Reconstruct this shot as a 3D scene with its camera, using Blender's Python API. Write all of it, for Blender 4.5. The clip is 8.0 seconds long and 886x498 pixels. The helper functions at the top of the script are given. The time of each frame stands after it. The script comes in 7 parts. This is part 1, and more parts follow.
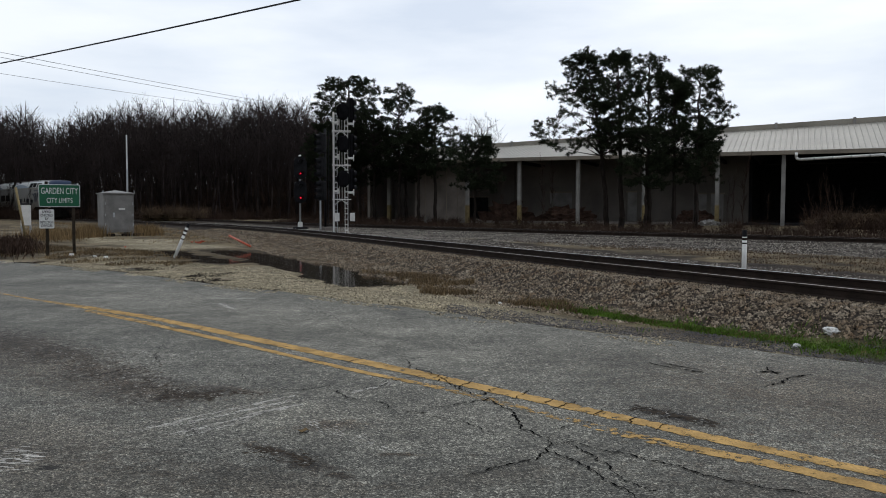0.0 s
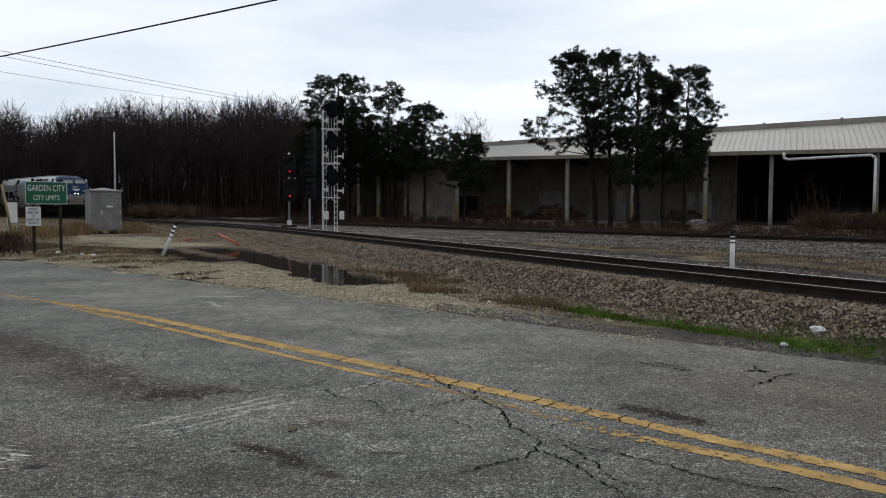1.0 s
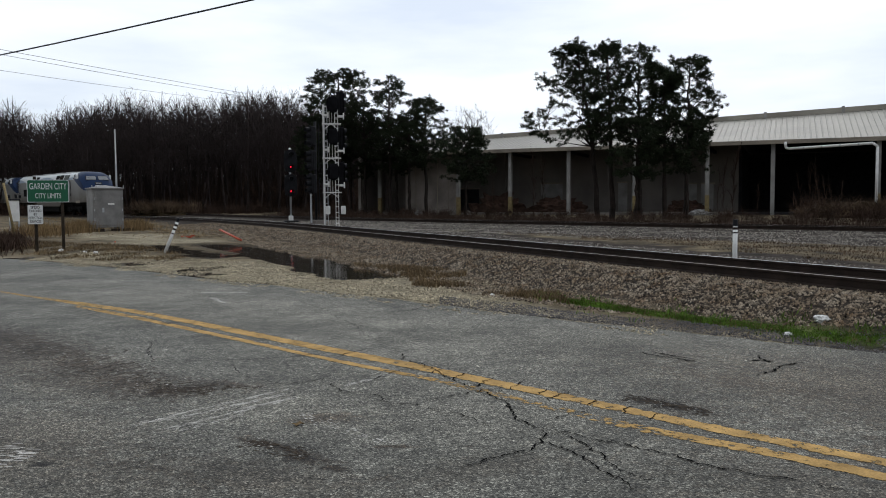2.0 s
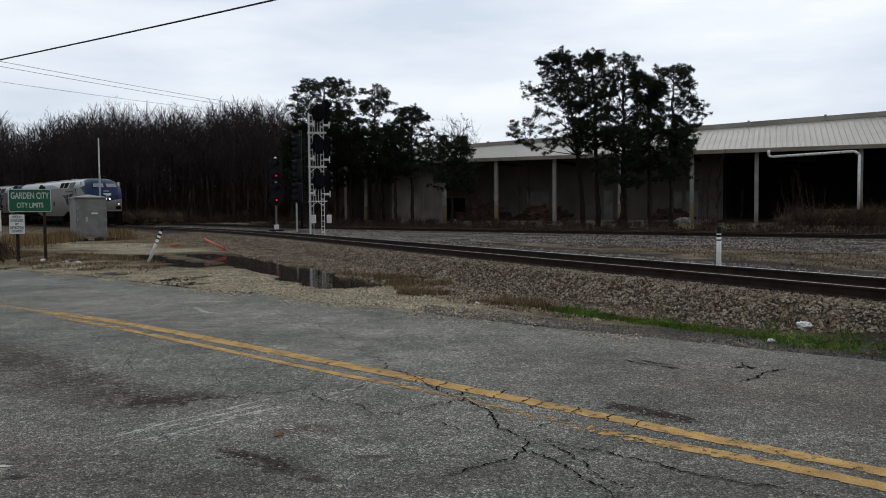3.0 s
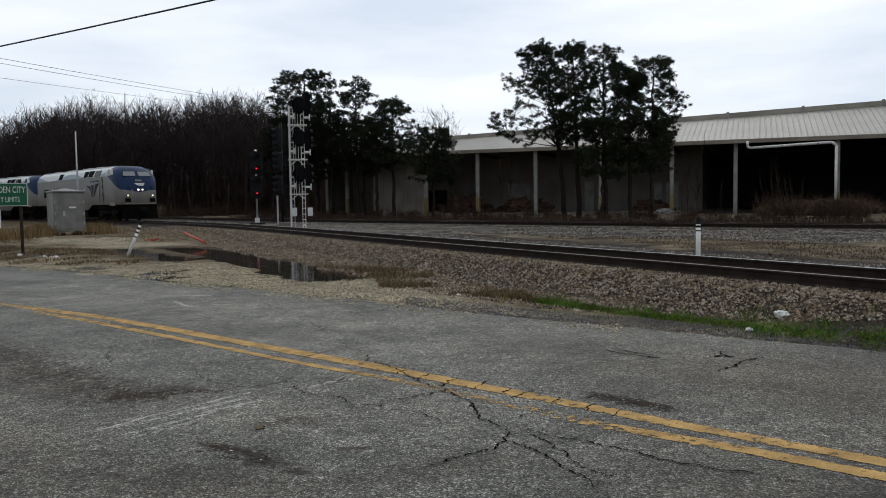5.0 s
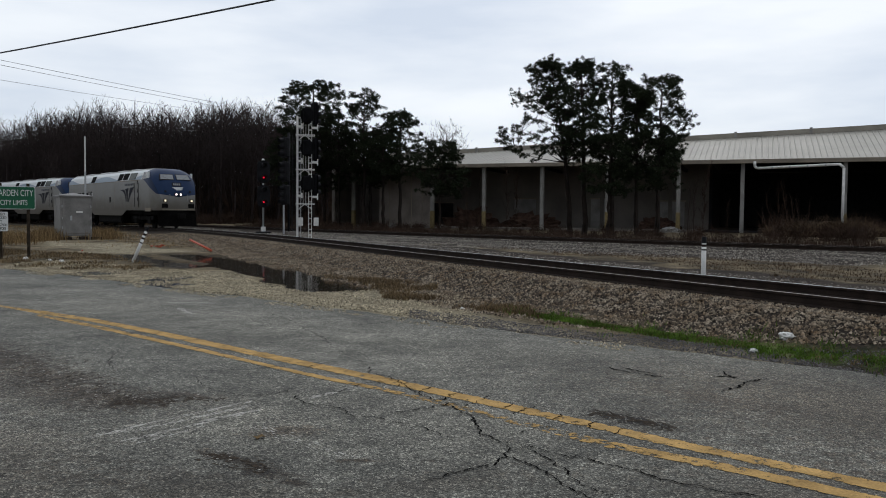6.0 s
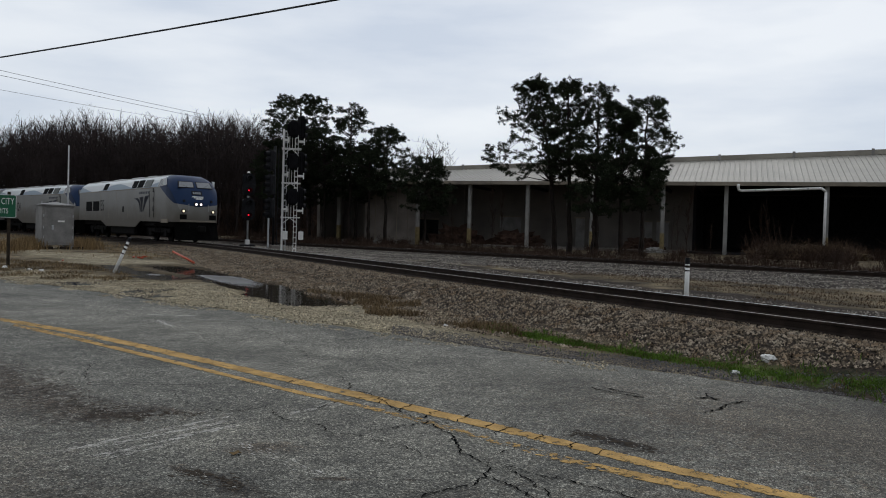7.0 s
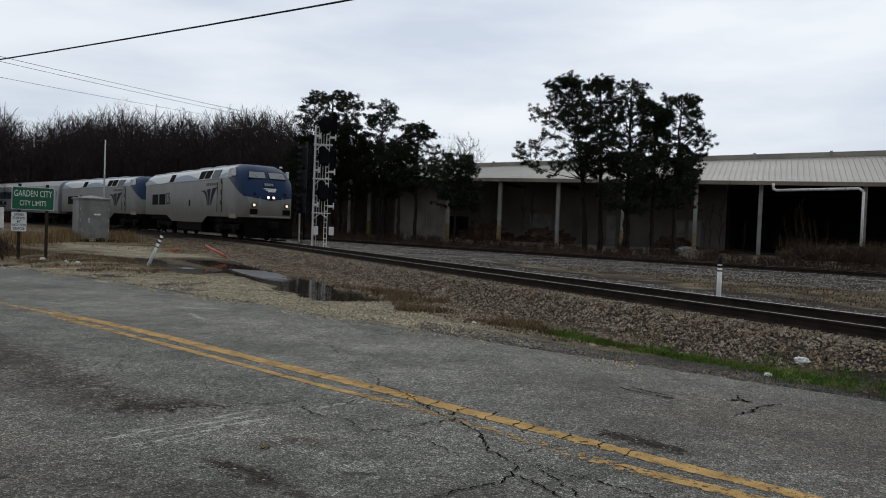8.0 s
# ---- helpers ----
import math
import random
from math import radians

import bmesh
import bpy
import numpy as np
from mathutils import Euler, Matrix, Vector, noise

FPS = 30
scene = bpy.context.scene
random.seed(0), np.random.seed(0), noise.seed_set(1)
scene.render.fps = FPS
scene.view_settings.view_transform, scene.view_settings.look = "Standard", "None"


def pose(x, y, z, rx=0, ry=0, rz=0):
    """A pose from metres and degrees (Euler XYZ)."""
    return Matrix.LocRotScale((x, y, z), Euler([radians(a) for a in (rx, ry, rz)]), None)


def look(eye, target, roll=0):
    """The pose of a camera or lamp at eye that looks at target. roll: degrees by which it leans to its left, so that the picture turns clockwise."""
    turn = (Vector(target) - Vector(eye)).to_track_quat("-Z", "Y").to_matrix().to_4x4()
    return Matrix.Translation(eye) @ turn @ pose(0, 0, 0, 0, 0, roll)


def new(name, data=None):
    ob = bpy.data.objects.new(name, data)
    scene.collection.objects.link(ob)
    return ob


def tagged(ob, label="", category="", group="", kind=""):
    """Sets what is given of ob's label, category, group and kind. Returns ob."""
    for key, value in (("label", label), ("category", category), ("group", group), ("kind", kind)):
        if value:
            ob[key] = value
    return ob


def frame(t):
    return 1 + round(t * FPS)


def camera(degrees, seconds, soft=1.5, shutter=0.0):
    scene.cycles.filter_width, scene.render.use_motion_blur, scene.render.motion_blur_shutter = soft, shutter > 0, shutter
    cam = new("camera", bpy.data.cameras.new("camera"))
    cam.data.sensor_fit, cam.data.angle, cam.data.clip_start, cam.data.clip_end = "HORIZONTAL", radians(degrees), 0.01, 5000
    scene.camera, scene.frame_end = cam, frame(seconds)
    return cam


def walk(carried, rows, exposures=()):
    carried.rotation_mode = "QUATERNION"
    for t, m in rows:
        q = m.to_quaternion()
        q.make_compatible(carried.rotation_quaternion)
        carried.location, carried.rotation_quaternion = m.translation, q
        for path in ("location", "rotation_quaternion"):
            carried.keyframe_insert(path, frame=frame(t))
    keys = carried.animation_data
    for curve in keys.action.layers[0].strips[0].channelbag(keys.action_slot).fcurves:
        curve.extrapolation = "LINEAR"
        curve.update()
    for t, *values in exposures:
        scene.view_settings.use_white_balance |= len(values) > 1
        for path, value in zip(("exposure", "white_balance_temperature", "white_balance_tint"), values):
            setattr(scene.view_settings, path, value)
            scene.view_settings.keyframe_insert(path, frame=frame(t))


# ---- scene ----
cam = camera(58.67, 8.0, soft=1.0)
PATH = [
    (0, pose(-0.026, -0.039, 1.612, 87.131, -0.143, 0.178)),
    (0.5, pose(-0.025, -0.036, 1.612, 86.818, 0.079, -0.243)),
    (1, pose(-0.028, -0.034, 1.611, 87.033, -0.327, -0.587)),
    (1.2, pose(-0.027, -0.035, 1.611, 86.942, -0.317, -0.067)),
    (2.3, pose(-0.041, -0.028, 1.606, 86.525, 0.589, -0.500)),
    (2.5, pose(-0.032, -0.024, 1.602, 87.189, 0.861, -0.193)),
    (3, pose(0.000, 0.000, 1.600, 87.186, 0.501, -1.455)),
    (3.5, pose(0.023, 0.021, 1.603, 87.760, 0.642, -1.489)),
    (4, pose(0.029, 0.015, 1.598, 87.606, 0.892, -0.781)),
    (4.5, pose(0.040, 0.019, 1.595, 86.724, 1.072, -1.837)),
    (4.7, pose(0.013, -0.010, 1.596, 86.535, 1.178, -2.508)),
    (6, pose(0.014, 0.002, 1.596, 87.562, -0.543, -2.352)),
    (6.5, pose(0.019, -0.003, 1.597, 88.218, -1.115, -1.975)),
    (7, pose(0.028, 0.046, 1.594, 88.776, -1.617, -3.413)),
    (7.5, pose(0.039, 0.018, 1.605, 88.569, -1.619, -2.765)),
    (8, pose(0.027, 0.043, 1.599, 88.464, -2.217, -1.252)),
]
walk(cam, PATH, exposures=[(0, -0.07), (1.0, -0.07), (2.5, 0.08), (3.0, -0.16), (3.5, -0.14), (4.0, -0.20), (4.5, -0.05), (6.0, -0.17), (6.5, -0.22), (7.0, -0.31), (8.0, -0.26)])

# ---- daylight: an even overcast sky ----
world = bpy.data.worlds.new("overcast_sky")
scene.world = world
world.use_nodes = True
wn, wl = world.node_tree.nodes, world.node_tree.links
wn.clear()
sky = wn.new("ShaderNodeTexSky")
sky.sky_type, sky.sun_disc = "NISHITA", False
sky.sun_elevation, sky.sun_rotation = radians(40), radians(19)
sky_dim = wn.new("ShaderNodeVectorMath")
sky_dim.operation = "SCALE"
sky_dim.inputs["Scale"].default_value = 0.10
wl.new(sky.outputs[0], sky_dim.inputs[0])
coord = wn.new("ShaderNodeTexCoord")
squash = wn.new("ShaderNodeMapping")
squash.inputs["Scale"].default_value = (1.0, 1.0, 4.5)
wl.new(coord.outputs["Generated"], squash.inputs[0])
cloud = wn.new("ShaderNodeTexNoise")
cloud.inputs["Scale"].default_value, cloud.inputs["Detail"].default_value = 2.6, 6
wl.new(squash.outputs[0], cloud.inputs["Vector"])
cloud_ramp = wn.new("ShaderNodeValToRGB")
cloud_ramp.color_ramp.elements[0].position, cloud_ramp.color_ramp.elements[0].color = 0.34, (0.62, 0.69, 0.80, 1)
cloud_ramp.color_ramp.elements[1].position, cloud_ramp.color_ramp.elements[1].color = 0.62, (0.88, 0.92, 0.97, 1)
wl.new(cloud.outputs["Fac"], cloud_ramp.inputs[0])
sky_mix = wn.new("ShaderNodeMixRGB")
sky_mix.inputs[0].default_value = 0.9
wl.new(sky_dim.outputs[0], sky_mix.inputs[1])
wl.new(cloud_ramp.outputs[0], sky_mix.inputs[2])
# thick cloud is brighter round the veiled sun, ahead and high up
SUN_WAY = Vector((0.25, 0.72, 0.65)).normalized()
towards = wn.new("ShaderNodeVectorMath")
towards.operation = "DOT_PRODUCT"
wl.new(coord.outputs["Generated"], towards.inputs[0])
towards.inputs[1].default_value = SUN_WAY
veil = wn.new("ShaderNodeMapRange")
veil.interpolation_type = "SMOOTHSTEP"
veil.inputs["From Min"].default_value, veil.inputs["From Max"].default_value = -0.75, 0.75
veil.inputs["To Min"].default_value, veil.inputs["To Max"].default_value = 0.48, 1.12
wl.new(towards.outputs["Value"], veil.inputs["Value"])
veiled = wn.new("ShaderNodeVectorMath")
veiled.operation = "SCALE"
wl.new(sky_mix.outputs[0], veiled.inputs[0])
wl.new(veil.outputs[0], veiled.inputs["Scale"])
backg = wn.new("ShaderNodeBackground")
wl.new(veiled.outputs[0], backg.inputs[0])
backg.inputs[1].default_value = 1.06
wout = wn.new("ShaderNodeOutputWorld")
wl.new(backg.outputs[0], wout.inputs[0])

sun_data = bpy.data.lights.new("sun", "SUN")
sun_data.energy, sun_data.angle, sun_data.color = 0.35, radians(25), (1.0, 0.96, 0.9)
sun = new("sun", sun_data)
sun.matrix_world = look((15, 43, 39), (0, 0, 0))

# ---- materials ----
def material(name, base, rough=0.8, metal=0.0, vary=0.25, size=3.0, fine=60.0, bump=0.3, tint=None, spec=None, per_object=0.0, per_island=0.0):
    """A surface with stains at a large scale, grain at a small one and fine relief. size and fine: waves per metre."""
    m = bpy.data.materials.new(name)
    m.use_nodes = True
    n, l = m.node_tree.nodes, m.node_tree.links
    b = n["Principled BSDF"]
    b.inputs["Roughness"].default_value, b.inputs["Metallic"].default_value = rough, metal
    b.inputs["Specular IOR Level"].default_value = spec if spec is not None else (0.12 if rough > 0.72 else 0.4)
    c = n.new("ShaderNodeTexCoord")
    big, small = n.new("ShaderNodeTexNoise"), n.new("ShaderNodeTexNoise")
    big.inputs["Scale"].default_value, big.inputs["Detail"].default_value = size, 5
    small.inputs["Scale"].default_value, small.inputs["Detail"].default_value = fine, 3
    l.new(c.outputs["Object"], big.inputs["Vector"])
    l.new(c.outputs["Object"], small.inputs["Vector"])
    dark = n.new("ShaderNodeValToRGB")
    low = [v * (1 - vary) for v in base]
    high = [min(1, v * (1 + vary)) for v in (tint or base)]
    dark.color_ramp.elements[0].color, dark.color_ramp.elements[0].position = (*low, 1), 0.32
    dark.color_ramp.elements[1].color, dark.color_ramp.elements[1].position = (*high, 1), 0.68
    l.new(big.outputs["Fac"], dark.inputs[0])
    grain = n.new("ShaderNodeMapRange")
    grain.inputs["From Min"].default_value, grain.inputs["From Max"].default_value = 0.3, 0.7
    grain.inputs["To Min"].default_value, grain.inputs["To Max"].default_value = 1 - vary * 0.8, 1 + vary * 0.8
    l.new(small.outputs["Fac"], grain.inputs["Value"])
    mul = n.new("ShaderNodeVectorMath")
    mul.operation = "SCALE"
    l.new(dark.outputs[0], mul.inputs[0])
    l.new(grain.outputs[0], mul.inputs["Scale"])
    last = mul
    for amount, kind, socket in ((per_object, "ShaderNodeObjectInfo", "Random"), (per_island, "ShaderNodeNewGeometry", "Random Per Island")):
        if amount:
            info = n.new(kind)
            rng = n.new("ShaderNodeMapRange")
            rng.inputs["To Min"].default_value, rng.inputs["To Max"].default_value = 1 - amount, 1 + amount
            l.new(info.outputs[socket], rng.inputs["Value"])
            more = n.new("ShaderNodeVectorMath")
            more.operation = "SCALE"
            l.new(last.outputs[0], more.inputs[0])
            l.new(rng.outputs[0], more.inputs["Scale"])
            last = more
    l.new(last.outputs[0], b.inputs["Base Color"])
    if bump:
        bp = n.new("ShaderNodeBump")
        bp.inputs["Strength"].default_value, bp.inputs["Distance"].default_value = bump, 0.01
        l.new(small.outputs["Fac"], bp.inputs["Height"])
        l.new(bp.outputs[0], b.inputs["Normal"])
    return m


def glowing(name, colour, strength):
    m = bpy.data.materials.new(name)
    m.use_nodes = True
    b = m.node_tree.nodes["Principled BSDF"]
    b.inputs["Base Color"].default_value = (*[0.5 * v for v in colour], 1)
    b.inputs["Emission Color"].default_value = (*colour, 1)
    b.inputs["Emission Strength"].default_value = strength
    return m


def aggregate(name, base, stain, contrast, spills_and_light=()):
    """Worn asphalt: pale and dark stones in a grey binder, with broad stains. Rows of stains and of painted light: x,
    y, half length, half width, turn, depth.
    """
    m = bpy.data.materials.new(name)
    m.use_nodes = True
    n, l = m.node_tree.nodes, m.node_tree.links
    b = n["Principled BSDF"]
    b.inputs["Roughness"].default_value, b.inputs["Specular IOR Level"].default_value = 0.78, 0.28
    c = n.new("ShaderNodeTexCoord")

    def tex(kind, scale, detail=4, rough=0.6):
        t = n.new(kind)
        t.inputs["Scale"].default_value = scale
        if kind == "ShaderNodeTexNoise":
            t.inputs["Detail"].default_value, t.inputs["Roughness"].default_value = detail, rough
        l.new(c.outputs["Object"], t.inputs["Vector"])
        return t

    def span(socket, lo, hi, a, z):
        r = n.new("ShaderNodeMapRange")
        for k, v in zip(("From Min", "From Max", "To Min", "To Max"), (lo, hi, a, z)):
            r.inputs[k].default_value = v
        l.new(socket, r.inputs["Value"])
        return r.outputs[0]

    def times(a, z):
        q = n.new("ShaderNodeMath")
        q.operation = "MULTIPLY"
        l.new(a, q.inputs[0])
        l.new(z, q.inputs[1])
        return q.outputs[0]

    stones = tex("ShaderNodeTexVoronoi", 98)
    pick = n.new("ShaderNodeSeparateColor")
    l.new(stones.outputs["Color"], pick.inputs[0])
    ramp = n.new("ShaderNodeValToRGB")
    for e, (p, v) in zip(ramp.color_ramp.elements, ((0.0, 1 - 0.55 * contrast), (0.80, 1 + 0.1 * contrast))):
        e.position, e.color = p, (v, v, v, 1)
    e = ramp.color_ramp.elements.new(1.0)
    e.color = (1 + 1.15 * contrast,) * 3 + (1,)
    l.new(pick.outputs[0], ramp.inputs[0])
    grit = span(tex("ShaderNodeTexNoise", 120, 5, 0.8).outputs["Fac"], 0.3, 0.7, 1 - 0.5 * contrast, 1 + 0.5 * contrast)
    broad = span(tex("ShaderNodeTexNoise", 0.45, 6, 0.62).outputs["Fac"], 0.3, 0.7, 1 - stain, 1 + stain)
    mottle = span(tex("ShaderNodeTexNoise", 2.6, 10, 0.8).outputs["Fac"], 0.3, 0.7, 1 - 1.1 * stain, 1 + 1.0 * stain)
    clumps = span(tex("ShaderNodeTexNoise", 24, 4, 0.7).outputs["Fac"], 0.3, 0.7, 1 - 0.30 * contrast, 1 + 0.30 * contrast)
    value = times(times(times(times(ramp.outputs[0], grit), broad), mottle), clumps)
    out = n.new("ShaderNodeVectorMath")
    out.operation = "SCALE"
    out.inputs[0].default_value = base
    l.new(value, out.inputs["Scale"])
    last = out.outputs[0]
    frayed = span(tex("ShaderNodeTexNoise", 10.0, 9, 0.85).outputs["Fac"], 0.3, 0.7, -1.1, 1.1) if spills_and_light else None
    for x, y, rx, ry, turn, depth in spills_and_light:
        at = n.new("ShaderNodeMapping")
        at.vector_type = "TEXTURE"
        at.inputs["Location"].default_value = (x, y, 0)
        at.inputs["Rotation"].default_value = (0, 0, radians(turn))
        at.inputs["Scale"].default_value = (rx, ry, 10)
        l.new(c.outputs["Object"], at.inputs["Vector"])
        far = n.new("ShaderNodeVectorMath")
        far.operation = "LENGTH"
        l.new(at.outputs[0], far.inputs[0])
        rim = n.new("ShaderNodeMath")
        l.new(far.outputs["Value"], rim.inputs[0])
        l.new(frayed, rim.inputs[1])
        mix = n.new("ShaderNodeMixRGB")
        mix.blend_type = "MULTIPLY"
        mix.inputs[2].default_value = (0.15, 0.145, 0.14, 1) if depth >= 1.2 else (0.37, 0.30, 0.25, 1) if depth >= 0.9 else (0.50, 0.41, 0.345, 1) if depth > 0 else (1.55, 1.52, 1.48, 1)
        lo, hi = (0.65, 0.95) if depth >= 1.2 else (0.35, 1.15)
        l.new(span(rim.outputs[0], lo, hi, min(1.0, abs(depth)), 0.0), mix.inputs[0])
        l.new(last, mix.inputs[1])
        last = mix.outputs[0]
    l.new(last, b.inputs["Base Color"])
    bp = n.new("ShaderNodeBump")
    bp.inputs["Strength"].default_value, bp.inputs["Distance"].default_value = 0.7, 0.006
    l.new(stones.outputs["Distance"], bp.inputs["Height"])
    l.new(bp.outputs[0], b.inputs["Normal"])
    return m


# damp dirt and oil, with uneven light painted in: x, y, half length, half width, turn, depth
# pale rows (below 0) and broad right-hand rows imitate lighter and dimmer road
SPILLS_AND_LIGHT = ((-4.6, 8.3, 1.8, 0.8, -40, 0.65), (-3.2, 6.9, 1.2, 0.5, -35, 0.5), (-5.2, 9.3, 1.3, 0.6, -40, 0.9), (-4.2, 8.5, 0.9, 0.4, -40, 0.7), (-3.4, 7.65, 0.75, 0.35, -30, 0.8), (-2.25, 6.65, 0.5, 0.25, 25, 1.0), (-2.75, 6.95, 0.9, 0.35, -30, 0.75), (-1.95, 6.9, 0.5, 0.14, -20, 0.7), (-0.88, 5.74, 0.3, 0.16, 10, 0.85), (-1.08, 5.05, 0.5, 0.08, -38, 1.0), (-0.9, 4.8, 0.25, 0.07, -30, 1.0), (-0.65, 4.63, 0.18, 0.06, -30, 1.0), (-0.34, 5.04, 0.16, 0.04, 0, 1.0), (0.16, 5.04, 0.05, 0.03, 0, 1.0), (-2.47, 4.76, 0.09, 0.06, 0, 1.2), (-2.9, 5.4, 1.2, 0.7, -30, 0.5), (-2.4, 4.6, 1.6, 0.5, -20, 0.4), (-6.6, 10.5, 1.2, 0.5, -35, 0.5), (0.2, 4.6, 0.6, 0.25, 20, 0.4), (2.6, 6.9, 0.9, 0.25, -45, 0.45), (-2.2, 11.6, 8.0, 2.2, -42, -0.6), (-0.2, 6.3, 2.2, 0.9, -42, -0.4), (-1.3, 6.0, 1.0, 0.5, -40, -0.5), (4.2, 6.0, 3.4, 1.7, -45, 0.75), (2.6, 3.6, 1.8, 1.0, -45, 0.6), (3.3, 4.4, 1.2, 0.5, -45, 0.4), (1.75, 6.06, 0.36, 0.14, -44, 1.2), (1.78, 6.03, 0.5, 0.2, -44, 0.7), (-1.1, 4.5, 1.0, 0.3, -20, 0.5))
M_asphalt = aggregate("worn_asphalt", (0.139, 0.134, 0.112), 0.48, 1.55, SPILLS_AND_LIGHT)
M_crack = material("crack_filler", (0.004, 0.004, 0.004), 0.95, vary=0.3, bump=0, spec=0.02)
M_scuff = material("pale_scuff", (0.46, 0.44, 0.40), 0.9, vary=0.3, size=9)
M_soil = material("soil_and_litter", (0.070, 0.053, 0.031), 0.95, vary=0.55, size=0.8, fine=40, bump=1.0, tint=(0.125, 0.098, 0.060))
M_stone = material("ballast_stone", (0.190, 0.126, 0.072), 0.9, vary=0.5, size=3.5, fine=60, bump=0.3, per_island=0.95, tint=(0.138, 0.116, 0.088))
M_palestone = material("pale_gravel_stone", (0.215, 0.195, 0.168), 0.9, vary=0.25, size=1.2, fine=60, per_island=0.5)
M_rust = material("rusty_rail_steel", (0.026, 0.018, 0.014), 0.75, vary=0.35, size=4, fine=70)
# the far rail's sky sheen is put into this paler colour
M_railtop = material("polished_rail_head_sheen", (0.60, 0.60, 0.60), 0.6, metal=0.5, vary=0.1, bump=0.05)
M_tie = material("weathered_tie_timber", (0.05, 0.040, 0.033), 0.95, vary=0.4, size=5, fine=50, per_object=0.3)
M_greengrass = material("green_grass", (0.084, 0.146, 0.020), 0.8, vary=0.4, size=2, fine=10, bump=0, per_island=0.4)
M_drygrass = material("dry_grass", (0.20, 0.136, 0.068), 0.9, vary=0.3, size=0.8, fine=10, bump=0, per_island=0.5)
M_brush = material("brown_brush", (0.046, 0.029, 0.021), 0.95, vary=0.4, size=0.5, fine=10, bump=0, per_island=0.5)
M_bark = material("grey_bark", (0.038, 0.029, 0.027), 0.95, vary=0.35, size=0.3, fine=8, bump=0, per_island=0.5)
M_youngbark = material("brown_sapling_bark", (0.026, 0.019, 0.016), 0.95, vary=0.4, size=0.3, fine=8, bump=0, per_island=0.5)
M_pinebark = material("pine_bark", (0.026, 0.020, 0.017), 0.95, vary=0.4, size=2, fine=25, bump=0.6)
M_needles = material("pine_needles", (0.020, 0.027, 0.013), 0.8, vary=0.4, size=0.5, fine=6, bump=0, per_island=0.5)
M_concrete = material("grey_block_wall", (0.19, 0.17, 0.153), 0.9, vary=0.2, size=0.4, fine=20)
M_steel = material("galvanised_steel", (0.42, 0.43, 0.44), 0.5, metal=0.4, vary=0.12, size=3)
M_paintwhite = material("white_paint", (0.72, 0.71, 0.68), 0.55, vary=0.1, size=3, fine=40, bump=0.1)
M_roofing = material("pale_metal_roofing", (0.325, 0.305, 0.265), 0.5, vary=0.1, size=0.25, fine=5, bump=0.05)
M_fascia = material("weathered_fascia", (0.24, 0.205, 0.16), 0.7, vary=0.25, size=0.6)
M_ridge = material("weathered_ridge_metal", (0.30, 0.275, 0.23), 0.6, vary=0.2, size=0.6)
M_panel = material("taupe_wall_panel", (0.27, 0.235, 0.21), 0.85, vary=0.25, size=0.7, fine=20)
M_column = material("grey_painted_column", (0.27, 0.26, 0.245), 0.7, vary=0.25, size=1.2)
M_yellow = material("yellow_safety_paint", (0.22, 0.165, 0.075), 0.7, vary=0.25, size=5)
M_black = material("black_painted_metal", (0.012, 0.012, 0.014), 0.6, vary=0.3, size=4, spec=0.15)
M_greendoor = material("dull_green_paint", (0.16, 0.20, 0.18), 0.7, vary=0.2, size=1)
# near-black colour carrying the shade under the canopy, also one signal footing
M_dark = material("interior_shade_and_footing", (0.02, 0.02, 0.022), 0.9, vary=0.3)
M_signgreen = material("green_sign_face", (0.004, 0.10, 0.045), 0.4, vary=0.1, bump=0)
M_signwhite = material("white_sign_face", (0.72, 0.73, 0.72), 0.4, vary=0.08, bump=0)
M_letter_black = material("black_lettering", (0.02, 0.02, 0.02), 0.5, vary=0.1, bump=0)
M_woodpost = material("creosoted_post", (0.035, 0.027, 0.02), 0.9, vary=0.4, size=6)
M_cabinet = material("aluminium_cabinet", (0.19, 0.183, 0.174), 0.55, metal=0.25, vary=0.22, size=2, fine=30, bump=0.1)
M_orange = material("orange_plastic", (0.48, 0.075, 0.03), 0.5, vary=0.15, size=4, bump=0.05)
M_cable = material("black_cable", (0.012, 0.012, 0.013), 0.6, vary=0.1, bump=0)
M_greywire = material("bare_wire", (0.07, 0.07, 0.08), 0.5, vary=0.1, bump=0)

# ---- mesh helpers ----
def mesh_object(name, bm, mat, smooth=False):
    me = bpy.data.meshes.new(name)
    bm.to_mesh(me)
    bm.free()
    if smooth:
        for p in me.polygons:
            p.use_smooth = True
    for m in (mat if isinstance(mat, (list, tuple)) else [mat]):
        me.materials.append(m)
    return new(name, me)


def part(name, bm, mat, parent, label="", smooth=False):
    ob = mesh_object(name, bm, mat, smooth)
    ob.parent = parent
    return tagged(ob, label)


def from_arrays(name, verts, faces, mat, parent=None):
    me = bpy.data.meshes.new(name)
    me.from_pydata(verts, [], [f[:3] if len(f) == 4 and f[2] == f[3] else f for f in faces])
    me.materials.append(mat)
    ob = new(name, me)
    ob.parent = parent
    return ob


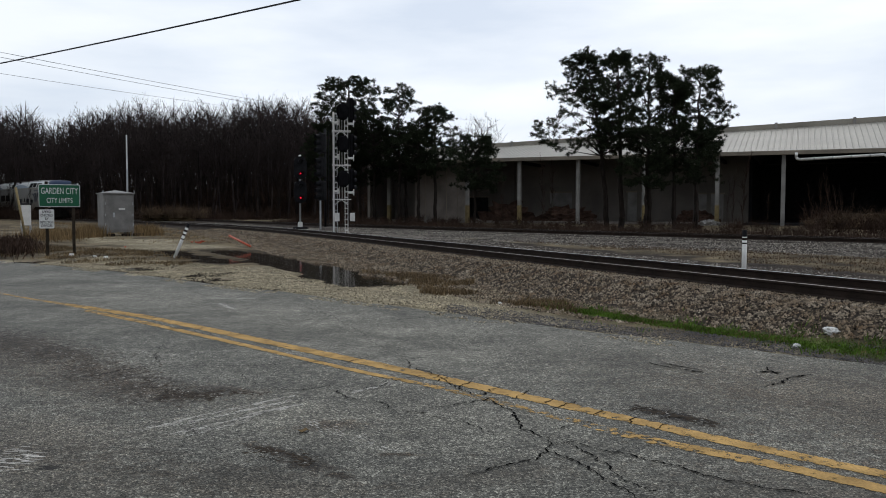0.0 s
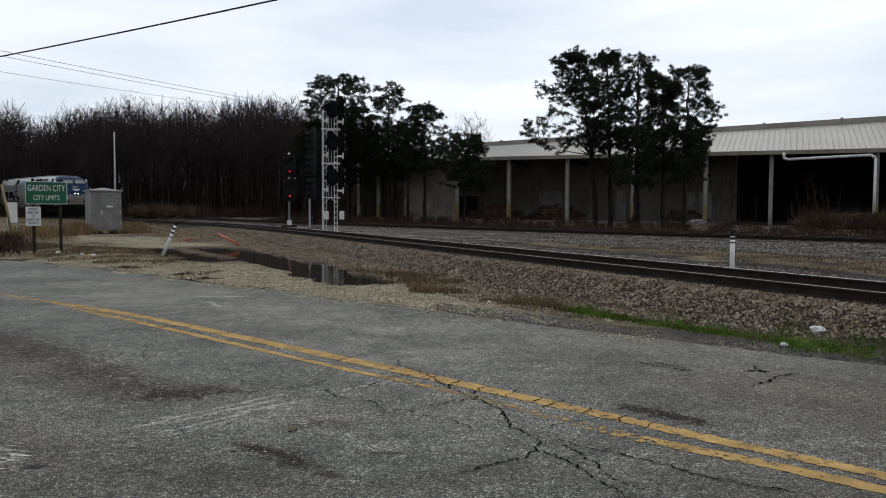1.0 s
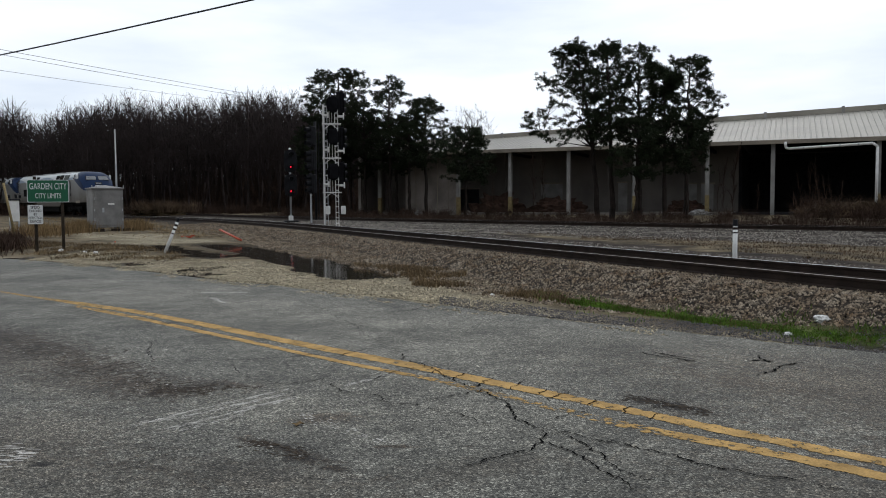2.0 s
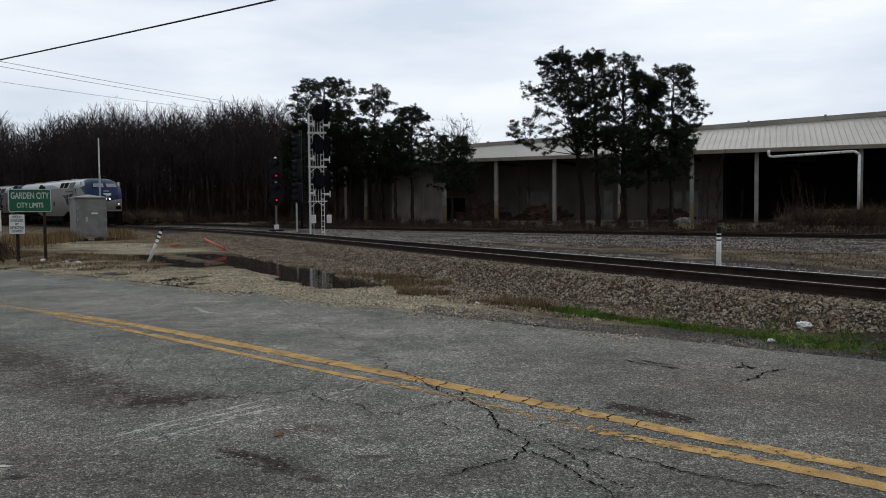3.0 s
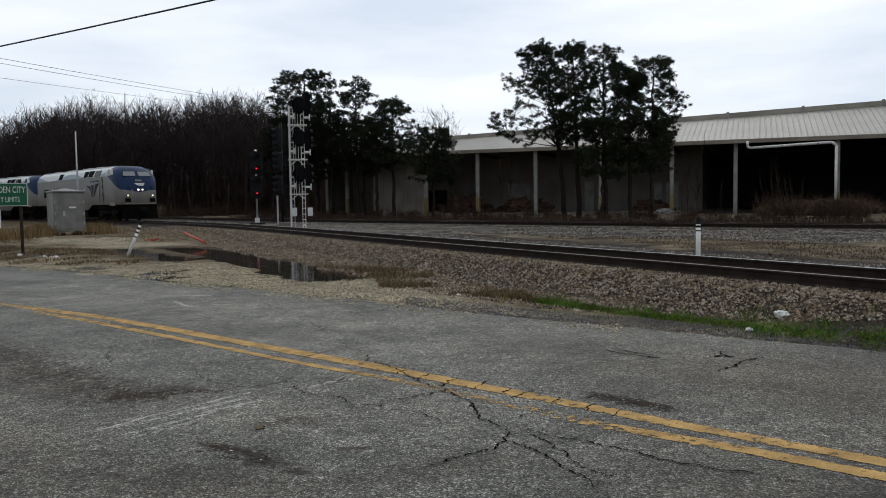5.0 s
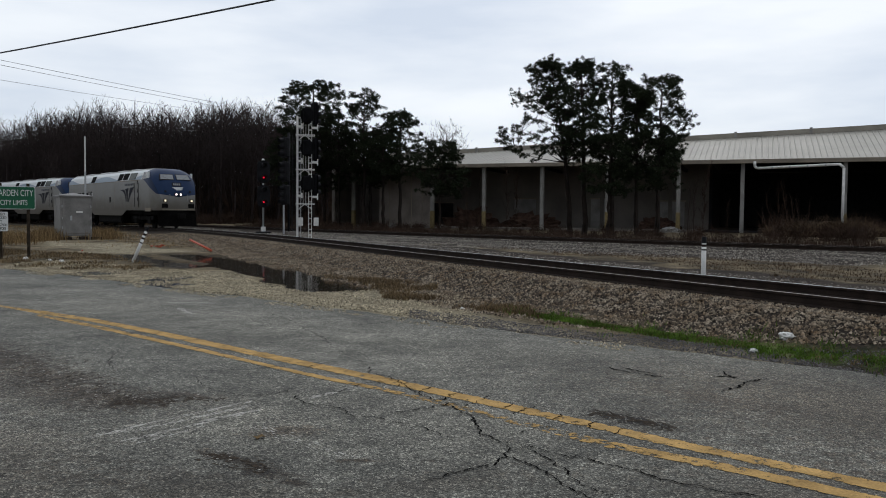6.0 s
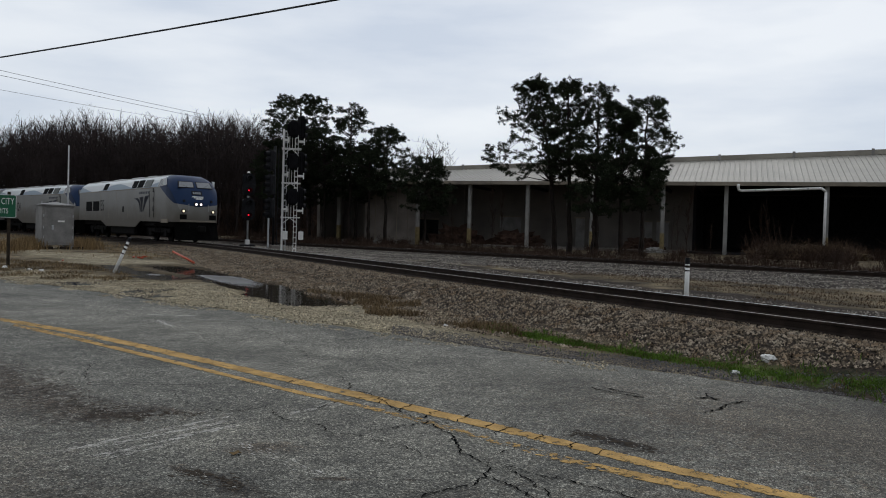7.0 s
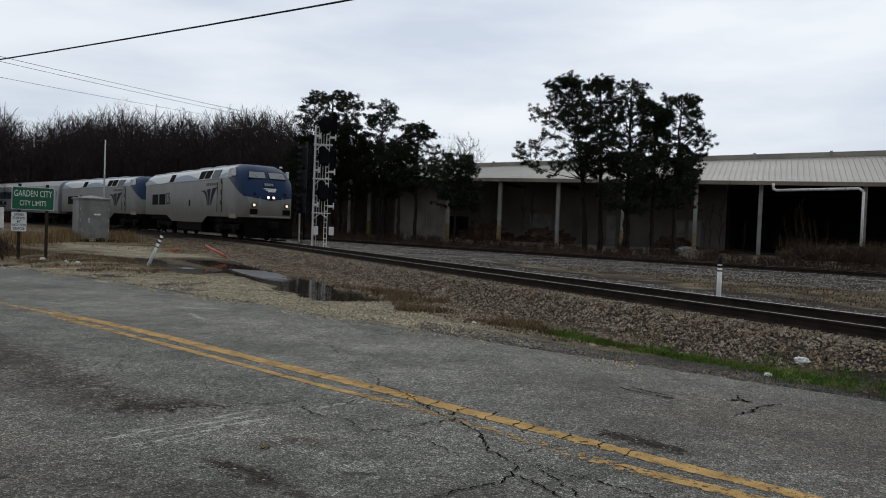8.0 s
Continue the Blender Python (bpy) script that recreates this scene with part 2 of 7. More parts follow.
def triangles(name, verts, faces, mat, parent=None):
    """A mesh of many triangles from arrays."""
    verts, faces = np.asarray(verts, np.float32), np.asarray(faces, np.int32)
    me = bpy.data.meshes.new(name)
    me.vertices.add(len(verts))
    me.vertices.foreach_set("co", verts.ravel())
    me.loops.add(3 * len(faces))
    me.loops.foreach_set("vertex_index", faces.ravel())
    me.polygons.add(len(faces))
    me.polygons.foreach_set("loop_start", np.arange(0, 3 * len(faces), 3, dtype=np.int32))
    me.update(calc_edges=True)
    me.materials.append(mat)
    ob = new(name, me)
    ob.parent = parent
    return ob


def as_triangles(faces):
    """Quads split in two; a quad whose last corners are the same is one triangle."""
    f = np.asarray(faces, np.int64).reshape(-1, 4)
    return np.concatenate([f[:, :3], f[f[:, 2] != f[:, 3]][:, [0, 2, 3]]])


def empty(name, m=None):
    ob = new(name)
    ob.empty_display_size = 0.2
    if m is not None:
        ob.matrix_basis = m
    return ob


def box(bm, x0, x1, y0, y1, z0, z1, bevel=0.0, m=None, mat_index=0):
    geo = bmesh.ops.create_cube(bm, size=1.0)
    vs = geo["verts"]
    for v in vs:
        v.co = Vector((x0 + (v.co.x + 0.5) * (x1 - x0), y0 + (v.co.y + 0.5) * (y1 - y0), z0 + (v.co.z + 0.5) * (z1 - z0)))
    fs = {f for v in vs for f in v.link_faces}
    for f in fs:
        f.material_index = mat_index
    if bevel:
        es = list({e for v in vs for e in v.link_edges})
        got = bmesh.ops.bevel(bm, geom=es, offset=bevel, segments=1, affect="EDGES")
        vs = list({v for f in got["faces"] for v in f.verts} | {v for v in vs if v.is_valid})
    if m is not None:
        bmesh.ops.transform(bm, matrix=m, verts=[v for v in vs if v.is_valid])
    return bm


def tube(bm, a, b, ra, rb=None, n=8, cap=True):
    a, b = Vector(a), Vector(b)
    rb = ra if rb is None else rb
    turn = (b - a).to_track_quat("Z", "Y").to_matrix()
    rings = []
    for p, r in ((a, ra), (b, rb)):
        rings.append([bm.verts.new(p + turn @ Vector((r * math.cos(2 * math.pi * k / n), r * math.sin(2 * math.pi * k / n), 0))) for k in range(n)])
    for k in range(n):
        bm.faces.new((rings[0][k], rings[0][(k + 1) % n], rings[1][(k + 1) % n], rings[1][k]))
    if cap:
        bm.faces.new(rings[0][::-1])
        bm.faces.new(rings[1])
    return bm


def sheet(bm, corners, thick=0.0):
    vs = [bm.verts.new(c) for c in corners]
    f = bm.faces.new(vs)
    if thick:
        bm.normal_update()
        bmesh.ops.solidify(bm, geom=[f], thickness=thick)
    return bm


def polytube(points, radius, name, mat, n=6, parent=None):
    bm = bmesh.new()
    pts = [Vector(p) for p in points]
    rings = []
    for i, p in enumerate(pts):
        way = (pts[min(i + 1, len(pts) - 1)] - pts[max(i - 1, 0)]).normalized()
        side = way.cross(Vector((0, 0, 1))).normalized()
        up = side.cross(way)
        rings.append([bm.verts.new(p + radius * (math.cos(2 * math.pi * k / n) * side + math.sin(2 * math.pi * k / n) * up)) for k in range(n)])
    for r0, r1 in zip(rings, rings[1:]):
        for k in range(n):
            bm.faces.new((r0[k], r0[(k + 1) % n], r1[(k + 1) % n], r1[k]))
    ob = mesh_object(name, bm, mat, True)
    ob.parent = parent
    return ob


# ---- plan: the two tracks and the road's edge ----
STEP = 0.5
TS = np.arange(0, 240, STEP)
TH = radians(25.56) + np.cumsum(np.interp(TS, [0, 20, 35, 50, 65, 80, 100, 130], [0, -0.00085, 0.00798, 0.00686, 0.00347, 0.0028, 0.00178, 0])) * STEP
TX = 6.591 - np.cumsum(np.sin(TH)) * STEP
TY = 11 + np.cumsum(np.cos(TH)) * STEP
back = np.arange(-30, 0, STEP)
TX = np.r_[TX[0] - math.sin(TH[0]) * back, TX]
TY = np.r_[TY[0] + math.cos(TH[0]) * back, TY]
TH = np.r_[np.full(len(back), TH[0]), TH]
TS = np.r_[back, TS]
RAIL_Z = 0.51


def on_track(s, off=0.0, z=0.0):
    """A place by the distance along the main track; off: metres towards the road."""
    h = np.interp(s, TS, TH)
    return Vector((np.interp(s, TS, TX) - math.cos(h) * off, np.interp(s, TS, TY) - math.sin(h) * off, z))


FY = np.arange(5, 150, 0.5)
FX = np.where(FY < 70, 0.004202 * FY**2 - 1.31366 * FY + 54.38, -16.99 - 0.725 * (FY - 70))
FS = np.r_[0, np.cumsum(np.hypot(np.diff(FX), np.diff(FY)))]
FH = np.arctan2(-np.gradient(FX), np.gradient(FY))


def on_siding(s, off=0.0, z=0.0):
    h = np.interp(s, FS, FH)
    return Vector((np.interp(s, FS, FX) - math.cos(h) * off, np.interp(s, FS, FY) - math.sin(h) * off, z))


EDGE = [(30, -16.5), (9, 4.0), (4.56, 8.11), (3.37, 9.17), (2.26, 10.11), (1.61, 10.63), (0.91, 11.3), (0.09, 12.15), (-0.85, 13.1), (-1.92, 14.07), (-3.19, 15.25), (-4.56, 16.4), (-6.37, 18.15), (-8.56, 20.2), (-11, 22.15), (-13.6, 24.0), (-40, 39), (-110, 77)]


def line_gap(px, py, pts):
    """Signed distance of many places from a line (positive on its left, seen from the first point)."""
    best, sign = np.full(px.shape, 1e9), np.zeros(px.shape)
    for (ax, ay), (bx, by) in zip(pts, pts[1:]):
        ux, uy = bx - ax, by - ay
        ll = ux * ux + uy * uy
        k = np.clip(((px - ax) * ux + (py - ay) * uy) / ll, 0, 1)
        d = np.hypot(px - ax - k * ux, py - ay - k * uy)
        side = np.sign(ux * (py - ay) - uy * (px - ax))
        near = d < best
        best, sign = np.where(near, d, best), np.where(near, side, sign)
    return best, sign


TRACK_LINE = [tuple(on_track(s)[:2]) for s in np.arange(-30, 230, 4)]
SIDING_LINE = [tuple(on_siding(s)[:2]) for s in np.arange(0, FS[-1], 6)]
PUDDLE = [(-1.5, 16.9), (-2.3, 18.6), (-3.2, 20.6), (-4.4, 22.7), (-5.6, 25.2), (-7.2, 28.2), (-8.8, 30.4)]
GREEN_LINE = [(1.75, 12.55), (2.5, 11.7), (3.15, 10.85), (3.75, 10.05), (4.2, 9.4), (4.6, 8.8), (4.95, 8.4), (6, 7.35), (9, 4.4)]
SANDY_TRACK = [(-25, 49), (-20, 42.5), (-17.3, 38.5), (-13.3, 35), (-10.5, 31.8)]
PUDDLE_B = [(-6.6, 23.6), (-7.7, 25.4), (-9.2, 27.4), (-10.6, 30.0)]


def wobble(x, y, scale, seed=0.0):
    return noise.noise((x * scale, y * scale, seed))


def ground_height(px, py):
    """Height of the ground at many places."""
    e, es = line_gap(px, py, EDGE)
    e = np.where(es < 0, e, -e)
    d1, _ = line_gap(px, py, TRACK_LINE)
    d2, _ = line_gap(px, py, SIDING_LINE)
    base = np.clip(e / 24, 0, 1) * 0.28 + np.clip((e - 26) / 30, 0, 1) * 0.2
    bump = np.array([wobble(x, y, 0.6) * 0.05 + wobble(x, y, 2.1, 3) * 0.02 for x, y in zip(px.ravel(), py.ravel())]).reshape(px.shape)
    p, _ = line_gap(px, py, PUDDLE)
    q, _ = line_gap(px, py, PUDDLE_B)
    # the dirt round the puddles is nearly level
    level = np.clip(1.6 - np.minimum(p, q) / 5, 0, 1) * np.clip((-px - 3.0) / 2.5, 0, 1)
    base = base * (1 - 0.62 * level)
    z = base + bump * np.clip(e, 0, 1) * (1 - 0.5 * level)
    ripple = np.array([wobble(x, y, 1.1, 7) for x, y in zip(px.ravel(), py.ravel())]).reshape(px.shape)
    low = np.clip(1.05 - p * (0.95 + 0.35 * np.clip((px + 3.4) / 2, 0, 1)) - ripple * 0.45, 0, 1) * 0.22
    low = np.maximum(low, np.clip(0.82 - q - ripple * 0.8, 0, 1) * 0.25)
    z = z - np.clip(low - 0.045 * level, 0, 1) * np.clip(e * 1.2, 0, 1)
    for d, crown, slope in ((d1, 0.33, 0.26), (d2, 0.33, 0.22)):
        bed = crown - np.maximum(0, d - 1.55) * slope
        z = np.maximum(z, bed)
    return np.where(e < 0.0, -0.03, np.maximum(z, np.where(e < 0.5, -0.02, -0.2)))


def spot(x, y):
    return float(ground_height(np.array([float(x)]), np.array([float(y)]))[0])


# ---- ground ----
def spread(a, b, step, far, grow=1.18):
    mid = list(np.arange(a, b + step / 2, step))
    out, s, lo, hi = [], step, a, b
    left, right = [], []
    while hi < far:
        s *= grow
        lo, hi = lo - s, hi + s
        left.append(lo)
        right.append(hi)
    return np.array(left[::-1] + mid + right)


gx, gy = spread(-26, 20, 0.28, 3000), spread(6, 46, 0.28, 3000)
GX, GY = np.meshgrid(gx, gy)
GZ = ground_height(GX, GY)
nx = len(gx)
gverts = list(zip(GX.ravel().tolist(), GY.ravel().tolist(), GZ.ravel().tolist()))
gfaces = [(j * nx + i, j * nx + i + 1, (j + 1) * nx + i + 1, (j + 1) * nx + i) for j in range(len(gy) - 1) for i in range(nx - 1)]
ground = from_arrays("ground", gverts, gfaces, M_soil)
tagged(ground, "brown soil with dry grass and fine gravel", "ground", kind="structure")
for poly in ground.data.polygons:
    poly.use_smooth = True
# zones: r verge gravel, g ballast bed darkened for shade between stones, b green strip, alpha wet mud
ge, ges = line_gap(GX, GY, EDGE)
ge = np.where(ges < 0, ge, -ge)
gd1, gs1 = line_gap(GX, GY, TRACK_LINE)
gd2, gs2 = line_gap(GX, GY, SIDING_LINE)
wv = np.array([wobble(x, y, 0.5, 11) for x, y in zip(GX.ravel(), GY.ravel())]).reshape(GX.shape)
reach = np.interp(GX, [-14, -10, -7, -5, -2, 0.5, 1.5, 2.5, 6], [0.15, 0.5, 1.6, 2.9, 2.3, 1.1, 0.4, 0.0, -0.6])
verge = np.clip(1 - (ge + wv * 1.0 - reach) / 0.6, 0, 1) + np.clip(1.5 - line_gap(GX, GY, SANDY_TRACK)[0] / 1.6 + wv * 1.2, 0, 1)
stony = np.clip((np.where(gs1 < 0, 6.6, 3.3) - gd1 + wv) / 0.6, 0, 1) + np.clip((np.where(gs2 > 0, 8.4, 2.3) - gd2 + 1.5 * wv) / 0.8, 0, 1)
gg, _ = line_gap(GX, GY, GREEN_LINE)
green = np.clip(1.0 - np.abs(gg + wv * 0.25) / 0.26, 0, 1)
wet_a, _ = line_gap(GX, GY, PUDDLE)
wet_b, _ = line_gap(GX, GY, PUDDLE_B)
wet = np.clip(1.5 - np.minimum(wet_a, wet_b + 0.2) / 0.9 + wv * 0.8, 0, 1)
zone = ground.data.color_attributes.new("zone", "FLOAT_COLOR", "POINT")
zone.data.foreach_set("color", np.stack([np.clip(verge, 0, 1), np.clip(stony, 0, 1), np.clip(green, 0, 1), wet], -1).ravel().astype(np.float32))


def zone_material():
    n, l = M_soil.node_tree.nodes, M_soil.node_tree.links
    b = n["Principled BSDF"]
    last = b.inputs["Base Color"].links[0].from_socket
    att = n.new("ShaderNodeAttribute")
    att.attribute_name = "zone"
    sep = n.new("ShaderNodeSeparateColor")
    l.new(att.outputs["Color"], sep.inputs[0])
    c = n.new("ShaderNodeTexCoord")
    # Green is near black: the shade in the stones' gaps is painted on
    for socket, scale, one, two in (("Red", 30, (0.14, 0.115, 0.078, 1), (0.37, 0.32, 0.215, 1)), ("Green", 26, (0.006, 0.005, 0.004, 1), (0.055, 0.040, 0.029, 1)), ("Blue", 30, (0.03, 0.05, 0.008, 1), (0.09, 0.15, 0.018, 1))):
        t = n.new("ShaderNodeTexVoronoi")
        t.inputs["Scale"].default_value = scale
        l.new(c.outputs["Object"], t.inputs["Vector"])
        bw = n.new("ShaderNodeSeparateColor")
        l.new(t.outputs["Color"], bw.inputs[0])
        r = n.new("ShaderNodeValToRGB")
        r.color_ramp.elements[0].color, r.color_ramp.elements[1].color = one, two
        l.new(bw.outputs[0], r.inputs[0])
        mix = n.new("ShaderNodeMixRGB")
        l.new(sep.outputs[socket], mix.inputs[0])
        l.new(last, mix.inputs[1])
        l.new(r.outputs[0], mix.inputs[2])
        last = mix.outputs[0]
    rough = n.new("ShaderNodeTexNoise")
    rough.inputs["Scale"].default_value, rough.inputs["Detail"].default_value, rough.inputs["Roughness"].default_value = 2.2, 9, 0.78
    l.new(c.outputs["Object"], rough.inputs["Vector"])
    span = n.new("ShaderNodeMapRange")
    for k, v in zip(("From Min", "From Max", "To Min", "To Max"), (0.34, 0.66, 0.45, 1.45)):
        span.inputs[k].default_value = v
    l.new(rough.outputs["Fac"], span.inputs["Value"])
    blotchy = n.new("ShaderNodeVectorMath")
    blotchy.operation = "SCALE"
    l.new(last, blotchy.inputs[0])
    l.new(span.outputs[0], blotchy.inputs["Scale"])
    mud = n.new("ShaderNodeMixRGB")
    mud.blend_type = "MULTIPLY"
    mud.inputs[2].default_value = (0.42, 0.38, 0.33, 1)
    l.new(att.outputs["Alpha"], mud.inputs[0])
    l.new(blotchy.outputs[0], mud.inputs[1])
    l.new(mud.outputs[0], b.inputs["Base Color"])


zone_material()

# ---- puddle ----
M_water = bpy.data.materials.new("muddy_water")
M_water.use_nodes = True
wb = M_water.node_tree.nodes["Principled BSDF"]
wb.inputs["Base Color"].default_value = (0.035, 0.028, 0.02, 1)
wb.inputs["Roughness"].default_value, wb.inputs["IOR"].default_value = 0.09, 1.33
wr = M_water.node_tree.nodes.new("ShaderNodeTexNoise")
wr.inputs["Scale"].default_value = 3.0
wp = M_water.node_tree.nodes.new("ShaderNodeBump")
wp.inputs["Strength"].default_value, wp.inputs["Distance"].default_value = 0.12, 0.02
M_water.node_tree.links.new(wr.outputs["Fac"], wp.inputs["Height"])
M_water.node_tree.links.new(wp.outputs[0], wb.inputs["Normal"])
bm = bmesh.new()
sheet(bm, [(-13, 16, 0.0), (0.6, 15.2, 0.0), (0.6, 21, 0.0), (-7, 31.5, 0.0), (-13, 31.5, 0.0)])
puddle = mesh_object("water", bm, M_water)
tagged(puddle, "still brown rain puddle beside the tracks", "water", kind="structure")

M_ruffled = M_water.copy()
M_ruffled.name = "ruffled_water"
rn, rl = M_ruffled.node_tree.nodes, M_ruffled.node_tree.links
stir = rn.new("ShaderNodeAttribute")
stir.attribute_name = "stirred"
stir_span = rn.new("ShaderNodeMapRange")
stir_span.inputs["To Min"].default_value, stir_span.inputs["To Max"].default_value = 0.09, 0.42
rl.new(stir.outputs["Fac"], stir_span.inputs["Value"])
rl.new(stir_span.outputs[0], rn["Principled BSDF"].inputs["Roughness"])


def ruffle(points, lowered):
    """A patch of water roughened by the wind of the train: short steep ripples that fade out at its rim."""
    (x0, y0), (x1, y1) = np.min(points, 0), np.max(points, 0)
    X, Y = np.meshgrid(np.arange(x0, x1, 0.022), np.arange(y0, y1, 0.03))
    ring = list(points) + [points[0]]
    gap = line_gap(X, Y, ring)[0]
    inside = np.zeros(X.shape, bool)
    for (ax, ay), (bx, by) in zip(ring, ring[1:]):
        inside ^= ((ay > Y) != (by > Y)) & (X < ax + (bx - ax) * (Y - ay) / (by - ay + 1e-9))
    calm = np.array([wobble(x, y, 1.7, 21) for x, y in zip(X.ravel(), Y.ravel())]).reshape(X.shape)
    depth = np.where(inside, np.clip(gap / 0.30 * (1 + 0.8 * calm), 0, 1) * np.clip((Y - y0) / (0.75 * (y1 - y0)), 0, 1) ** 0.7, -1)
    rr = np.random.default_rng(5)
    Z = np.zeros(X.shape)
    for _ in range(14):
        a, wave = rr.normal(1.2, 0.55), rr.uniform(0.07, 0.13)
        Z += rr.uniform(0.5, 1) * wave * np.sin((X * math.cos(a) + Y * math.sin(a)) * 2 * math.pi / wave + rr.uniform(0, 6.28))
    Z = 0.0032 + Z * 0.004 * np.clip(depth, 0, 1)
    keep = inside.ravel()
    w = X.shape[1]
    faces = [(i, i + 1, i + w + 1, i + w) for i in range(keep.size - w - 1) if i % w < w - 1 and keep[i] and keep[i + 1] and keep[i + w] and keep[i + w + 1]]
    used = sorted({i for q in faces for i in q})
    place = {i: k for k, i in enumerate(used)}
    cx, cy = float(np.mean([p[0] for p in points])), float(np.mean([p[1] for p in points]))
    xs, ys, zs = X.ravel() - cx, Y.ravel() - cy, Z.ravel()
    ob = from_arrays("ripple", [(float(xs[i]), float(ys[i]), float(zs[i])) for i in used], [tuple(place[i] for i in q) for q in faces], M_ruffled)
    for poly in ob.data.polygons:
        poly.use_smooth = True
    att = ob.data.attributes.new("stirred", "FLOAT", "POINT")
    att.data.foreach_set("value", np.clip(depth, 0, 1).ravel()[used].astype(np.float32))
    ob.matrix_basis = pose(cx, cy, lowered)
    return tagged(ob, "wind-ruffled patch of puddle water that catches the sky", "ripple"), cx, cy


RUFFLES = [ruffle([(-6.46, 25.94), (-5.95, 25.84), (-5.04, 25.51), (-4.21, 24.19), (-3.5, 22.3), (-3.4, 20.4), (-4.23, 21.3), (-5.01, 22.6), (-5.79, 24.19)], -0.06), ruffle([(-8.13, 25.71), (-7.5, 25.79), (-7.04, 25.14), (-7.14, 24.58), (-7.73, 24.83)], -0.06)]

# ---- road ----
def road_edge():
    pts = []
    for (ax, ay), (bx, by) in zip(EDGE, EDGE[1:]):
        k = max(1, int(math.hypot(bx - ax, by - ay) / 0.12)) if abs(ax) < 28 and abs(bx) < 28 else max(1, int(math.hypot(bx - ax, by - ay) / 2))
        for i in range(k):
            x, y = ax + (bx - ax) * i / k, ay + (by - ay) * i / k
            w = 0.10 * wobble(x, y, 1.3, 5) + 0.05 * wobble(x, y, 5, 6)
            pts.append((x + 0.7 * w, y + 0.7 * w))
    return pts


def build_road():
    edge = road_edge()
    verts, faces = [], []
    for x, y in edge:
        for off, z in ((0.0, -0.03), (0.015, 0.0), (1.2, 0.004), (4.5, 0.012), (16, 0.004), (60, -0.01)):
            verts.append((x - 0.69 * off, y - 0.72 * off, z))
    for i in range(len(edge) - 1):
        for j in range(5):
            a = i * 6 + j
            faces.append((a, a + 1, a + 7, a + 6))
    ob = from_arrays("road", verts, faces, M_asphalt)
    return tagged(ob, "worn grey asphalt road with cracks and patches", "road", kind="structure")


road = build_road()


def road_z(x, y):
    e = float(line_gap(np.array([x]), np.array([y]), EDGE)[0][0])
    return float(np.interp(e, [0.015, 1.2, 4.5, 16], [0.0, 0.004, 0.012, 0.004]))


def ribbon(points, widths, lift, seed, ragged=0.0):
    """A strip along points on the road; widths in metres."""
    verts, faces = [], []
    rr = random.Random(seed)
    for i, (x, y) in enumerate(points):
        a, b = points[max(0, i - 1)], points[min(len(points) - 1, i + 1)]
        ux, uy = b[0] - a[0], b[1] - a[1]
        ll = math.hypot(ux, uy) or 1
        w = widths[i] if isinstance(widths, list) else widths
        for sgn in (-1, 1):
            k = sgn * w / 2 * (1 + ragged * rr.uniform(-1, 1))
            verts.append((x - uy / ll * k, y + ux / ll * k, road_z(x, y) + lift))
    for i in range(len(points) - 1):
        faces.append((2 * i, 2 * i + 2, 2 * i + 3, 2 * i + 1))
    return verts, faces


def along(points, step):
    out = []
    for (ax, ay), (bx, by) in zip(points, points[1:]):
        k = max(1, int(math.hypot(bx - ax, by - ay) / step))
        out += [(ax + (bx - ax) * i / k, ay + (by - ay) * i / k) for i in range(k)]
    return out + [points[-1]]


def worn_paint():
    """Yellow road paint: flakes are rubbed off along the edges and where wheels cross it."""
    m = material("worn_yellow_paint", (0.43, 0.270, 0.098), 0.85, vary=0.28, size=4, fine=60)
    n, l = m.node_tree.nodes, m.node_tree.links
    b = n["Principled BSDF"]
    c = n.new("ShaderNodeTexCoord")
    t = n.new("ShaderNodeTexNoise")
    t.inputs["Scale"].default_value, t.inputs["Detail"].default_value, t.inputs["Roughness"].default_value = 12.0, 9, 0.78
    l.new(c.outputs["Object"], t.inputs["Vector"])
    worn = n.new("ShaderNodeAttribute")
    worn.attribute_name = "worn"
    left = n.new("ShaderNodeMath")
    left.operation = "SUBTRACT"
    l.new(t.outputs["Fac"], left.inputs[0])
    l.new(worn.outputs["Fac"], left.inputs[1])
    r = n.new("ShaderNodeMapRange")
    r.inputs["From Min"].default_value, r.inputs["From Max"].default_value = 0.27, 0.33
    l.new(left.outputs[0], r.inputs["Value"])
    l.new(r.outputs[0], b.inputs["Alpha"])
    return m


M_linepaint = worn_paint()
LINE_FAR = [(12, -4.7), (2.61, 4.71), (2.24, 5.06), (1.82, 5.46), (1.51, 5.79), (1.15, 6.15), (0.75, 6.55), (0.29, 7.01), (-0.23, 7.53), (-0.84, 8.12), (-1.54, 8.78), (-2.38, 9.6), (-3.37, 10.56), (-4.57, 11.66), (-5.9, 12.7), (-7.42, 13.89), (-8.47, 14.79), (-14, 19.2), (-30, 31)]
LINE_NEAR = [(12, -4.95), (2.47, 4.46), (2.12, 4.79), (1.71, 5.13), (1.4, 5.38), (1.08, 5.72), (0.7, 6.14), (0.27, 6.62), (-0.22, 7.11), (-0.79, 7.6), (-1.45, 8.23), (-2.23, 9.01), (-3.16, 9.91), (-4.34, 11.06), (-5.7, 12.3)]


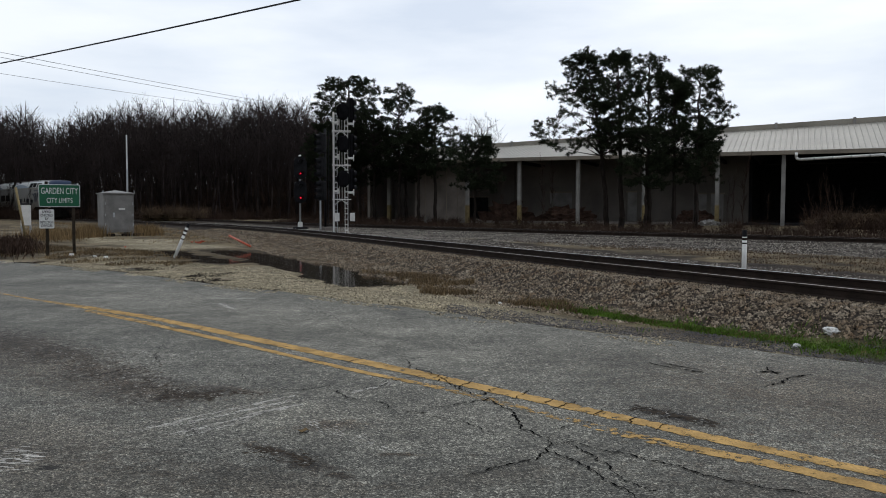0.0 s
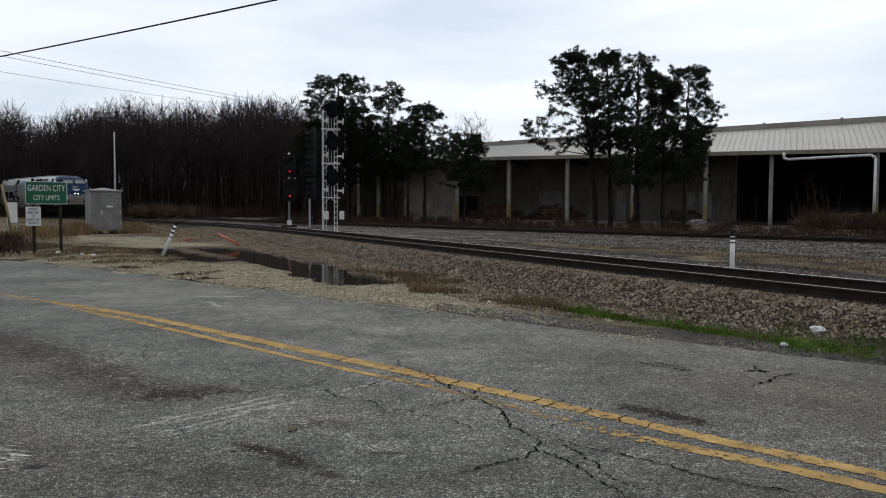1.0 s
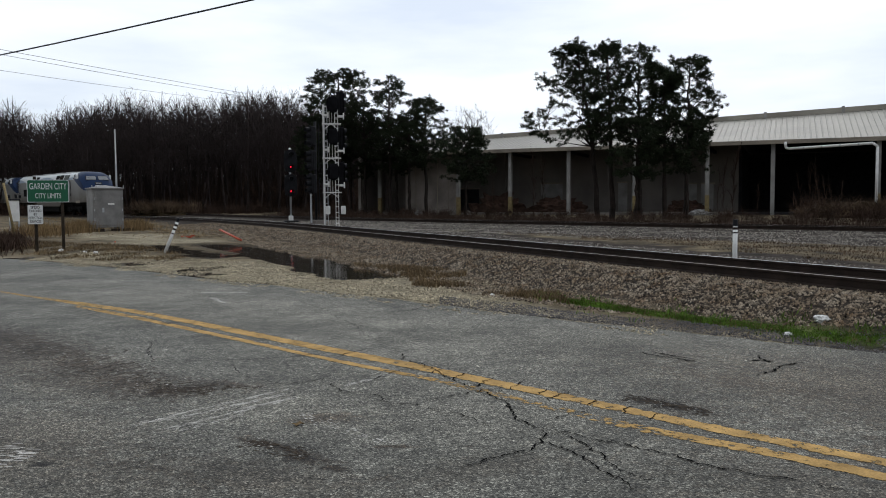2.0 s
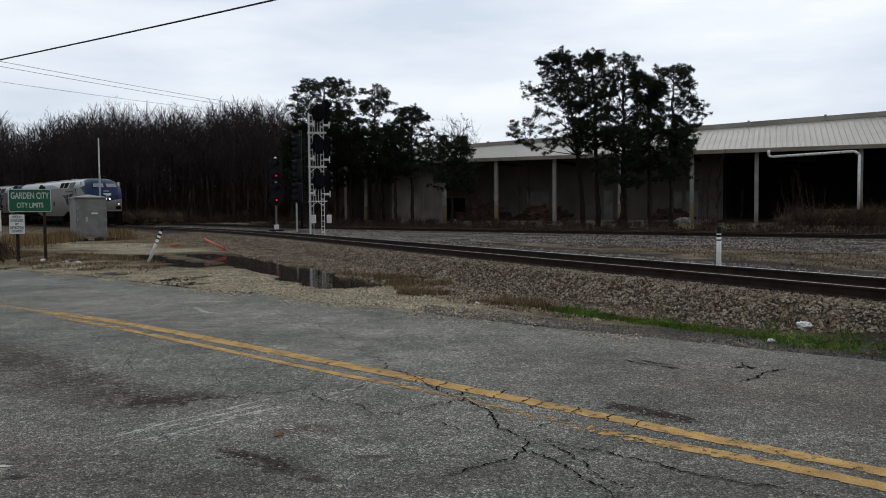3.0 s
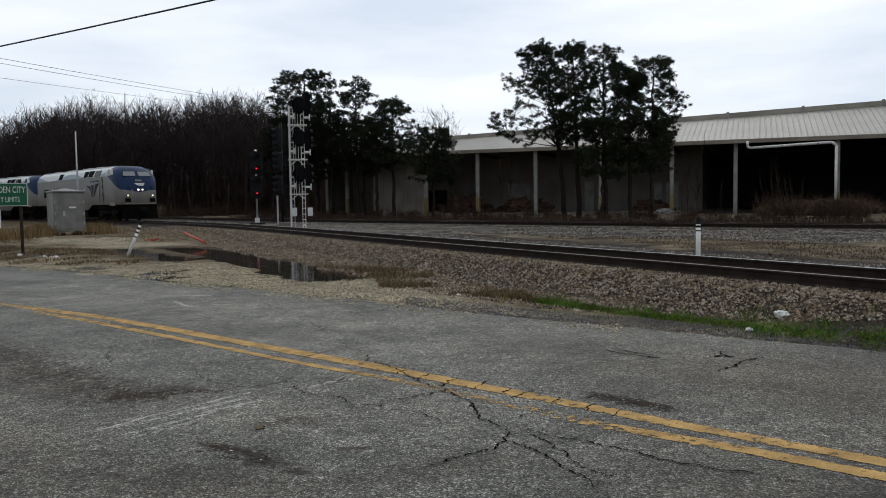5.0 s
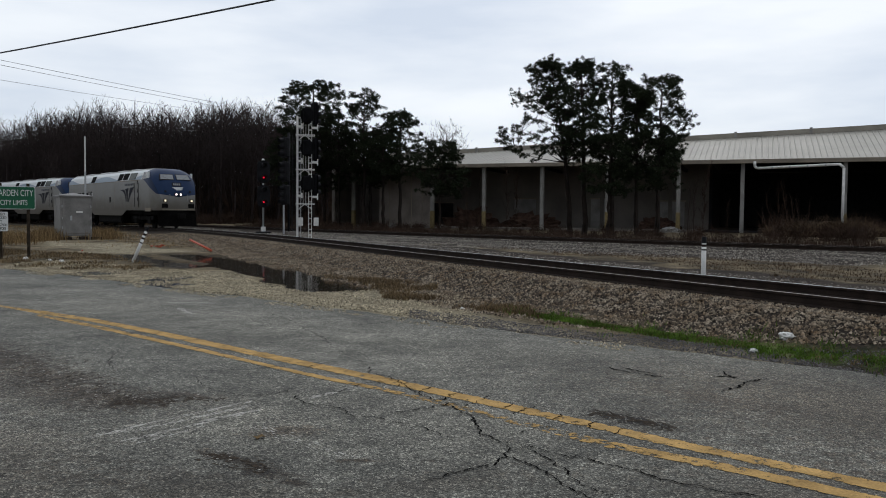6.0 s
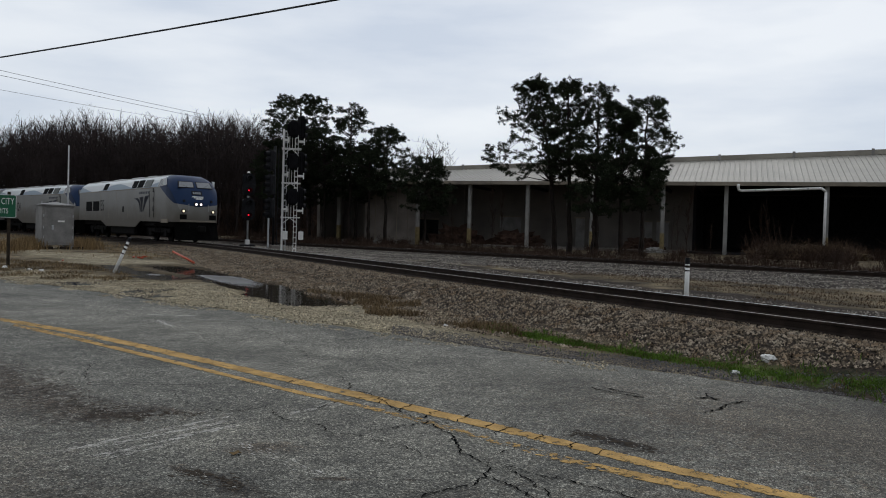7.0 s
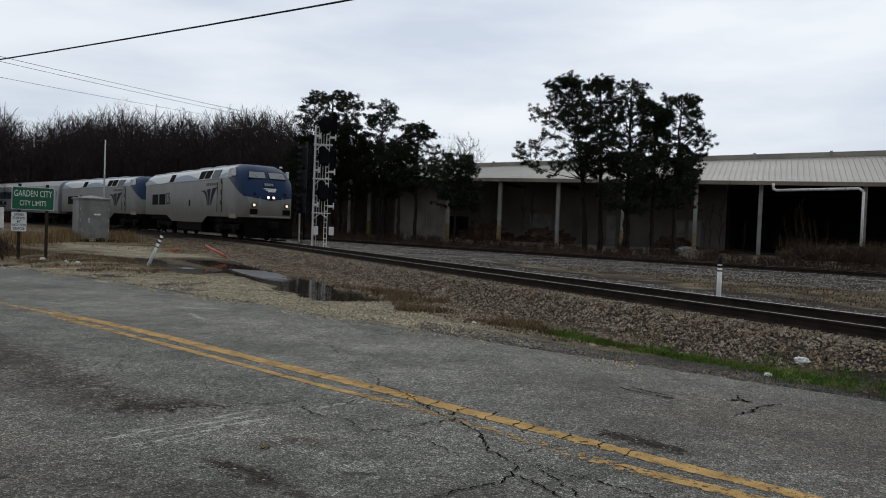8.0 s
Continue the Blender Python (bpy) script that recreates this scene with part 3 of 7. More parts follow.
def paint_line(points, width, wear):
    """A painted line; width and wear are (places along x, values) pairs."""
    verts, faces, worn = [], [], []
    pts = along(points, 0.06)
    for i, (x, y) in enumerate(pts):
        a, b = pts[max(0, i - 1)], pts[min(len(pts) - 1, i + 1)]
        ux, uy = b[0] - a[0], b[1] - a[1]
        ll = math.hypot(ux, uy) or 1
        w = float(np.interp(x, *width)) / 2 + 0.012 * noise.noise((x * 2.3, y * 2.3, 1.0))
        rub = float(np.interp(x, *wear)) + 0.06 * noise.noise((x * 1.1, y * 1.1, 4.0))
        for k, extra in ((-1.15, 0.32), (-0.72, 0.0), (0.72, 0.0), (1.15, 0.32)):
            verts.append((x - uy / ll * w * k, y + ux / ll * w * k, road_z(x, y) + 0.004))
            worn.append(rub + extra)
    for i in range(len(pts) - 1):
        for k in range(3):
            faces.append((4 * i + k, 4 * i + k + 4, 4 * i + k + 5, 4 * i + k + 1))
    line = from_arrays("centre_line", verts, faces, M_linepaint, road)
    att = line.data.attributes.new("worn", "FLOAT", "POINT")
    att.data.foreach_set("value", np.array(worn, np.float32))
    return tagged(line, "worn yellow painted centre line")


paint_line(LINE_FAR, ([-9, -7, -5.9, -1, 3], [0.10, 0.12, 0.25, 0.23, 0.18]), ([-30, -7.5, -6, -4, 0, 1.5], [0.22, 0.19, 0.16, 0.12, 0.11, 0.11]))
paint_line(LINE_NEAR, ([-5, -2, -0.5, 0.2, 1.4, 2.5], [0.18, 0.13, 0.11, 0.14, 0.19, 0.17]), ([-5.6, -4, -1, -0.4, 0.0, 1.0, 1.35, 1.7, 2.2], [0.22, 0.13, 0.10, 0.14, 0.25, 0.24, 0.20, 0.12, 0.09]))

# ---- tracks ----
def rail_object(place, s0, s1, off, parent, shiny):
    prof = [(-0.07, 0), (0.07, 0), (0.07, 0.012), (0.012, 0.035), (0.010, 0.125), (0.036, 0.135), (0.036, 0.165), (0.028, 0.17), (-0.028, 0.17), (-0.036, 0.165), (-0.036, 0.135), (-0.010, 0.125), (-0.012, 0.035), (-0.07, 0.012)]
    bm = bmesh.new()
    rings = []
    for s in np.arange(s0, s1, 1.0):
        rings.append([bm.verts.new(place(s, off + a, RAIL_Z - 0.17 + z)) for a, z in prof])
    n = len(prof)
    for r0, r1 in zip(rings, rings[1:]):
        for k in range(n):
            f = bm.faces.new((r0[k], r1[k], r1[(k + 1) % n], r0[(k + 1) % n]))
            f.material_index = 1 if k == 7 else 0
    bmesh.ops.recalc_face_normals(bm, faces=bm.faces)
    return part("rail", bm, [M_rust, shiny], parent, "rusty steel rail with a polished head")


def tie_mesh():
    bm = bmesh.new()
    box(bm, -1.3, 1.3, -0.115, 0.115, -0.16, 0.0, 0.012)
    me = bpy.data.meshes.new("tie")
    bm.to_mesh(me)
    bm.free()
    me.materials.append(M_tie)
    return me


def build_track(name, place, heads, s0, s1, tie0, tie1, label, shiny, near_head):
    track = empty(name)
    tagged(track, label, "railway track", group="railway tracks", kind="structure")
    for off, head in ((-0.753, shiny), (0.753, near_head)):
        rail_object(place, s0, s1, off, track, head)
    me = tie_mesh()
    rr = random.Random(5)
    count = 0
    for s in np.arange(tie0, tie1, 0.52):
        ob = new("tie", me)
        p = place(s, rr.uniform(-0.03, 0.03), RAIL_Z - 0.168 - rr.uniform(0, 0.012))
        ob.matrix_basis = Matrix.Translation(p) @ Matrix.Rotation(heads(s) + rr.uniform(-0.02, 0.02), 4, "Z")
        ob.parent = track
        count += 1
    return track


# near head of the same polished steel, coloured without the far one's sheen
M_railnear = material("dull_near_rail_head", (0.20, 0.17, 0.15), 0.45, metal=0.8, vary=0.25)
M_railfar = material("dull_rail_head", (0.16, 0.13, 0.11), 0.6, metal=0.6, vary=0.2)
build_track("main_track", on_track, lambda s: float(np.interp(s, TS, TH)), -30, 225, -14, 120, "curving railway track with a bright rail head on brown ballast", M_railtop, M_railnear)
build_track("siding_track", on_siding, lambda s: float(np.interp(s, FS, FH)), 0, 170, 12, 110, "dark rusty railway track between the main line and warehouse", M_railfar, M_railfar)


def stones(name, count, place_fn, low, high, mat, label, seed):
    """Broken stone strewn as one mass of small angular lumps."""
    rng = np.random.default_rng(seed)
    xy = place_fn(rng, count)
    xy = xy[np.isfinite(xy[:, 0])]
    count = len(xy)
    z = ground_height(xy[:, 0], xy[:, 1])
    z = np.where(np.abs(z + 0.03) < 1e-6, 0.003, z)
    size = rng.uniform(low, high, (count, 1)) * 0.5
    ang = rng.uniform(0, 2 * np.pi, (count, 1)) + (np.arange(5) * 1.2566)[None] + rng.normal(0, 0.22, (count, 5))
    r = size * rng.uniform(0.75, 1.3, (count, 5))
    ring = np.stack([np.cos(ang) * r + xy[:, :1], np.sin(ang) * r + xy[:, 1:], z[:, None] + size * rng.uniform(-0.5, 0.45, (count, 5))], -1)
    peak = np.stack([xy[:, 0] + rng.normal(0, 0.35, count) * size[:, 0], xy[:, 1] + rng.normal(0, 0.35, count) * size[:, 0], z + size[:, 0] * rng.uniform(0.75, 1.35, count)], -1)
    v = np.concatenate([ring, peak[:, None]], 1)
    tri = np.array([(k, (k + 1) % 5, 5) for k in range(5)])
    faces = (tri[None] + 6 * np.arange(count)[:, None, None]).reshape(-1, 3)
    return tagged(triangles(name, v.reshape(-1, 3), faces, mat), label, "gravel", kind="stuff")


def bed_places(place, s_lo, s_hi, d_lo, d_hi, power=1.0, clear=None):
    def make(rng, count):
        s = s_lo + (s_hi - s_lo) * rng.uniform(0, 1, count) ** power
        d = rng.uniform(d_lo, d_hi, count)
        xy = np.array([place(a, b)[:2] for a, b in zip(s, d)])
        if clear is not None:
            gap, side = line_gap(xy[:, 0], xy[:, 1], EDGE)
            grassy, _ = line_gap(xy[:, 0], xy[:, 1], GREEN_LINE)
            xy = xy[(np.where(side < 0, gap, -gap) > clear) & (grassy > 0.22)]
        return xy
    return make


stones("ballast", 105000, bed_places(on_track, -8, 45, 0.5, 4.3, 1.5, 0.95), 0.024, 0.062, M_stone, "brown and grey broken stone ballast on the slope", 1)
stones("ballast", 9000, bed_places(on_track, -6, 60, -2.0, 0.6, 1.2), 0.035, 0.08, M_palestone, "pale grey ballast beyond the main rails", 2)
stones("ballast", 26000, bed_places(on_siding, 12, 75, 1.0, 8.8, 1.0), 0.03, 0.066, M_palestone, "grey broken stone ballast beside the siding", 3)

# ---- warehouse: a long open-fronted shed with a metal canopy ----
WU, WN, W0 = Vector((0.912, -0.410, 0)), Vector((0.410, 0.912, 0)), Vector((-8.0, 75.1, 0))


def shed(u, v, z):
    return W0 + WU * u + WN * v + Vector((0, 0, z))


def ridge_z(u):
    return 7.5 + 0.033 * u


def bearing_u(deg):
    """How far along the eave the line of sight at a bearing from the road meets it."""
    a = radians(deg)
    w = Vector((math.sin(a), math.cos(a), 0))
    # W0 + u WU = k w
    det = WU.x * -w.y + w.x * WU.y
    return (-W0.x * -w.y + -w.x * W0.y) / det


SHED_LEN = 84.0
EAVE_Z = 6.0
shed_frame = Matrix(((WU.x, WN.x, 0, W0.x), (WU.y, WN.y, 0, W0.y), (0, 0, 1, 0), (0, 0, 0, 1)))


def build_warehouse():
    house = empty("warehouse", shed_frame)
    tagged(house, "long open-fronted warehouse with a pale metal canopy roof", "warehouse")
    # roof sheet with standing ribs
    verts, faces = [], []
    pitch = 0.42
    n = int(SHED_LEN / pitch)
    for i in range(n):
        for du, dz in ((0.0, 0.0), (0.30, 0.0), (0.33, 0.05), (0.39, 0.05)):
            u = i * pitch + du
            for v, z in ((-0.5, EAVE_Z + 0.02), (9.0, ridge_z(u)), (22.0, EAVE_Z + 0.3)):
                verts.append((u, v, z + dz))
    m = len(verts) // 3
    for i in range(m - 1):
        for j in range(2):
            a = 3 * i + j
            faces.append((a, a + 3, a + 4, a + 1))
    from_arrays("roof", verts, faces, M_roofing, house)
    # underside of the roof: the canopy's shade is put into its colour
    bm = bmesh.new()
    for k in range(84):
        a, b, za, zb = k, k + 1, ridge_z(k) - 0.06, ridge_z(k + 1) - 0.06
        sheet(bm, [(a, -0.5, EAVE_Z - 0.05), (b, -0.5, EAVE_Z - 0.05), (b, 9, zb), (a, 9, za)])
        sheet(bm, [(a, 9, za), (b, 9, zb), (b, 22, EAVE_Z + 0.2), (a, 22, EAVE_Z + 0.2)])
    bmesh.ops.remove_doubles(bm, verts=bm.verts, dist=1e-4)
    part("ceiling", bm, M_dark, house, "underside of the canopy, coloured dark for shade")
    bm = bmesh.new()
    box(bm, 0, SHED_LEN, -0.62, -0.5, EAVE_Z - 0.22, EAVE_Z + 0.1, 0.02)
    part("gutter", bm, M_fascia, house, "long grey eave gutter")
    bm = bmesh.new()
    for k in range(int(SHED_LEN / 6)):
        u = 6 * k
        z0, z1 = ridge_z(u), ridge_z(u + 6)
        vs = [bm.verts.new(c) for c in ((u, 8.7, z0 - 0.06), (u + 5.96, 8.7, z1 - 0.06), (u + 5.96, 8.7, z1 + 0.36), (u, 8.7, z0 + 0.36), (u, 9.3, z0 - 0.06), (u + 5.96, 9.3, z1 - 0.06), (u + 5.96, 9.3, z1 + 0.36), (u, 9.3, z0 + 0.36))]
        for q in ((0, 1, 2, 3), (5, 4, 7, 6), (3, 2, 6, 7), (4, 5, 1, 0), (1, 5, 6, 2), (4, 0, 3, 7)):
            bm.faces.new([vs[i] for i in q])
    part("ridge_vent", bm, M_ridge, house, "weathered ridge ventilator boxes")
    for k in range(1, int(SHED_LEN / 6)):
        bm = bmesh.new()
        box(bm, 6 * k - 0.12, 6 * k + 0.1, 8.6, 8.69, ridge_z(6 * k) - 0.1, ridge_z(6 * k) + 0.45)
        part("vent_post", bm, M_column, house)
    # walls: near bays closed, the far bays open and deep, their shade put into the colour
    for wall_box, lab in (((-0.2, 34, 7.0, 7.25, 0.1, EAVE_Z + 1.2), "taupe concrete block rear wall"), ((34, 34.25, 7.25, 21.4, 0.1, EAVE_Z + 0.2), "block cross wall coloured dark for shade"), ((34.25, SHED_LEN, 21.4, 21.65, 0.1, EAVE_Z + 0.22), "deep rear wall coloured dark for shade"), ((SHED_LEN, SHED_LEN + 0.25, 0.5, 24, 0.1, EAVE_Z), "block end wall"), ((-0.5, -0.21, 2.0, 22, 0.1, EAVE_Z), "block end wall")):
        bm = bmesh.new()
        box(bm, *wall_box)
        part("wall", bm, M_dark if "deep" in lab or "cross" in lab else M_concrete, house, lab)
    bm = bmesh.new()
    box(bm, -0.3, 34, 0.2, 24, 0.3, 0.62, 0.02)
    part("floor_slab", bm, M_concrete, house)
    # same slab in the open bays, with the bays' shade as its colour
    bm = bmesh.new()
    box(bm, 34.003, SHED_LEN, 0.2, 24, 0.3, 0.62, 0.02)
    part("floor_slab", bm, M_dark, house, "floor slab coloured near black for shade")
    # joints of the block wall
    for u in np.arange(0.6, 33.5, 6.0):
        bm = bmesh.new()
        box(bm, u, u + 0.35, 6.85, 6.997, 0.6, EAVE_Z + 1.1)
        part("pilaster", bm, M_concrete, house)
    # the first bays are closed in at the front
    ua, ub = bearing_u(-2.6), bearing_u(1.35)
    bm = bmesh.new()
    box(bm, ua, ub, 1.0, 1.2, 0.1, EAVE_Z - 0.3, 0.01)
    part("wall", bm, M_panel, house, "pale taupe panelled front wall of the first bays")
    for k in range(1, 5):
        bm = bmesh.new()
        u = ua + (ub - ua) * k / 5
        box(bm, u - 0.03, u + 0.03, 0.96, 0.997, 0.3, EAVE_Z - 0.35)
        part("panel_joint", bm, M_fascia, house)
    # columns by bearing
    for deg in (-4.1, 1.58, 5.33, 9.5, 14.1, 18.95, 23.1, 29.3, 33.6, 37.6):
        u = bearing_u(deg)
        bm = bmesh.new()
        box(bm, u - 0.15, u + 0.15, -0.15, 0.15, 0.25, EAVE_Z - 0.1, 0.015)
        col = part("column", bm, M_column, house)
        if deg not in (9.5, 23.1):
            bm = bmesh.new()
            box(bm, u - 0.16, u + 0.16, -0.16, 0.16, 0.28, 2.0, 0.015)
            part("guard", bm, M_yellow, col, "faded yellow painted column guard")
        # rafters share the ceiling's painted shade
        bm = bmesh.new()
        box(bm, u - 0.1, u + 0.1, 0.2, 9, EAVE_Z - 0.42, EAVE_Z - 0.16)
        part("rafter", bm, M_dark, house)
    # doors and hatches in the rear wall; the dark panel paints a doorway's shade
    for deg, w, h, z0, m, nm, lab in ((11.3, 1.6, 2.6, 0.6, M_column, "door", "scuffed pale sliding door"), (5.8, 2.6, 1.9, 1.3, M_column, "hatch", "dull grey roll-up hatch"), (-1.0, 2.8, 2.2, 0.6, M_dark, "hatch", "dark panel standing for a shaded doorway"), (16.6, 2.4, 2.4, 0.6, M_column, "hatch", "grey roll-up hatch")):
        u = bearing_u(deg) + 1.4
        bm = bmesh.new()
        box(bm, u - w / 2, u + w / 2, 6.9, 7.0, z0, z0 + h, 0.02)
        for k in range(1, 5):
            box(bm, u - w / 2 + 0.04, u + w / 2 - 0.04, 6.88, 6.9, z0 + h * k / 5 - 0.02, z0 + h * k / 5 + 0.02)
        part(nm, bm, m, house, lab)
        bm = bmesh.new()
        box(bm, u - w / 2 - 0.1, u + w / 2 + 0.1, 6.86, 6.98, z0 + h, z0 + h + 0.12)
        part("lintel", bm, M_fascia, house)
    # a dull green roller door deep in the open bays
    bm = bmesh.new()
    ua, ub = bearing_u(26.7) + 10.2, bearing_u(29.6) + 10.8
    box(bm, ua, ub, 20.9, 21.3, 0.62, 3.4, 0.02)
    for k in range(1, 9):
        box(bm, ua + 0.05, ub - 0.05, 20.86, 20.9, 0.62 + 0.31 * k - 0.03, 0.62 + 0.31 * k + 0.03)
    part("roller_door", bm, M_greendoor, house, "dull green slatted roller door")
    # downpipe
    ua, ub = bearing_u(23.85), bearing_u(29.15)
    bm = bmesh.new()
    ra = 0.10
    pts = [(ua, -0.8, EAVE_Z - 0.1), (ua, -0.85, EAVE_Z - 0.5), (ua + 0.2, -0.87, EAVE_Z - 0.62), (ub - 0.3, -0.87, EAVE_Z - 0.40), (ub, -0.87, EAVE_Z - 0.65), (ub, -0.87, 0.5)]
    for a, b in zip(pts, pts[1:]):
        tube(bm, a, b, ra, n=12)
    part("downpipe", bm, M_paintwhite, house, "white painted drainpipe along the eave", True)
    for k in range(1, 5):
        bm = bmesh.new()
        u = ua + (ub - ua) * k / 5
        z = EAVE_Z - 0.62 + 0.22 * k / 5
        tube(bm, (u - 0.04, -0.87, z), (u + 0.04, -0.87, z), ra + 0.025, n=12)
        part("pipe_clamp", bm, M_steel, house)
    # small eave lamp
    bm = bmesh.new()
    u = bearing_u(17.1)
    box(bm, u - 0.7, u + 0.7, 0.6, 0.8, EAVE_Z - 0.75, EAVE_Z - 0.62, 0.02)
    part("lamp_housing", bm, M_paintwhite, house, "white strip lamp housing under the canopy")
    return house


build_warehouse()

# ---- woody plants ----
def limb(verts, faces, a, b, ra, rb):
    """A three-sided tapered stick from a to b."""
    ax = np.subtract(b, a)
    ll = np.linalg.norm(ax) + 1e-9
    ax = ax / ll
    side = np.cross(ax, (0.31, 0.17, 0.93))
    side /= np.linalg.norm(side) + 1e-9
    other = np.cross(ax, side)
    k = len(verts)
    for p, r in ((a, ra), (b, rb)):
        for q in range(3):
            t = 2 * math.pi * q / 3
            verts.append(tuple(np.asarray(p) + r * (math.cos(t) * side + math.sin(t) * other)))
    for q in range(3):
        faces.append((k + q, k + (q + 1) % 3, k + 3 + (q + 1) % 3, k + 3 + q))


def twig(verts, faces, a, b, r):
    """A single pointed sliver."""
    a, b = np.asarray(a), np.asarray(b)
    side = np.cross(b - a, (0.6, -0.75, 0.1))
    side /= np.linalg.norm(side) + 1e-9
    k = len(verts)
    verts += [tuple(a - side * r), tuple(a + side * r), tuple(b)]
    faces.append((k, k + 1, k + 2, k + 2))


def bare_tree(rng, height, wide=0.20, low=0.34, stout=1.15):
    """A leafless broadleaf tree: trunk, limbs that rise to a rounded crown, and three orders of ever finer twigs. Its height comes out as 1."""
    verts, faces = [], []
    half = (1 - low) / 2

    def in_crown(n, inner):
        d = rng.normal(0, 1, (n, 3))
        d /= np.linalg.norm(d, axis=1)[:, None]
        k = rng.uniform(inner, 1, n)[:, None] * rng.uniform(0.86, 1.08, n)[:, None]
        p = d * k * (wide, wide, half)
        p[:, :2] *= (1 - 0.35 * np.clip(-p[:, 2:] / half, 0, 1))
        return (p + (0, 0, low + half)) * height

    nodes, radii = [], []

    def stem(a, b, ra, rb, segs, bend, sliver=False):
        """A bending stem; its joints become places to branch from."""
        a, b = np.asarray(a, float), np.asarray(b, float)
        sag = rng.normal(0, bend, 3) * np.linalg.norm(b - a)
        p, r = a, ra
        for k in range(1, segs + 1):
            t = k / segs
            q = a + (b - a) * t + sag * 4 * t * (1 - t)
            q[2] -= 0.10 * np.linalg.norm((b - a)[:2]) * 4 * t * (1 - t) * 0.5
            r2 = ra + (rb - ra) * t
            if sliver:
                twig(verts, faces, p, q, r * stout)
            else:
                limb(verts, faces, p, q, r, r2)
            nodes.append(q)
            radii.append(r2)
            p, r = q, r2

    stem((0, 0, -0.1), (rng.normal(0, 0.02) * height, rng.normal(0, 0.02) * height, height * 0.80), height * 0.013, 0.05, 9, 0.03)
    nodes, radii = nodes[2:], radii[2:]
    for count, inner, ra, rb, segs, lift, sliver in ((9, 0.8, 0.050, 0.020, 5, 0.16, False), (46, 0.6, 0.019, 0.009, 4, 0.08, False), (240, 0.35, 0.017, 0.012, 2, 0.045, True)):
        at = np.array(nodes)
        for p in in_crown(count, inner):
            gap = np.linalg.norm(at - (p - (0, 0, lift * height)), axis=1) + 3.0 * np.clip(at[:, 2] - p[2] + 0.03 * height, 0, None)
            stem(at[gap.argmin()], p, ra, rb, segs, 0.06, sliver)
    at = np.array(nodes[55:])
    for q in at[rng.integers(0, len(at), 640)]:
        d = (q - (0, 0, (low + 0.5 * half) * height)) / np.linalg.norm(q - (0, 0, (low + 0.5 * half) * height)) + rng.normal(0, 0.55, 3) + (0, 0, 0.3)
        e = q + d / np.linalg.norm(d) * height * rng.uniform(0.02, 0.05)
        twig(verts, faces, q, e, 0.014 * stout)
    v = np.array(verts)
    return v / v[:, 2].max(), as_triangles(faces)


def bear_place(deg, dist):
    return np.array([math.sin(radians(deg)) * dist, math.cos(radians(deg)) * dist])


def strew(name, shapes, places, mat, label, category, kind="stuff", seed=3):
    """Many turned and scaled copies of a few shapes, laid into one mesh. places: x, y, z, scale."""
    rng = np.random.default_rng(seed)
    vs, fs, k = [], [], 0
    for x, y, z, sc in places:
        v, f = shapes[rng.integers(len(shapes))]
        a = rng.uniform(0, 2 * math.pi)
        c, s = math.cos(a) * sc, math.sin(a) * sc
        vs.append(np.stack([v[:, 0] * c - v[:, 1] * s + x, v[:, 0] * s + v[:, 1] * c + y, v[:, 2] * sc + z], 1))
        fs.append(f + k)
        k += len(v)
    return tagged(triangles(name, np.concatenate(vs), np.concatenate(fs), mat), label, category, kind=kind)


def wood_top(deg, dist):
    """Height of the wood's uneven roof of crowns by bearing and distance."""
    slope = np.interp(deg, [-36, -29.3, -27.7, -26.6, -25.5, -24.4, -22.7, -20.6, -15.4, -12.7, -10, -8.5, -5], [0.108, 0.112, 0.115, 0.099, 0.113, 0.120, 0.127, 0.131, 0.134, 0.142, 0.139, 0.134, 0.12])
    return 1.2 + float(slope) * 1.05 * dist


wrng = np.random.default_rng(12)
TREE_SHAPES = [bare_tree(wrng, 13.0, wd, lo) for wd, lo in ((0.17, 0.36), (0.22, 0.30), (0.19, 0.42), (0.24, 0.34), (0.15, 0.40), (0.20, 0.28), (0.21, 0.45))]
wood_places = []
for row, (dist, count) in enumerate(((94, 34), (98, 42), (103, 46), (109, 48), (116, 48), (124, 48), (134, 44), (146, 40))):
    for k in range(count):
        deg = -37 + 32.5 * (k + wrng.uniform(0, 1)) / count
        near = dist + wrng.uniform(-2.5, 2.5) + max(0, -deg - 20) * 1.2
        x, y = bear_place(deg, near)
        tall = wrng.uniform(0.80, 1.0) if row > 1 else wrng.uniform(0.62, 0.96)
        wood_places.append((x, y, 0.4, wood_top(deg, near) * tall))


def sapling(rng, height):
    """A slender upright young tree."""
    verts, faces = [], []
    p, d, r = np.array([0.0, 0, 0]), np.array([rng.normal(0, 0.04), rng.normal(0, 0.04), 1.0]), height * 0.006
    for i in range(6):
        q = p + d * height / 6
        limb(verts, faces, p, q, r, r * 0.8)
        if i > 0:
            for _ in range(7):
                a = rng.uniform(0, 6.28)
                t = np.array([math.cos(a) * 0.35, math.sin(a) * 0.35, 1.0])
                ln = height * rng.uniform(0.1, 0.22)
                b = p + (q - p) * rng.uniform(0, 1)
                twig(verts, faces, b, b + t * ln, 0.03)
                for _ in range(3):
                    m0 = b + t * ln * rng.uniform(0.3, 0.8)
                    twig(verts, faces, m0, m0 + (t + rng.normal(0, 0.35, 3)) * ln * 0.5, 0.018)
        d = d + rng.normal(0, 0.04, 3) * (1, 1, 0)
        p, r = q, r * 0.8
    v = np.array(verts)
    return v * height / v[:, 2].max(), as_triangles(faces)


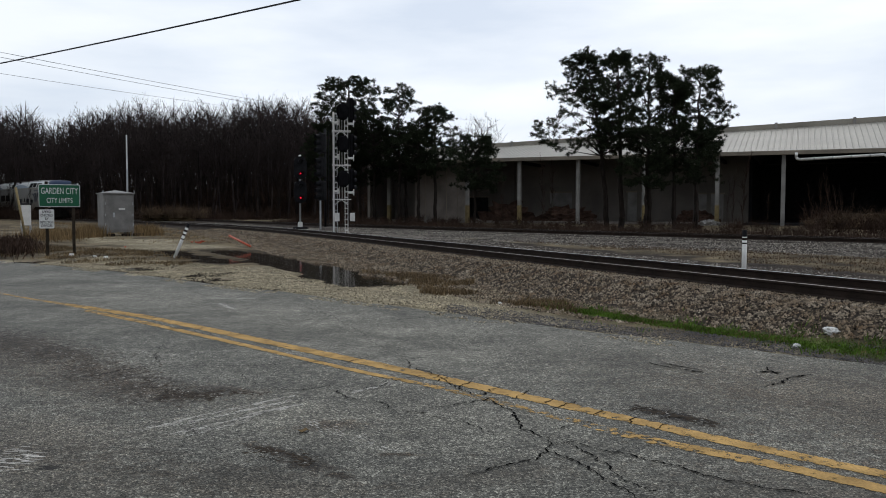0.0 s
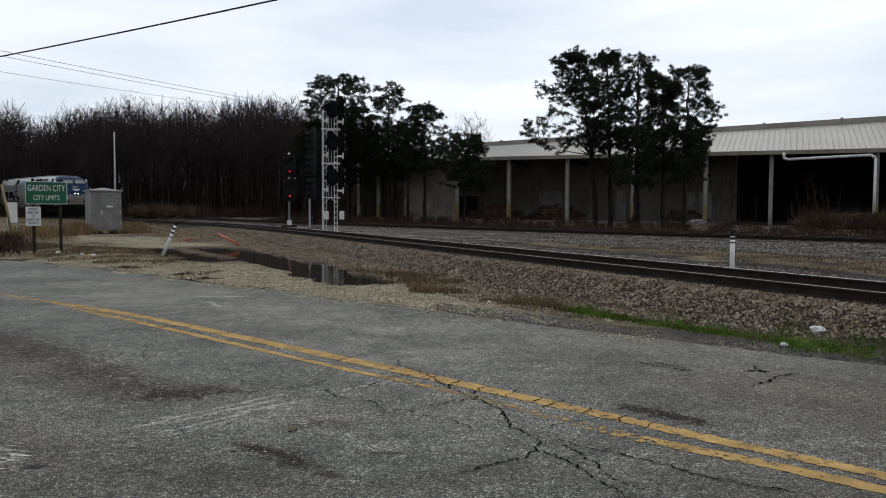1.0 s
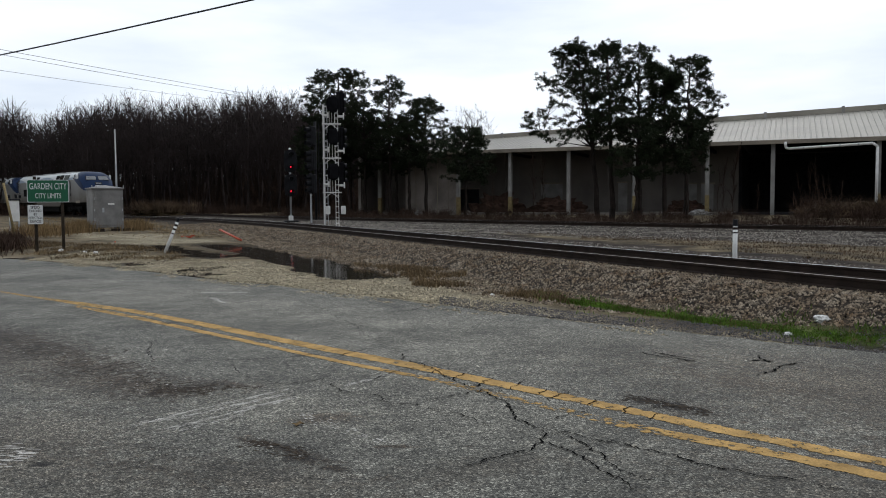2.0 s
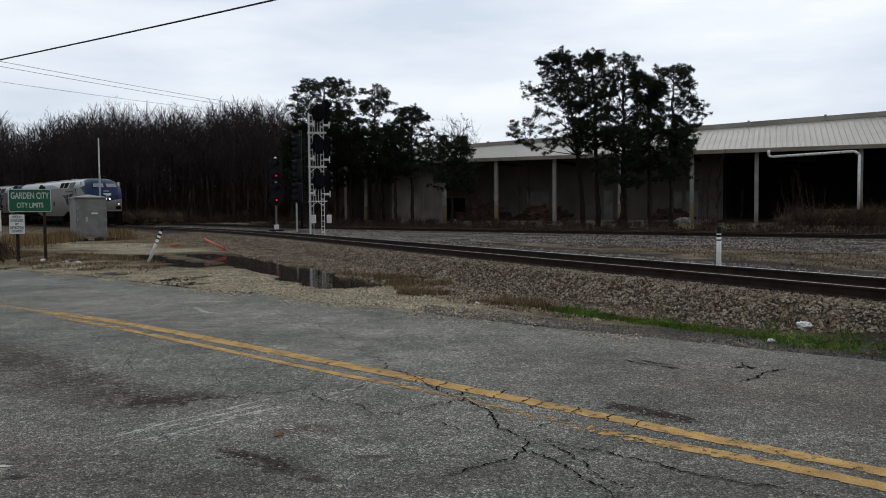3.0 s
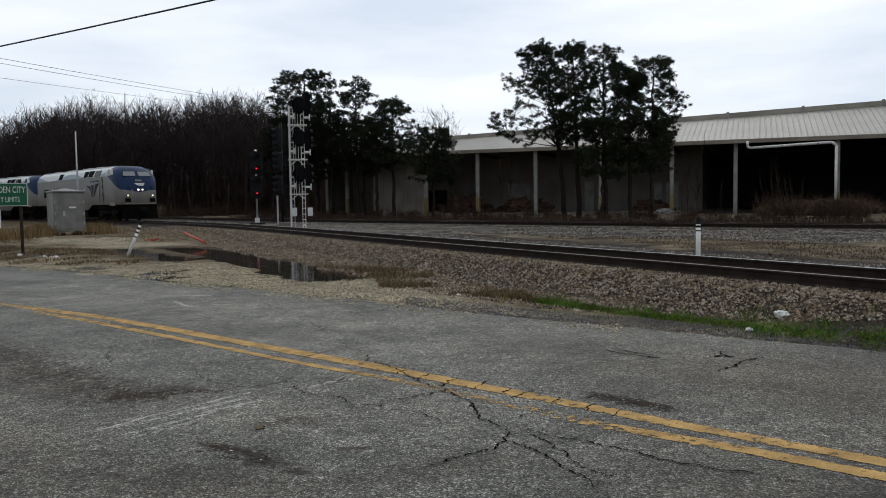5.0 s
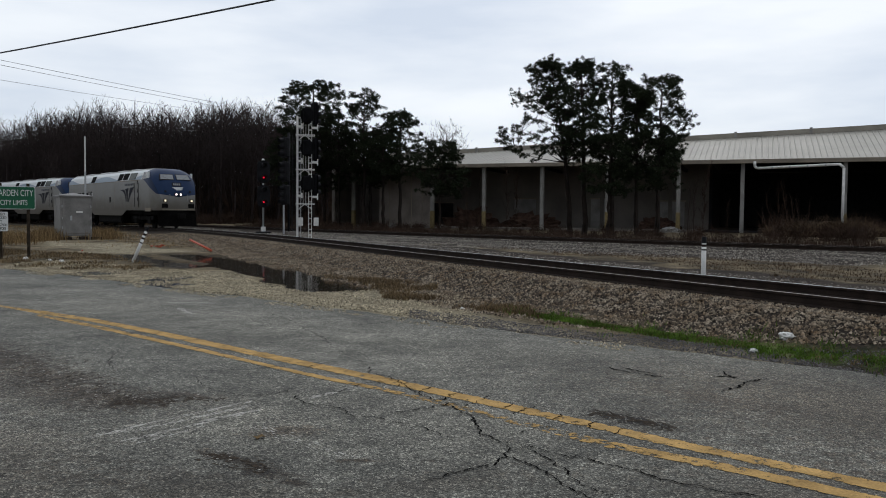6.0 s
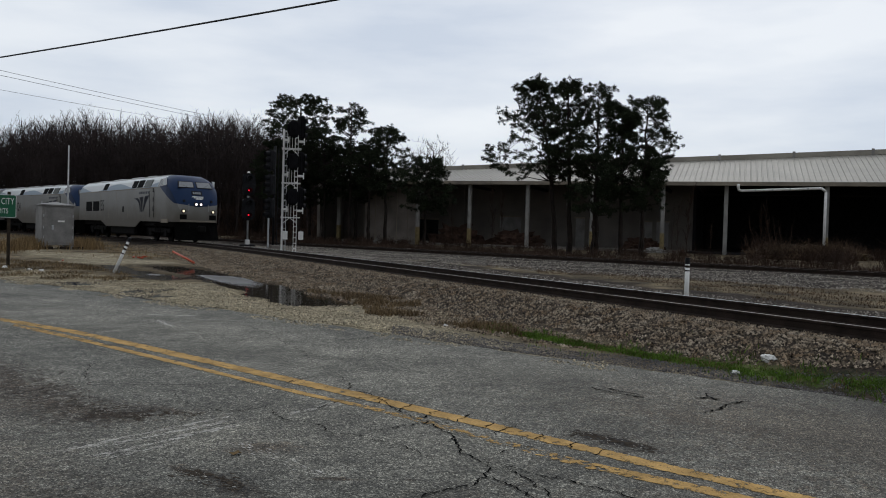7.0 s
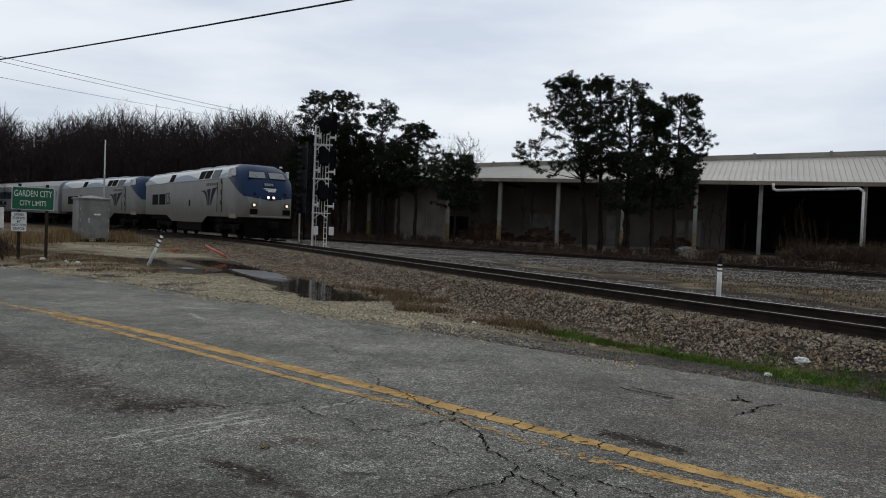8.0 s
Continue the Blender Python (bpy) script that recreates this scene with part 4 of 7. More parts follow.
SAPLINGS = [sapling(wrng, h) for h in (9.0, 10.5, 12.0, 11.0)]
sapling_places = []
for k in range(1500):
    deg = wrng.uniform(-38, -4)
    dist = (wrng.uniform(91, 110) if k < 420 else wrng.uniform(106, 150)) + max(0, -deg - 20) * 1.2
    x, y = bear_place(deg, dist)
    sapling_places.append((x, y, 0.35, wood_top(deg, dist) * (wrng.uniform(0.30, 0.62) if k < 420 else wrng.uniform(0.55, 0.88)) / 11.5))
strew("young_woods", SAPLINGS, sapling_places, M_youngbark, "slender leafless young trees along the wood's edge", "woods", seed=8)
strew("bare_woods", TREE_SHAPES, wood_places, M_bark, "dense leafless grey-brown winter woods behind the line", "woods")
LONE_SHAPES = [bare_tree(wrng, 13.0, wd, 0.34, 1.15) for wd in (0.24, 0.28, 0.21)]
# a few bare crowns that stand behind the pines and the shed
for deg, dist, sc in ((1.6, 92, 0.90), (2.6, 94, 0.93), (3.1, 99, 0.72), (0.2, 96, 0.70), (4.3, 110, 0.70), (5.0, 112, 0.66), (5.7, 114, 0.66), (6.5, 112, 0.64), (7.6, 114, 0.64)):
    v, f = LONE_SHAPES[abs(int(deg * 7)) % 3]
    t = triangles("bare_tree", v * sc * 14, f, M_bark)
    x, y = bear_place(deg, dist)
    t.matrix_basis = pose(x, y, 0.4, 0, 0, deg * 40)
    tagged(t, "leafless broadleaf tree behind the warehouse", "tree", group="bare trees")


for deg, dist, sc in ((20.6, 57, 0.62), (20.0, 58, 0.5), (7.0, 61, 0.55), (7.6, 60, 0.5), (24.9, 57, 0.30), (25.3, 56, 0.38), (25.7, 57, 0.30), (26.0, 56, 0.36), (26.4, 56, 0.34), (26.7, 57, 0.26), (27.1, 55, 0.28), (22.2, 56, 0.25), (4.2, 62, 0.42), (19.6, 57, 0.4)):
    v, f = SAPLINGS[abs(int(deg * 7)) % 4]
    t = triangles("bare_tree", v * sc, f, M_brush)
    x, y = bear_place(deg, dist)
    t.matrix_basis = pose(x, y, 0.4, 0, 0, deg * 40)
    tagged(t, "thin leafless reddish sapling in front of the warehouse", "tree", group="bare saplings")


def bush_shape(rng, h, n):
    verts, faces = [], []
    for _ in range(n):
        a, lean = rng.uniform(0, 2 * math.pi), rng.uniform(0.1, 0.9)
        p = np.array([rng.normal(0, 0.25 * h), rng.normal(0, 0.25 * h), 0])
        d = np.array([math.cos(a) * lean, math.sin(a) * lean, 1.0])
        ln = h * rng.uniform(0.5, 1.0)
        q = p + d * ln * 0.5
        twig(verts, faces, p, q + d * 0.2 * ln, 0.02)
        for _ in range(4):
            e = q + (d + rng.normal(0, 0.5, 3)) * ln * 0.45
            twig(verts, faces, q, e, 0.012)
    return np.array(verts), as_triangles(faces)


BUSHES = [bush_shape(wrng, h, 30) for h in (1.0, 1.2, 1.5, 0.8)]
places = []
for _ in range(300):
    deg = wrng.uniform(-36, -6)
    d = wrng.uniform(86, 100) + max(0, -deg - 20) * 1.2
    x, y = bear_place(deg, d)
    places.append((x, y, 0.35, wrng.uniform(0.4, 1.3)))
for _ in range(330):
    s = wrng.uniform(22, 95)
    p = on_siding(s, -wrng.uniform(3.2, 13))
    places.append((p.x, p.y, 0.42, wrng.uniform(0.25, 0.7)))
for _ in range(380):
    deg = wrng.uniform(-37, -5)
    d = wrng.uniform(97, 150) + max(0, -deg - 20) * 1.2
    x, y = bear_place(deg, d)
    places.append((x, y, 0.35, wrng.uniform(1.5, 4.0)))
for _ in range(260):
    deg = wrng.uniform(-37, -4)
    x, y = bear_place(deg, wrng.uniform(112, 165) + max(0, -deg - 20) * 1.2)
    places.append((x, y, 0.35, wrng.uniform(3.0, 5.5)))
for _ in range(14):
    x, y = bear_place(wrng.normal(26.0, 0.9), wrng.uniform(54, 58))
    places.append((x, y, 0.45, wrng.uniform(0.5, 1.25)))
for _ in range(70):
    x, y = bear_place(wrng.normal(28.6, 1.3), wrng.uniform(50, 55))
    places.append((x, y, 0.5, wrng.uniform(0.35, 0.8)))
for _ in range(60):
    u, v = wrng.uniform(44, 66), wrng.uniform(-6, -2)
    p = shed(u, v, 0)
    places.append((p.x, p.y, 0.45, wrng.uniform(0.7, 1.6)))
strew("brush", BUSHES, places, M_brush, "tangled brown winter brush along the tree line", "brush", seed=5)


def needle_tuft(rng, n=40):
    """A round puff of fine needles at a twig's end, about two fifths of a metre across."""
    d = rng.normal(0, 1, (n, 3)) * (1, 1, 0.85) + (0, 0, 0.2)
    d /= np.linalg.norm(d, axis=1)[:, None]
    o = np.cross(d, rng.normal(0, 1, (n, 3)))
    o /= np.linalg.norm(o, axis=1)[:, None]
    b = d * rng.uniform(0.0, 0.10, (n, 1))
    tip = b + d * rng.uniform(0.11, 0.17, (n, 1))
    v = np.stack([b - o * 0.021, b + o * 0.021, tip], 1).reshape(-1, 3)
    return v, 3 * np.arange(n)[:, None] + (0, 1, 2)


nrng = np.random.default_rng(31)
TUFTS = [needle_tuft(nrng) for _ in range(6)]


def pine(deg, dist, height, radius, bare, seed, lean=0.0, label="tall loblolly pine with a dark green open crown", shape=(0.95, 1.05, 0.95, 0.68, 0.35), bias=0.0, full=1.0):
    """A pine: bare trunk, crooked limbs and puffs of needles in an uneven crown. bare: the part of the height without limbs."""
    rng = np.random.default_rng(seed)
    x, y = bear_place(deg, dist)
    tree = empty("pine_tree", pose(x, y, spot(x, y) - 0.05))
    tagged(tree, label, "tree", group="pines by the siding")
    verts, faces = [], []
    segs = 14
    f = np.arange(segs + 1) / segs
    axis = np.stack([lean * height * f ** 1.4 + rng.normal(0, 0.03, segs + 1), rng.normal(0, 0.03, segs + 1), height * 0.96 * f], 1)
    axis[0, :2] = 0
    girth = height * 0.020 * (1 - 0.84 * f)
    for k in range(segs):
        limb(verts, faces, axis[k], axis[k + 1], girth[k], girth[k + 1])
        limb(verts, faces, axis[k], axis[k + 1], girth[k] * 0.95, girth[k + 1] * 0.95)

    def on_axis(g):
        t = bare + (1 - bare) * np.clip(g, 0, 1)
        return np.array([np.interp(t, f, axis[:, k]) for k in range(3)])

    def crown_reach(g, a):
        swell = 1 + 0.42 * noise.noise((math.cos(a) * 1.1, math.sin(a) * 1.1, g * 3.2 + seed)) + 0.25 * noise.noise((math.cos(a) * 2.6, math.sin(a) * 2.6, g * 7 + seed))
        return radius * float(np.interp(g, [0, 0.25, 0.6, 0.85, 1.0], shape)) * swell * (1 + bias * math.cos(a))

    # main limbs leave the trunk and rise outwards; their joints carry the side branches
    joints = [on_axis(0.97)]
    for k in range(int(15 + 2.2 * height * (1 - bare))):
        g, a = rng.uniform(0.0, 0.93), rng.uniform(0, 6.283)
        ln = crown_reach(g, a) * rng.uniform(0.6, 0.95)
        p = on_axis(g - 0.10 * ln)
        e = on_axis(g) + np.array([math.cos(a) * ln, math.sin(a) * ln, 0.10 * ln])
        sag = rng.normal(0, 0.08, 3) * ln
        for q in range(4):
            t0, t1 = q / 4, (q + 1) / 4
            b0, b1 = (p + (e - p) * t + sag * 4 * t * (1 - t) for t in (t0, t1))
            limb(verts, faces, b0, b1, 0.05 - 0.011 * q, 0.039 - 0.011 * q)
            if q:
                joints.append(b1)
    joints = np.array(joints)
    # puffs of needles, thickest towards the outside of the crown
    tv, tf, tk = [], [], 0
    for k in range(int(full * 21 * radius * height * (1 - bare))):
        g, a = rng.uniform(0, 1.0), rng.uniform(0, 6.283)
        ln = crown_reach(g, a) * math.sqrt(rng.uniform(0.06, 1.0))
        c = on_axis(g) + np.array([math.cos(a) * ln, math.sin(a) * ln, 0.06 * ln])
        if noise.noise((c[0] * 0.75, c[1] * 0.75, c[2] * 1.5 + seed)) < -0.16:
            continue
        gap = np.linalg.norm(joints - c, axis=1)
        limb(verts, faces, joints[gap.argmin()], c, 0.017, 0.009)
        for _ in range(rng.integers(4, 8)):
            at = c + rng.normal(0, 1, 3) * (0.19, 0.19, 0.11)
            v, faces_of = TUFTS[rng.integers(6)]
            turn, size = rng.uniform(0, 6.283), rng.uniform(0.85, 1.2)
            cs, sn = math.cos(turn) * size, math.sin(turn) * size
            tv.append(np.stack([v[:, 0] * cs - v[:, 1] * sn + at[0], v[:, 0] * sn + v[:, 1] * cs + at[1], v[:, 2] * size * 0.9 + at[2]], 1))
            tf.append(faces_of + tk)
            tk += len(v)
    triangles("trunk", verts, as_triangles(faces), M_pinebark, tree)
    crown = triangles("crown", np.concatenate(tv), np.concatenate(tf), M_needles, tree)
    tagged(crown, "dark green needle crown")
    return tree


# clump before the shed
pine(11.5, 55, 12.3, 2.5, 0.42, 101, -0.12, "tall leaning pine with long lower limbs", (1.2, 1.15, 0.80, 0.48, 0.32), -0.50)
pine(12.5, 54, 12.1, 1.75, 0.46, 102, -0.03, "tall pine with a narrow open crown")
pine(14.4, 55, 11.9, 1.95, 0.42, 103, -0.01, shape=(0.8, 0.9, 1.0, 0.85, 0.5))
pine(16.1, 54, 10.3, 1.4, 0.38, 104, -0.01, "slender pine in the middle of the clump")
pine(17.5, 55, 10.85, 2.0, 0.44, 105, 0.02, shape=(0.6, 0.9, 1.05, 1.0, 0.6))
pine(14.2, 52, 6.7, 1.8, 0.42, 107, 0.0, "low young pine under the tall ones")
pine(17.6, 53, 6.6, 1.5, 0.48, 108, 0.0, "low young pine under the tall ones")
# clump beyond the signals
pine(-7.0, 68, 12.85, 2.5, 0.60, 111, 0.0, "tall pine with a rounded dark crown beyond the signals", (0.7, 0.95, 1.1, 1.0, 0.6), full=1.35)
pine(-8.6, 70, 8.9, 2.2, 0.45, 112, 0.0, "lower pine with drooping boughs beside the woods")
pine(-3.4, 69, 12.4, 1.75, 0.42, 113, 0.0, "tall pine with a narrow open crown", (0.9, 0.9, 1.0, 0.8, 0.5))
pine(-5.2, 71, 10.4, 1.9, 0.50, 116)
pine(-0.8, 68, 10.4, 2.1, 0.46, 114)
pine(-2.0, 67, 9.4, 1.7, 0.45, 117, 0.0, "pine with a low drooping dark green crown")
pine(-2.9, 72, 9.0, 2.0, 0.44, 118)
pine(-6.2, 73, 8.4, 2.2, 0.42, 119, 0.0, "lower pine among the clump beyond the signals")
pine(-7.8, 73, 7.6, 2.1, 0.42, 120, 0.0, "lower pine among the clump beyond the signals")
pine(2.1, 60, 7.1, 2.3, 0.40, 115, 0.0, "short bushy pine with low green limbs", (0.95, 1.0, 0.95, 0.75, 0.5), full=1.15)

# ---- signals ----
M_redlamp = glowing("red_signal_light", (1.0, 0.015, 0.05), 1.0)
M_soot = material("soot_black_enamel", (0.007, 0.007, 0.008), 0.85, vary=0.3, size=4, spec=0.06)
M_backboard = material("sooty_black_enamel", (0.014, 0.014, 0.016), 0.8, vary=0.3, size=4)
M_lens = material("unlit_signal_lens", (0.02, 0.02, 0.025), 0.2, vary=0.2, bump=0)


def signal_head(parent, m, lit=None, lamps=2, size=1.0, skin=None, half=(0.40, 0.70)):
    """An oval backboard with hooded lamps. It faces local -y; m places its centre."""
    bm = bmesh.new()
    w, h = half[0] * size, half[1] * size
    ring = []
    for k in range(24):
        a = 2 * math.pi * k / 24
        ring.append((w * math.cos(a), (h - w) * (1 if math.sin(a) > 0 else -1) * (1 if abs(math.sin(a)) > 1e-6 else 0) + w * math.sin(a)))
    for y in (-0.012, 0.012):
        f = bm.faces.new([bm.verts.new((a, y, b)) for a, b in (ring if y < 0 else ring[::-1])])
    bmesh.ops.bridge_loops(bm, edges=bm.edges)
    bmesh.ops.transform(bm, matrix=m, verts=bm.verts)
    head = part("signal_head", bm, skin or M_backboard, parent, "black oval signal backboard")
    bm = bmesh.new()
    box(bm, -0.32 * size, 0.32 * size, 0.015, 0.30 * size, 0.08 * size - h, h - 0.08 * size, 0.05, m)
    part("lamp_case", bm, skin or M_black, head)
    for k in range(lamps):
        z = (0.36 - 0.72 * k / max(1, lamps - 1)) * size if lamps > 1 else 0
        z = (0.40, -0.36)[k] * size if lamps == 2 else (0.42 - 0.42 * k) * size
        bm = bmesh.new()
        n = 14
        for i in range(n - 3):
            a0, a1 = (math.pi * (-0.28 + 1.56 * i / (n - 3)), math.pi * (-0.28 + 1.56 * (i + 1) / (n - 3)))
            r = 0.15 * size
            q = [(r * math.cos(a0), -0.02, z + r * math.sin(a0)), (r * math.cos(a1), -0.02, z + r * math.sin(a1)), (r * math.cos(a1), -0.34 * size, z + r * math.sin(a1)), (r * math.cos(a0), -0.34 * size, z + r * math.sin(a0))]
            sheet(bm, q)
        bmesh.ops.remove_doubles(bm, verts=bm.verts, dist=1e-4)
        bmesh.ops.transform(bm, matrix=m, verts=bm.verts)
        part("hood", bm, M_black, head)
        bm = bmesh.new()
        tube(bm, m @ Vector((0, -0.05, z)), m @ Vector((0, -0.02, z)), 0.052 * size, n=14)
        part("lens", bm, M_redlamp if lit == k else M_lens, head, "glowing red signal lens" if lit == k else "unlit signal lens")
    return head


def face_camera_yaw(x, y, extra=0.0):
    return math.degrees(math.atan2(x, y)) * -1 + extra


def build_red_signal():
    x, y = bear_place(-10.45, 52.4)
    z = spot(x, y)
    sig = empty("signal_mast", pose(x, y, z, 0, 0, face_camera_yaw(x, y, 12)))
    tagged(sig, "low railway signal mast showing two red lights", "railway signal", group="railway signals")
    bm = bmesh.new()
    tube(bm, (0, 0.1, 0.1), (0, 0.1, 4.75), 0.065, n=12)
    part("pole", bm, M_steel, sig, "galvanised steel pole", True)
    bm = bmesh.new()
    box(bm, -0.42, 0.42, -0.3, 0.5, -0.1, 0.14, 0.03)
    part("footing", bm, M_dark, sig)
    bm = bmesh.new()
    box(bm, -0.13, 0.13, -0.04, 0.24, 0.14, 0.45, 0.02)
    part("base_case", bm, M_paintwhite, sig, "white base casting")
    bm = bmesh.new()
    tube(bm, (0, 0.1, 4.75), (0, 0.1, 4.85), 0.11, 0.05, n=12)
    part("cap", bm, M_paintwhite, sig)
    for zc in (4.0, 2.42):
        signal_head(sig, pose(0, -0.05, zc - 0.0), lit=1, size=1.05)
    return sig


build_red_signal()


def build_triple_mast():
    x, y = bear_place(-8.95, 48.5)
    z = spot(x, y)
    sig = empty("signal_mast", pose(x, y, z, 0, 0, face_camera_yaw(x, y, -62)))
    tagged(sig, "dark railway signal mast with three hooded heads", "railway signal", group="railway signals")
    bm = bmesh.new()
    tube(bm, (0, 0.25, 0.1), (0, 0.25, 6.2), 0.075, n=10)
    part("pole", bm, M_black, sig, "black steel pole", True)
    bm = bmesh.new()
    for side in (0.48, 0.82):
        tube(bm, (0.0, side, 0.1), (0.0, side, 6.1), 0.022, n=6)
    for k in range(19):
        tube(bm, (0, 0.48, 0.3 + 0.31 * k), (0, 0.82, 0.3 + 0.31 * k), 0.014, n=5)
    part("ladder", bm, M_black, sig, "narrow black access ladder")
    bm = bmesh.new()
    box(bm, -0.35, 0.35, 0.0, 0.7, -0.1, 0.25, 0.03)
    part("footing", bm, M_concrete, sig)
    bm = bmesh.new()
    tube(bm, (0.12, -0.15, 0.1), (0.12, -0.15, 1.85), 0.055, n=10)
    part("conduit", bm, M_steel, sig)
    for zc in (5.3, 3.85, 2.45):
        signal_head(sig, pose(0, -0.1, zc), lamps=3, size=0.95)
    return sig


build_triple_mast()


def build_signal_tower():
    x, y = bear_place(-7.62, 43.6)
    z = spot(x, y)
    tower = empty("signal_tower", pose(x, y, z, 0, 0, face_camera_yaw(x, y)) @ Matrix.Diagonal((0.78, 0.85, 1.0, 1.0)))
    tagged(tower, "white lattice signal tower with ladders and black signal heads", "railway signal", group="railway signals")
    top = 6.64
    bm = bmesh.new()
    box(bm, -0.53, -0.41, -0.07, 0.07, -0.1, top, 0.02)
    part("leg", bm, M_paintwhite, tower, "square white painted leg")
    bm = bmesh.new()
    for yy in (-0.35, 0.35):
        for xx in (0.32, 0.52):
            box(bm, xx - 0.02, xx + 0.02, yy - 0.02, yy + 0.02, -0.1, top - 0.3)
    for k in range(21):
        z0 = 0.2 + 0.3 * k
        for yy in (-0.35, 0.35):
            tube(bm, (0.32, yy, z0), (0.52, yy, z0), 0.018, n=5)
    part("leg", bm, M_paintwhite, tower, "white ladder-like steel leg")
    bm = bmesh.new()
    for xx in (-0.40, -0.22):
        tube(bm, (xx, -0.16, 0.1), (xx, -0.16, top - 0.1), 0.025, n=6)
    for k in range(21):
        tube(bm, (-0.40, -0.16, 0.35 + 0.31 * k), (-0.22, -0.16, 0.35 + 0.31 * k), 0.016, n=5)
    part("ladder", bm, M_steel, tower, "steel access ladder")
    for z0 in (1.84, 3.7, 5.55):
        bm = bmesh.new()
        box(bm, -0.58, 0.72, -0.41, -0.37, z0 + 0.02, z0 + 0.07)
        box(bm, -0.58, 0.72, 0.37, 0.41, z0 + 0.02, z0 + 0.07)
        for k in range(9):
            box(bm, -0.55 + 0.155 * k, -0.50 + 0.155 * k, -0.36, 0.36, z0 + 0.03, z0 + 0.07)
        tube(bm, (-0.4, -0.39, z0 - 0.25), (0.05, -0.39, z0 + 0.03), 0.02, n=6)
        tube(bm, (0.5, -0.39, z0 - 0.25), (0.05, -0.39, z0 + 0.03), 0.02, n=6)
        part("platform", bm, M_paintwhite, tower, "white grated service platform")
        bm = bmesh.new()
        box(bm, -0.5, -0.12, -0.5, -0.3, z0 + 0.42, z0 + 0.54, 0.02)
        box(bm, -0.2, -0.10, -0.52, -0.28, z0 + 0.34, z0 + 0.64, 0.02)
        part("bracket", bm, M_paintwhite, tower, "white mounting bracket")
        bm = bmesh.new()
        box(bm, 0.5, 0.96, -0.5, -0.34, z0 + 0.36, z0 + 0.48, 0.02)
        box(bm, 0.88, 0.96, -0.52, -0.32, z0 + 0.26, z0 + 0.60, 0.02)
        part("bracket", bm, M_paintwhite, tower, "white mounting bracket")
        bm = bmesh.new()
        for xx in (-0.06, 0.12, 0.3):
            tube(bm, (xx, -0.3, z0 + 0.08), (xx, -0.3, z0 + 0.95), 0.018, n=5)
        tube(bm, (-0.4, -0.3, z0 + 0.95), (0.5, -0.3, z0 + 0.95), 0.018, n=5)
        part("guard_rail", bm, M_paintwhite, tower)
    for zc, front in ((6.72, 6.60), (4.78, 4.88), (2.88, 2.98)):
        signal_head(tower, pose(0.19, -0.62, front, 0, 0, 188), lamps=2, size=0.86, skin=M_soot, half=(0.52, 0.54))
        signal_head(tower, pose(0.80, 0.0, zc + 0.05, 0, 0, 118), lamps=3, size=0.95, skin=M_soot)
    for xx in (-0.25, 0.82):
        bm = bmesh.new()
        box(bm, xx - 0.16, xx + 0.18, -0.5, -0.28, 0.70, 1.15, 0.02)
        part("junction_box", bm, M_paintwhite, tower, "small white junction box")
    bm = bmesh.new()
    box(bm, -0.8, 0.8, -0.6, 0.6, -0.25, 0.04, 0.03)
    part("footing", bm, M_concrete, tower)
    return tower


build_signal_tower()

# ---- lettering ----
def lettering(name, text, size, mat, parent, m, label="", width=None, bold=0.0):
    """Flat raised letters of the built-in font, centred; width: squeeze to this many metres."""
    cu = bpy.data.curves.new(name, "FONT")
    cu.body, cu.size, cu.extrude, cu.offset = text, size, 0.002, bold
    cu.align_x, cu.align_y = "CENTER", "CENTER"
    ob = bpy.data.objects.new(name, cu)
    scene.collection.objects.link(ob)
    bpy.context.view_layer.update()
    me = bpy.data.meshes.new_from_object(ob.evaluated_get(bpy.context.evaluated_depsgraph_get()))
    bpy.data.objects.remove(ob)
    if width:
        xs = [v.co.x for v in me.vertices]
        k = width / (max(xs) - min(xs))
        for v in me.vertices:
            v.co.x *= k
    me.transform(m)
    me.materials.clear()
    me.materials.append(mat)
    out = new(name, me)
    out.parent = parent
    return tagged(out, label)


def rounded_plate(bm, w, h, r, y0, y1):
    pts = []
    for cx, cz, a0 in ((w / 2 - r, h / 2 - r, 0), (-w / 2 + r, h / 2 - r, 90), (-w / 2 + r, -h / 2 + r, 180), (w / 2 - r, -h / 2 + r, 270)):
        for k in range(5):
            a = radians(a0 + 22.5 * k)
            pts.append((cx + r * math.cos(a), cz + r * math.sin(a)))
    front = [bm.verts.new((x, y0, z)) for x, z in pts]
    rear = [bm.verts.new((x, y1, z)) for x, z in pts]
    bm.faces.new(front)
    bm.faces.new(rear[::-1])
    n = len(pts)
    for k in range(n):
        bm.faces.new((front[k], rear[k], rear[(k + 1) % n], front[(k + 1) % n]))
    bmesh.ops.recalc_face_normals(bm, faces=bm.faces)
    return bm


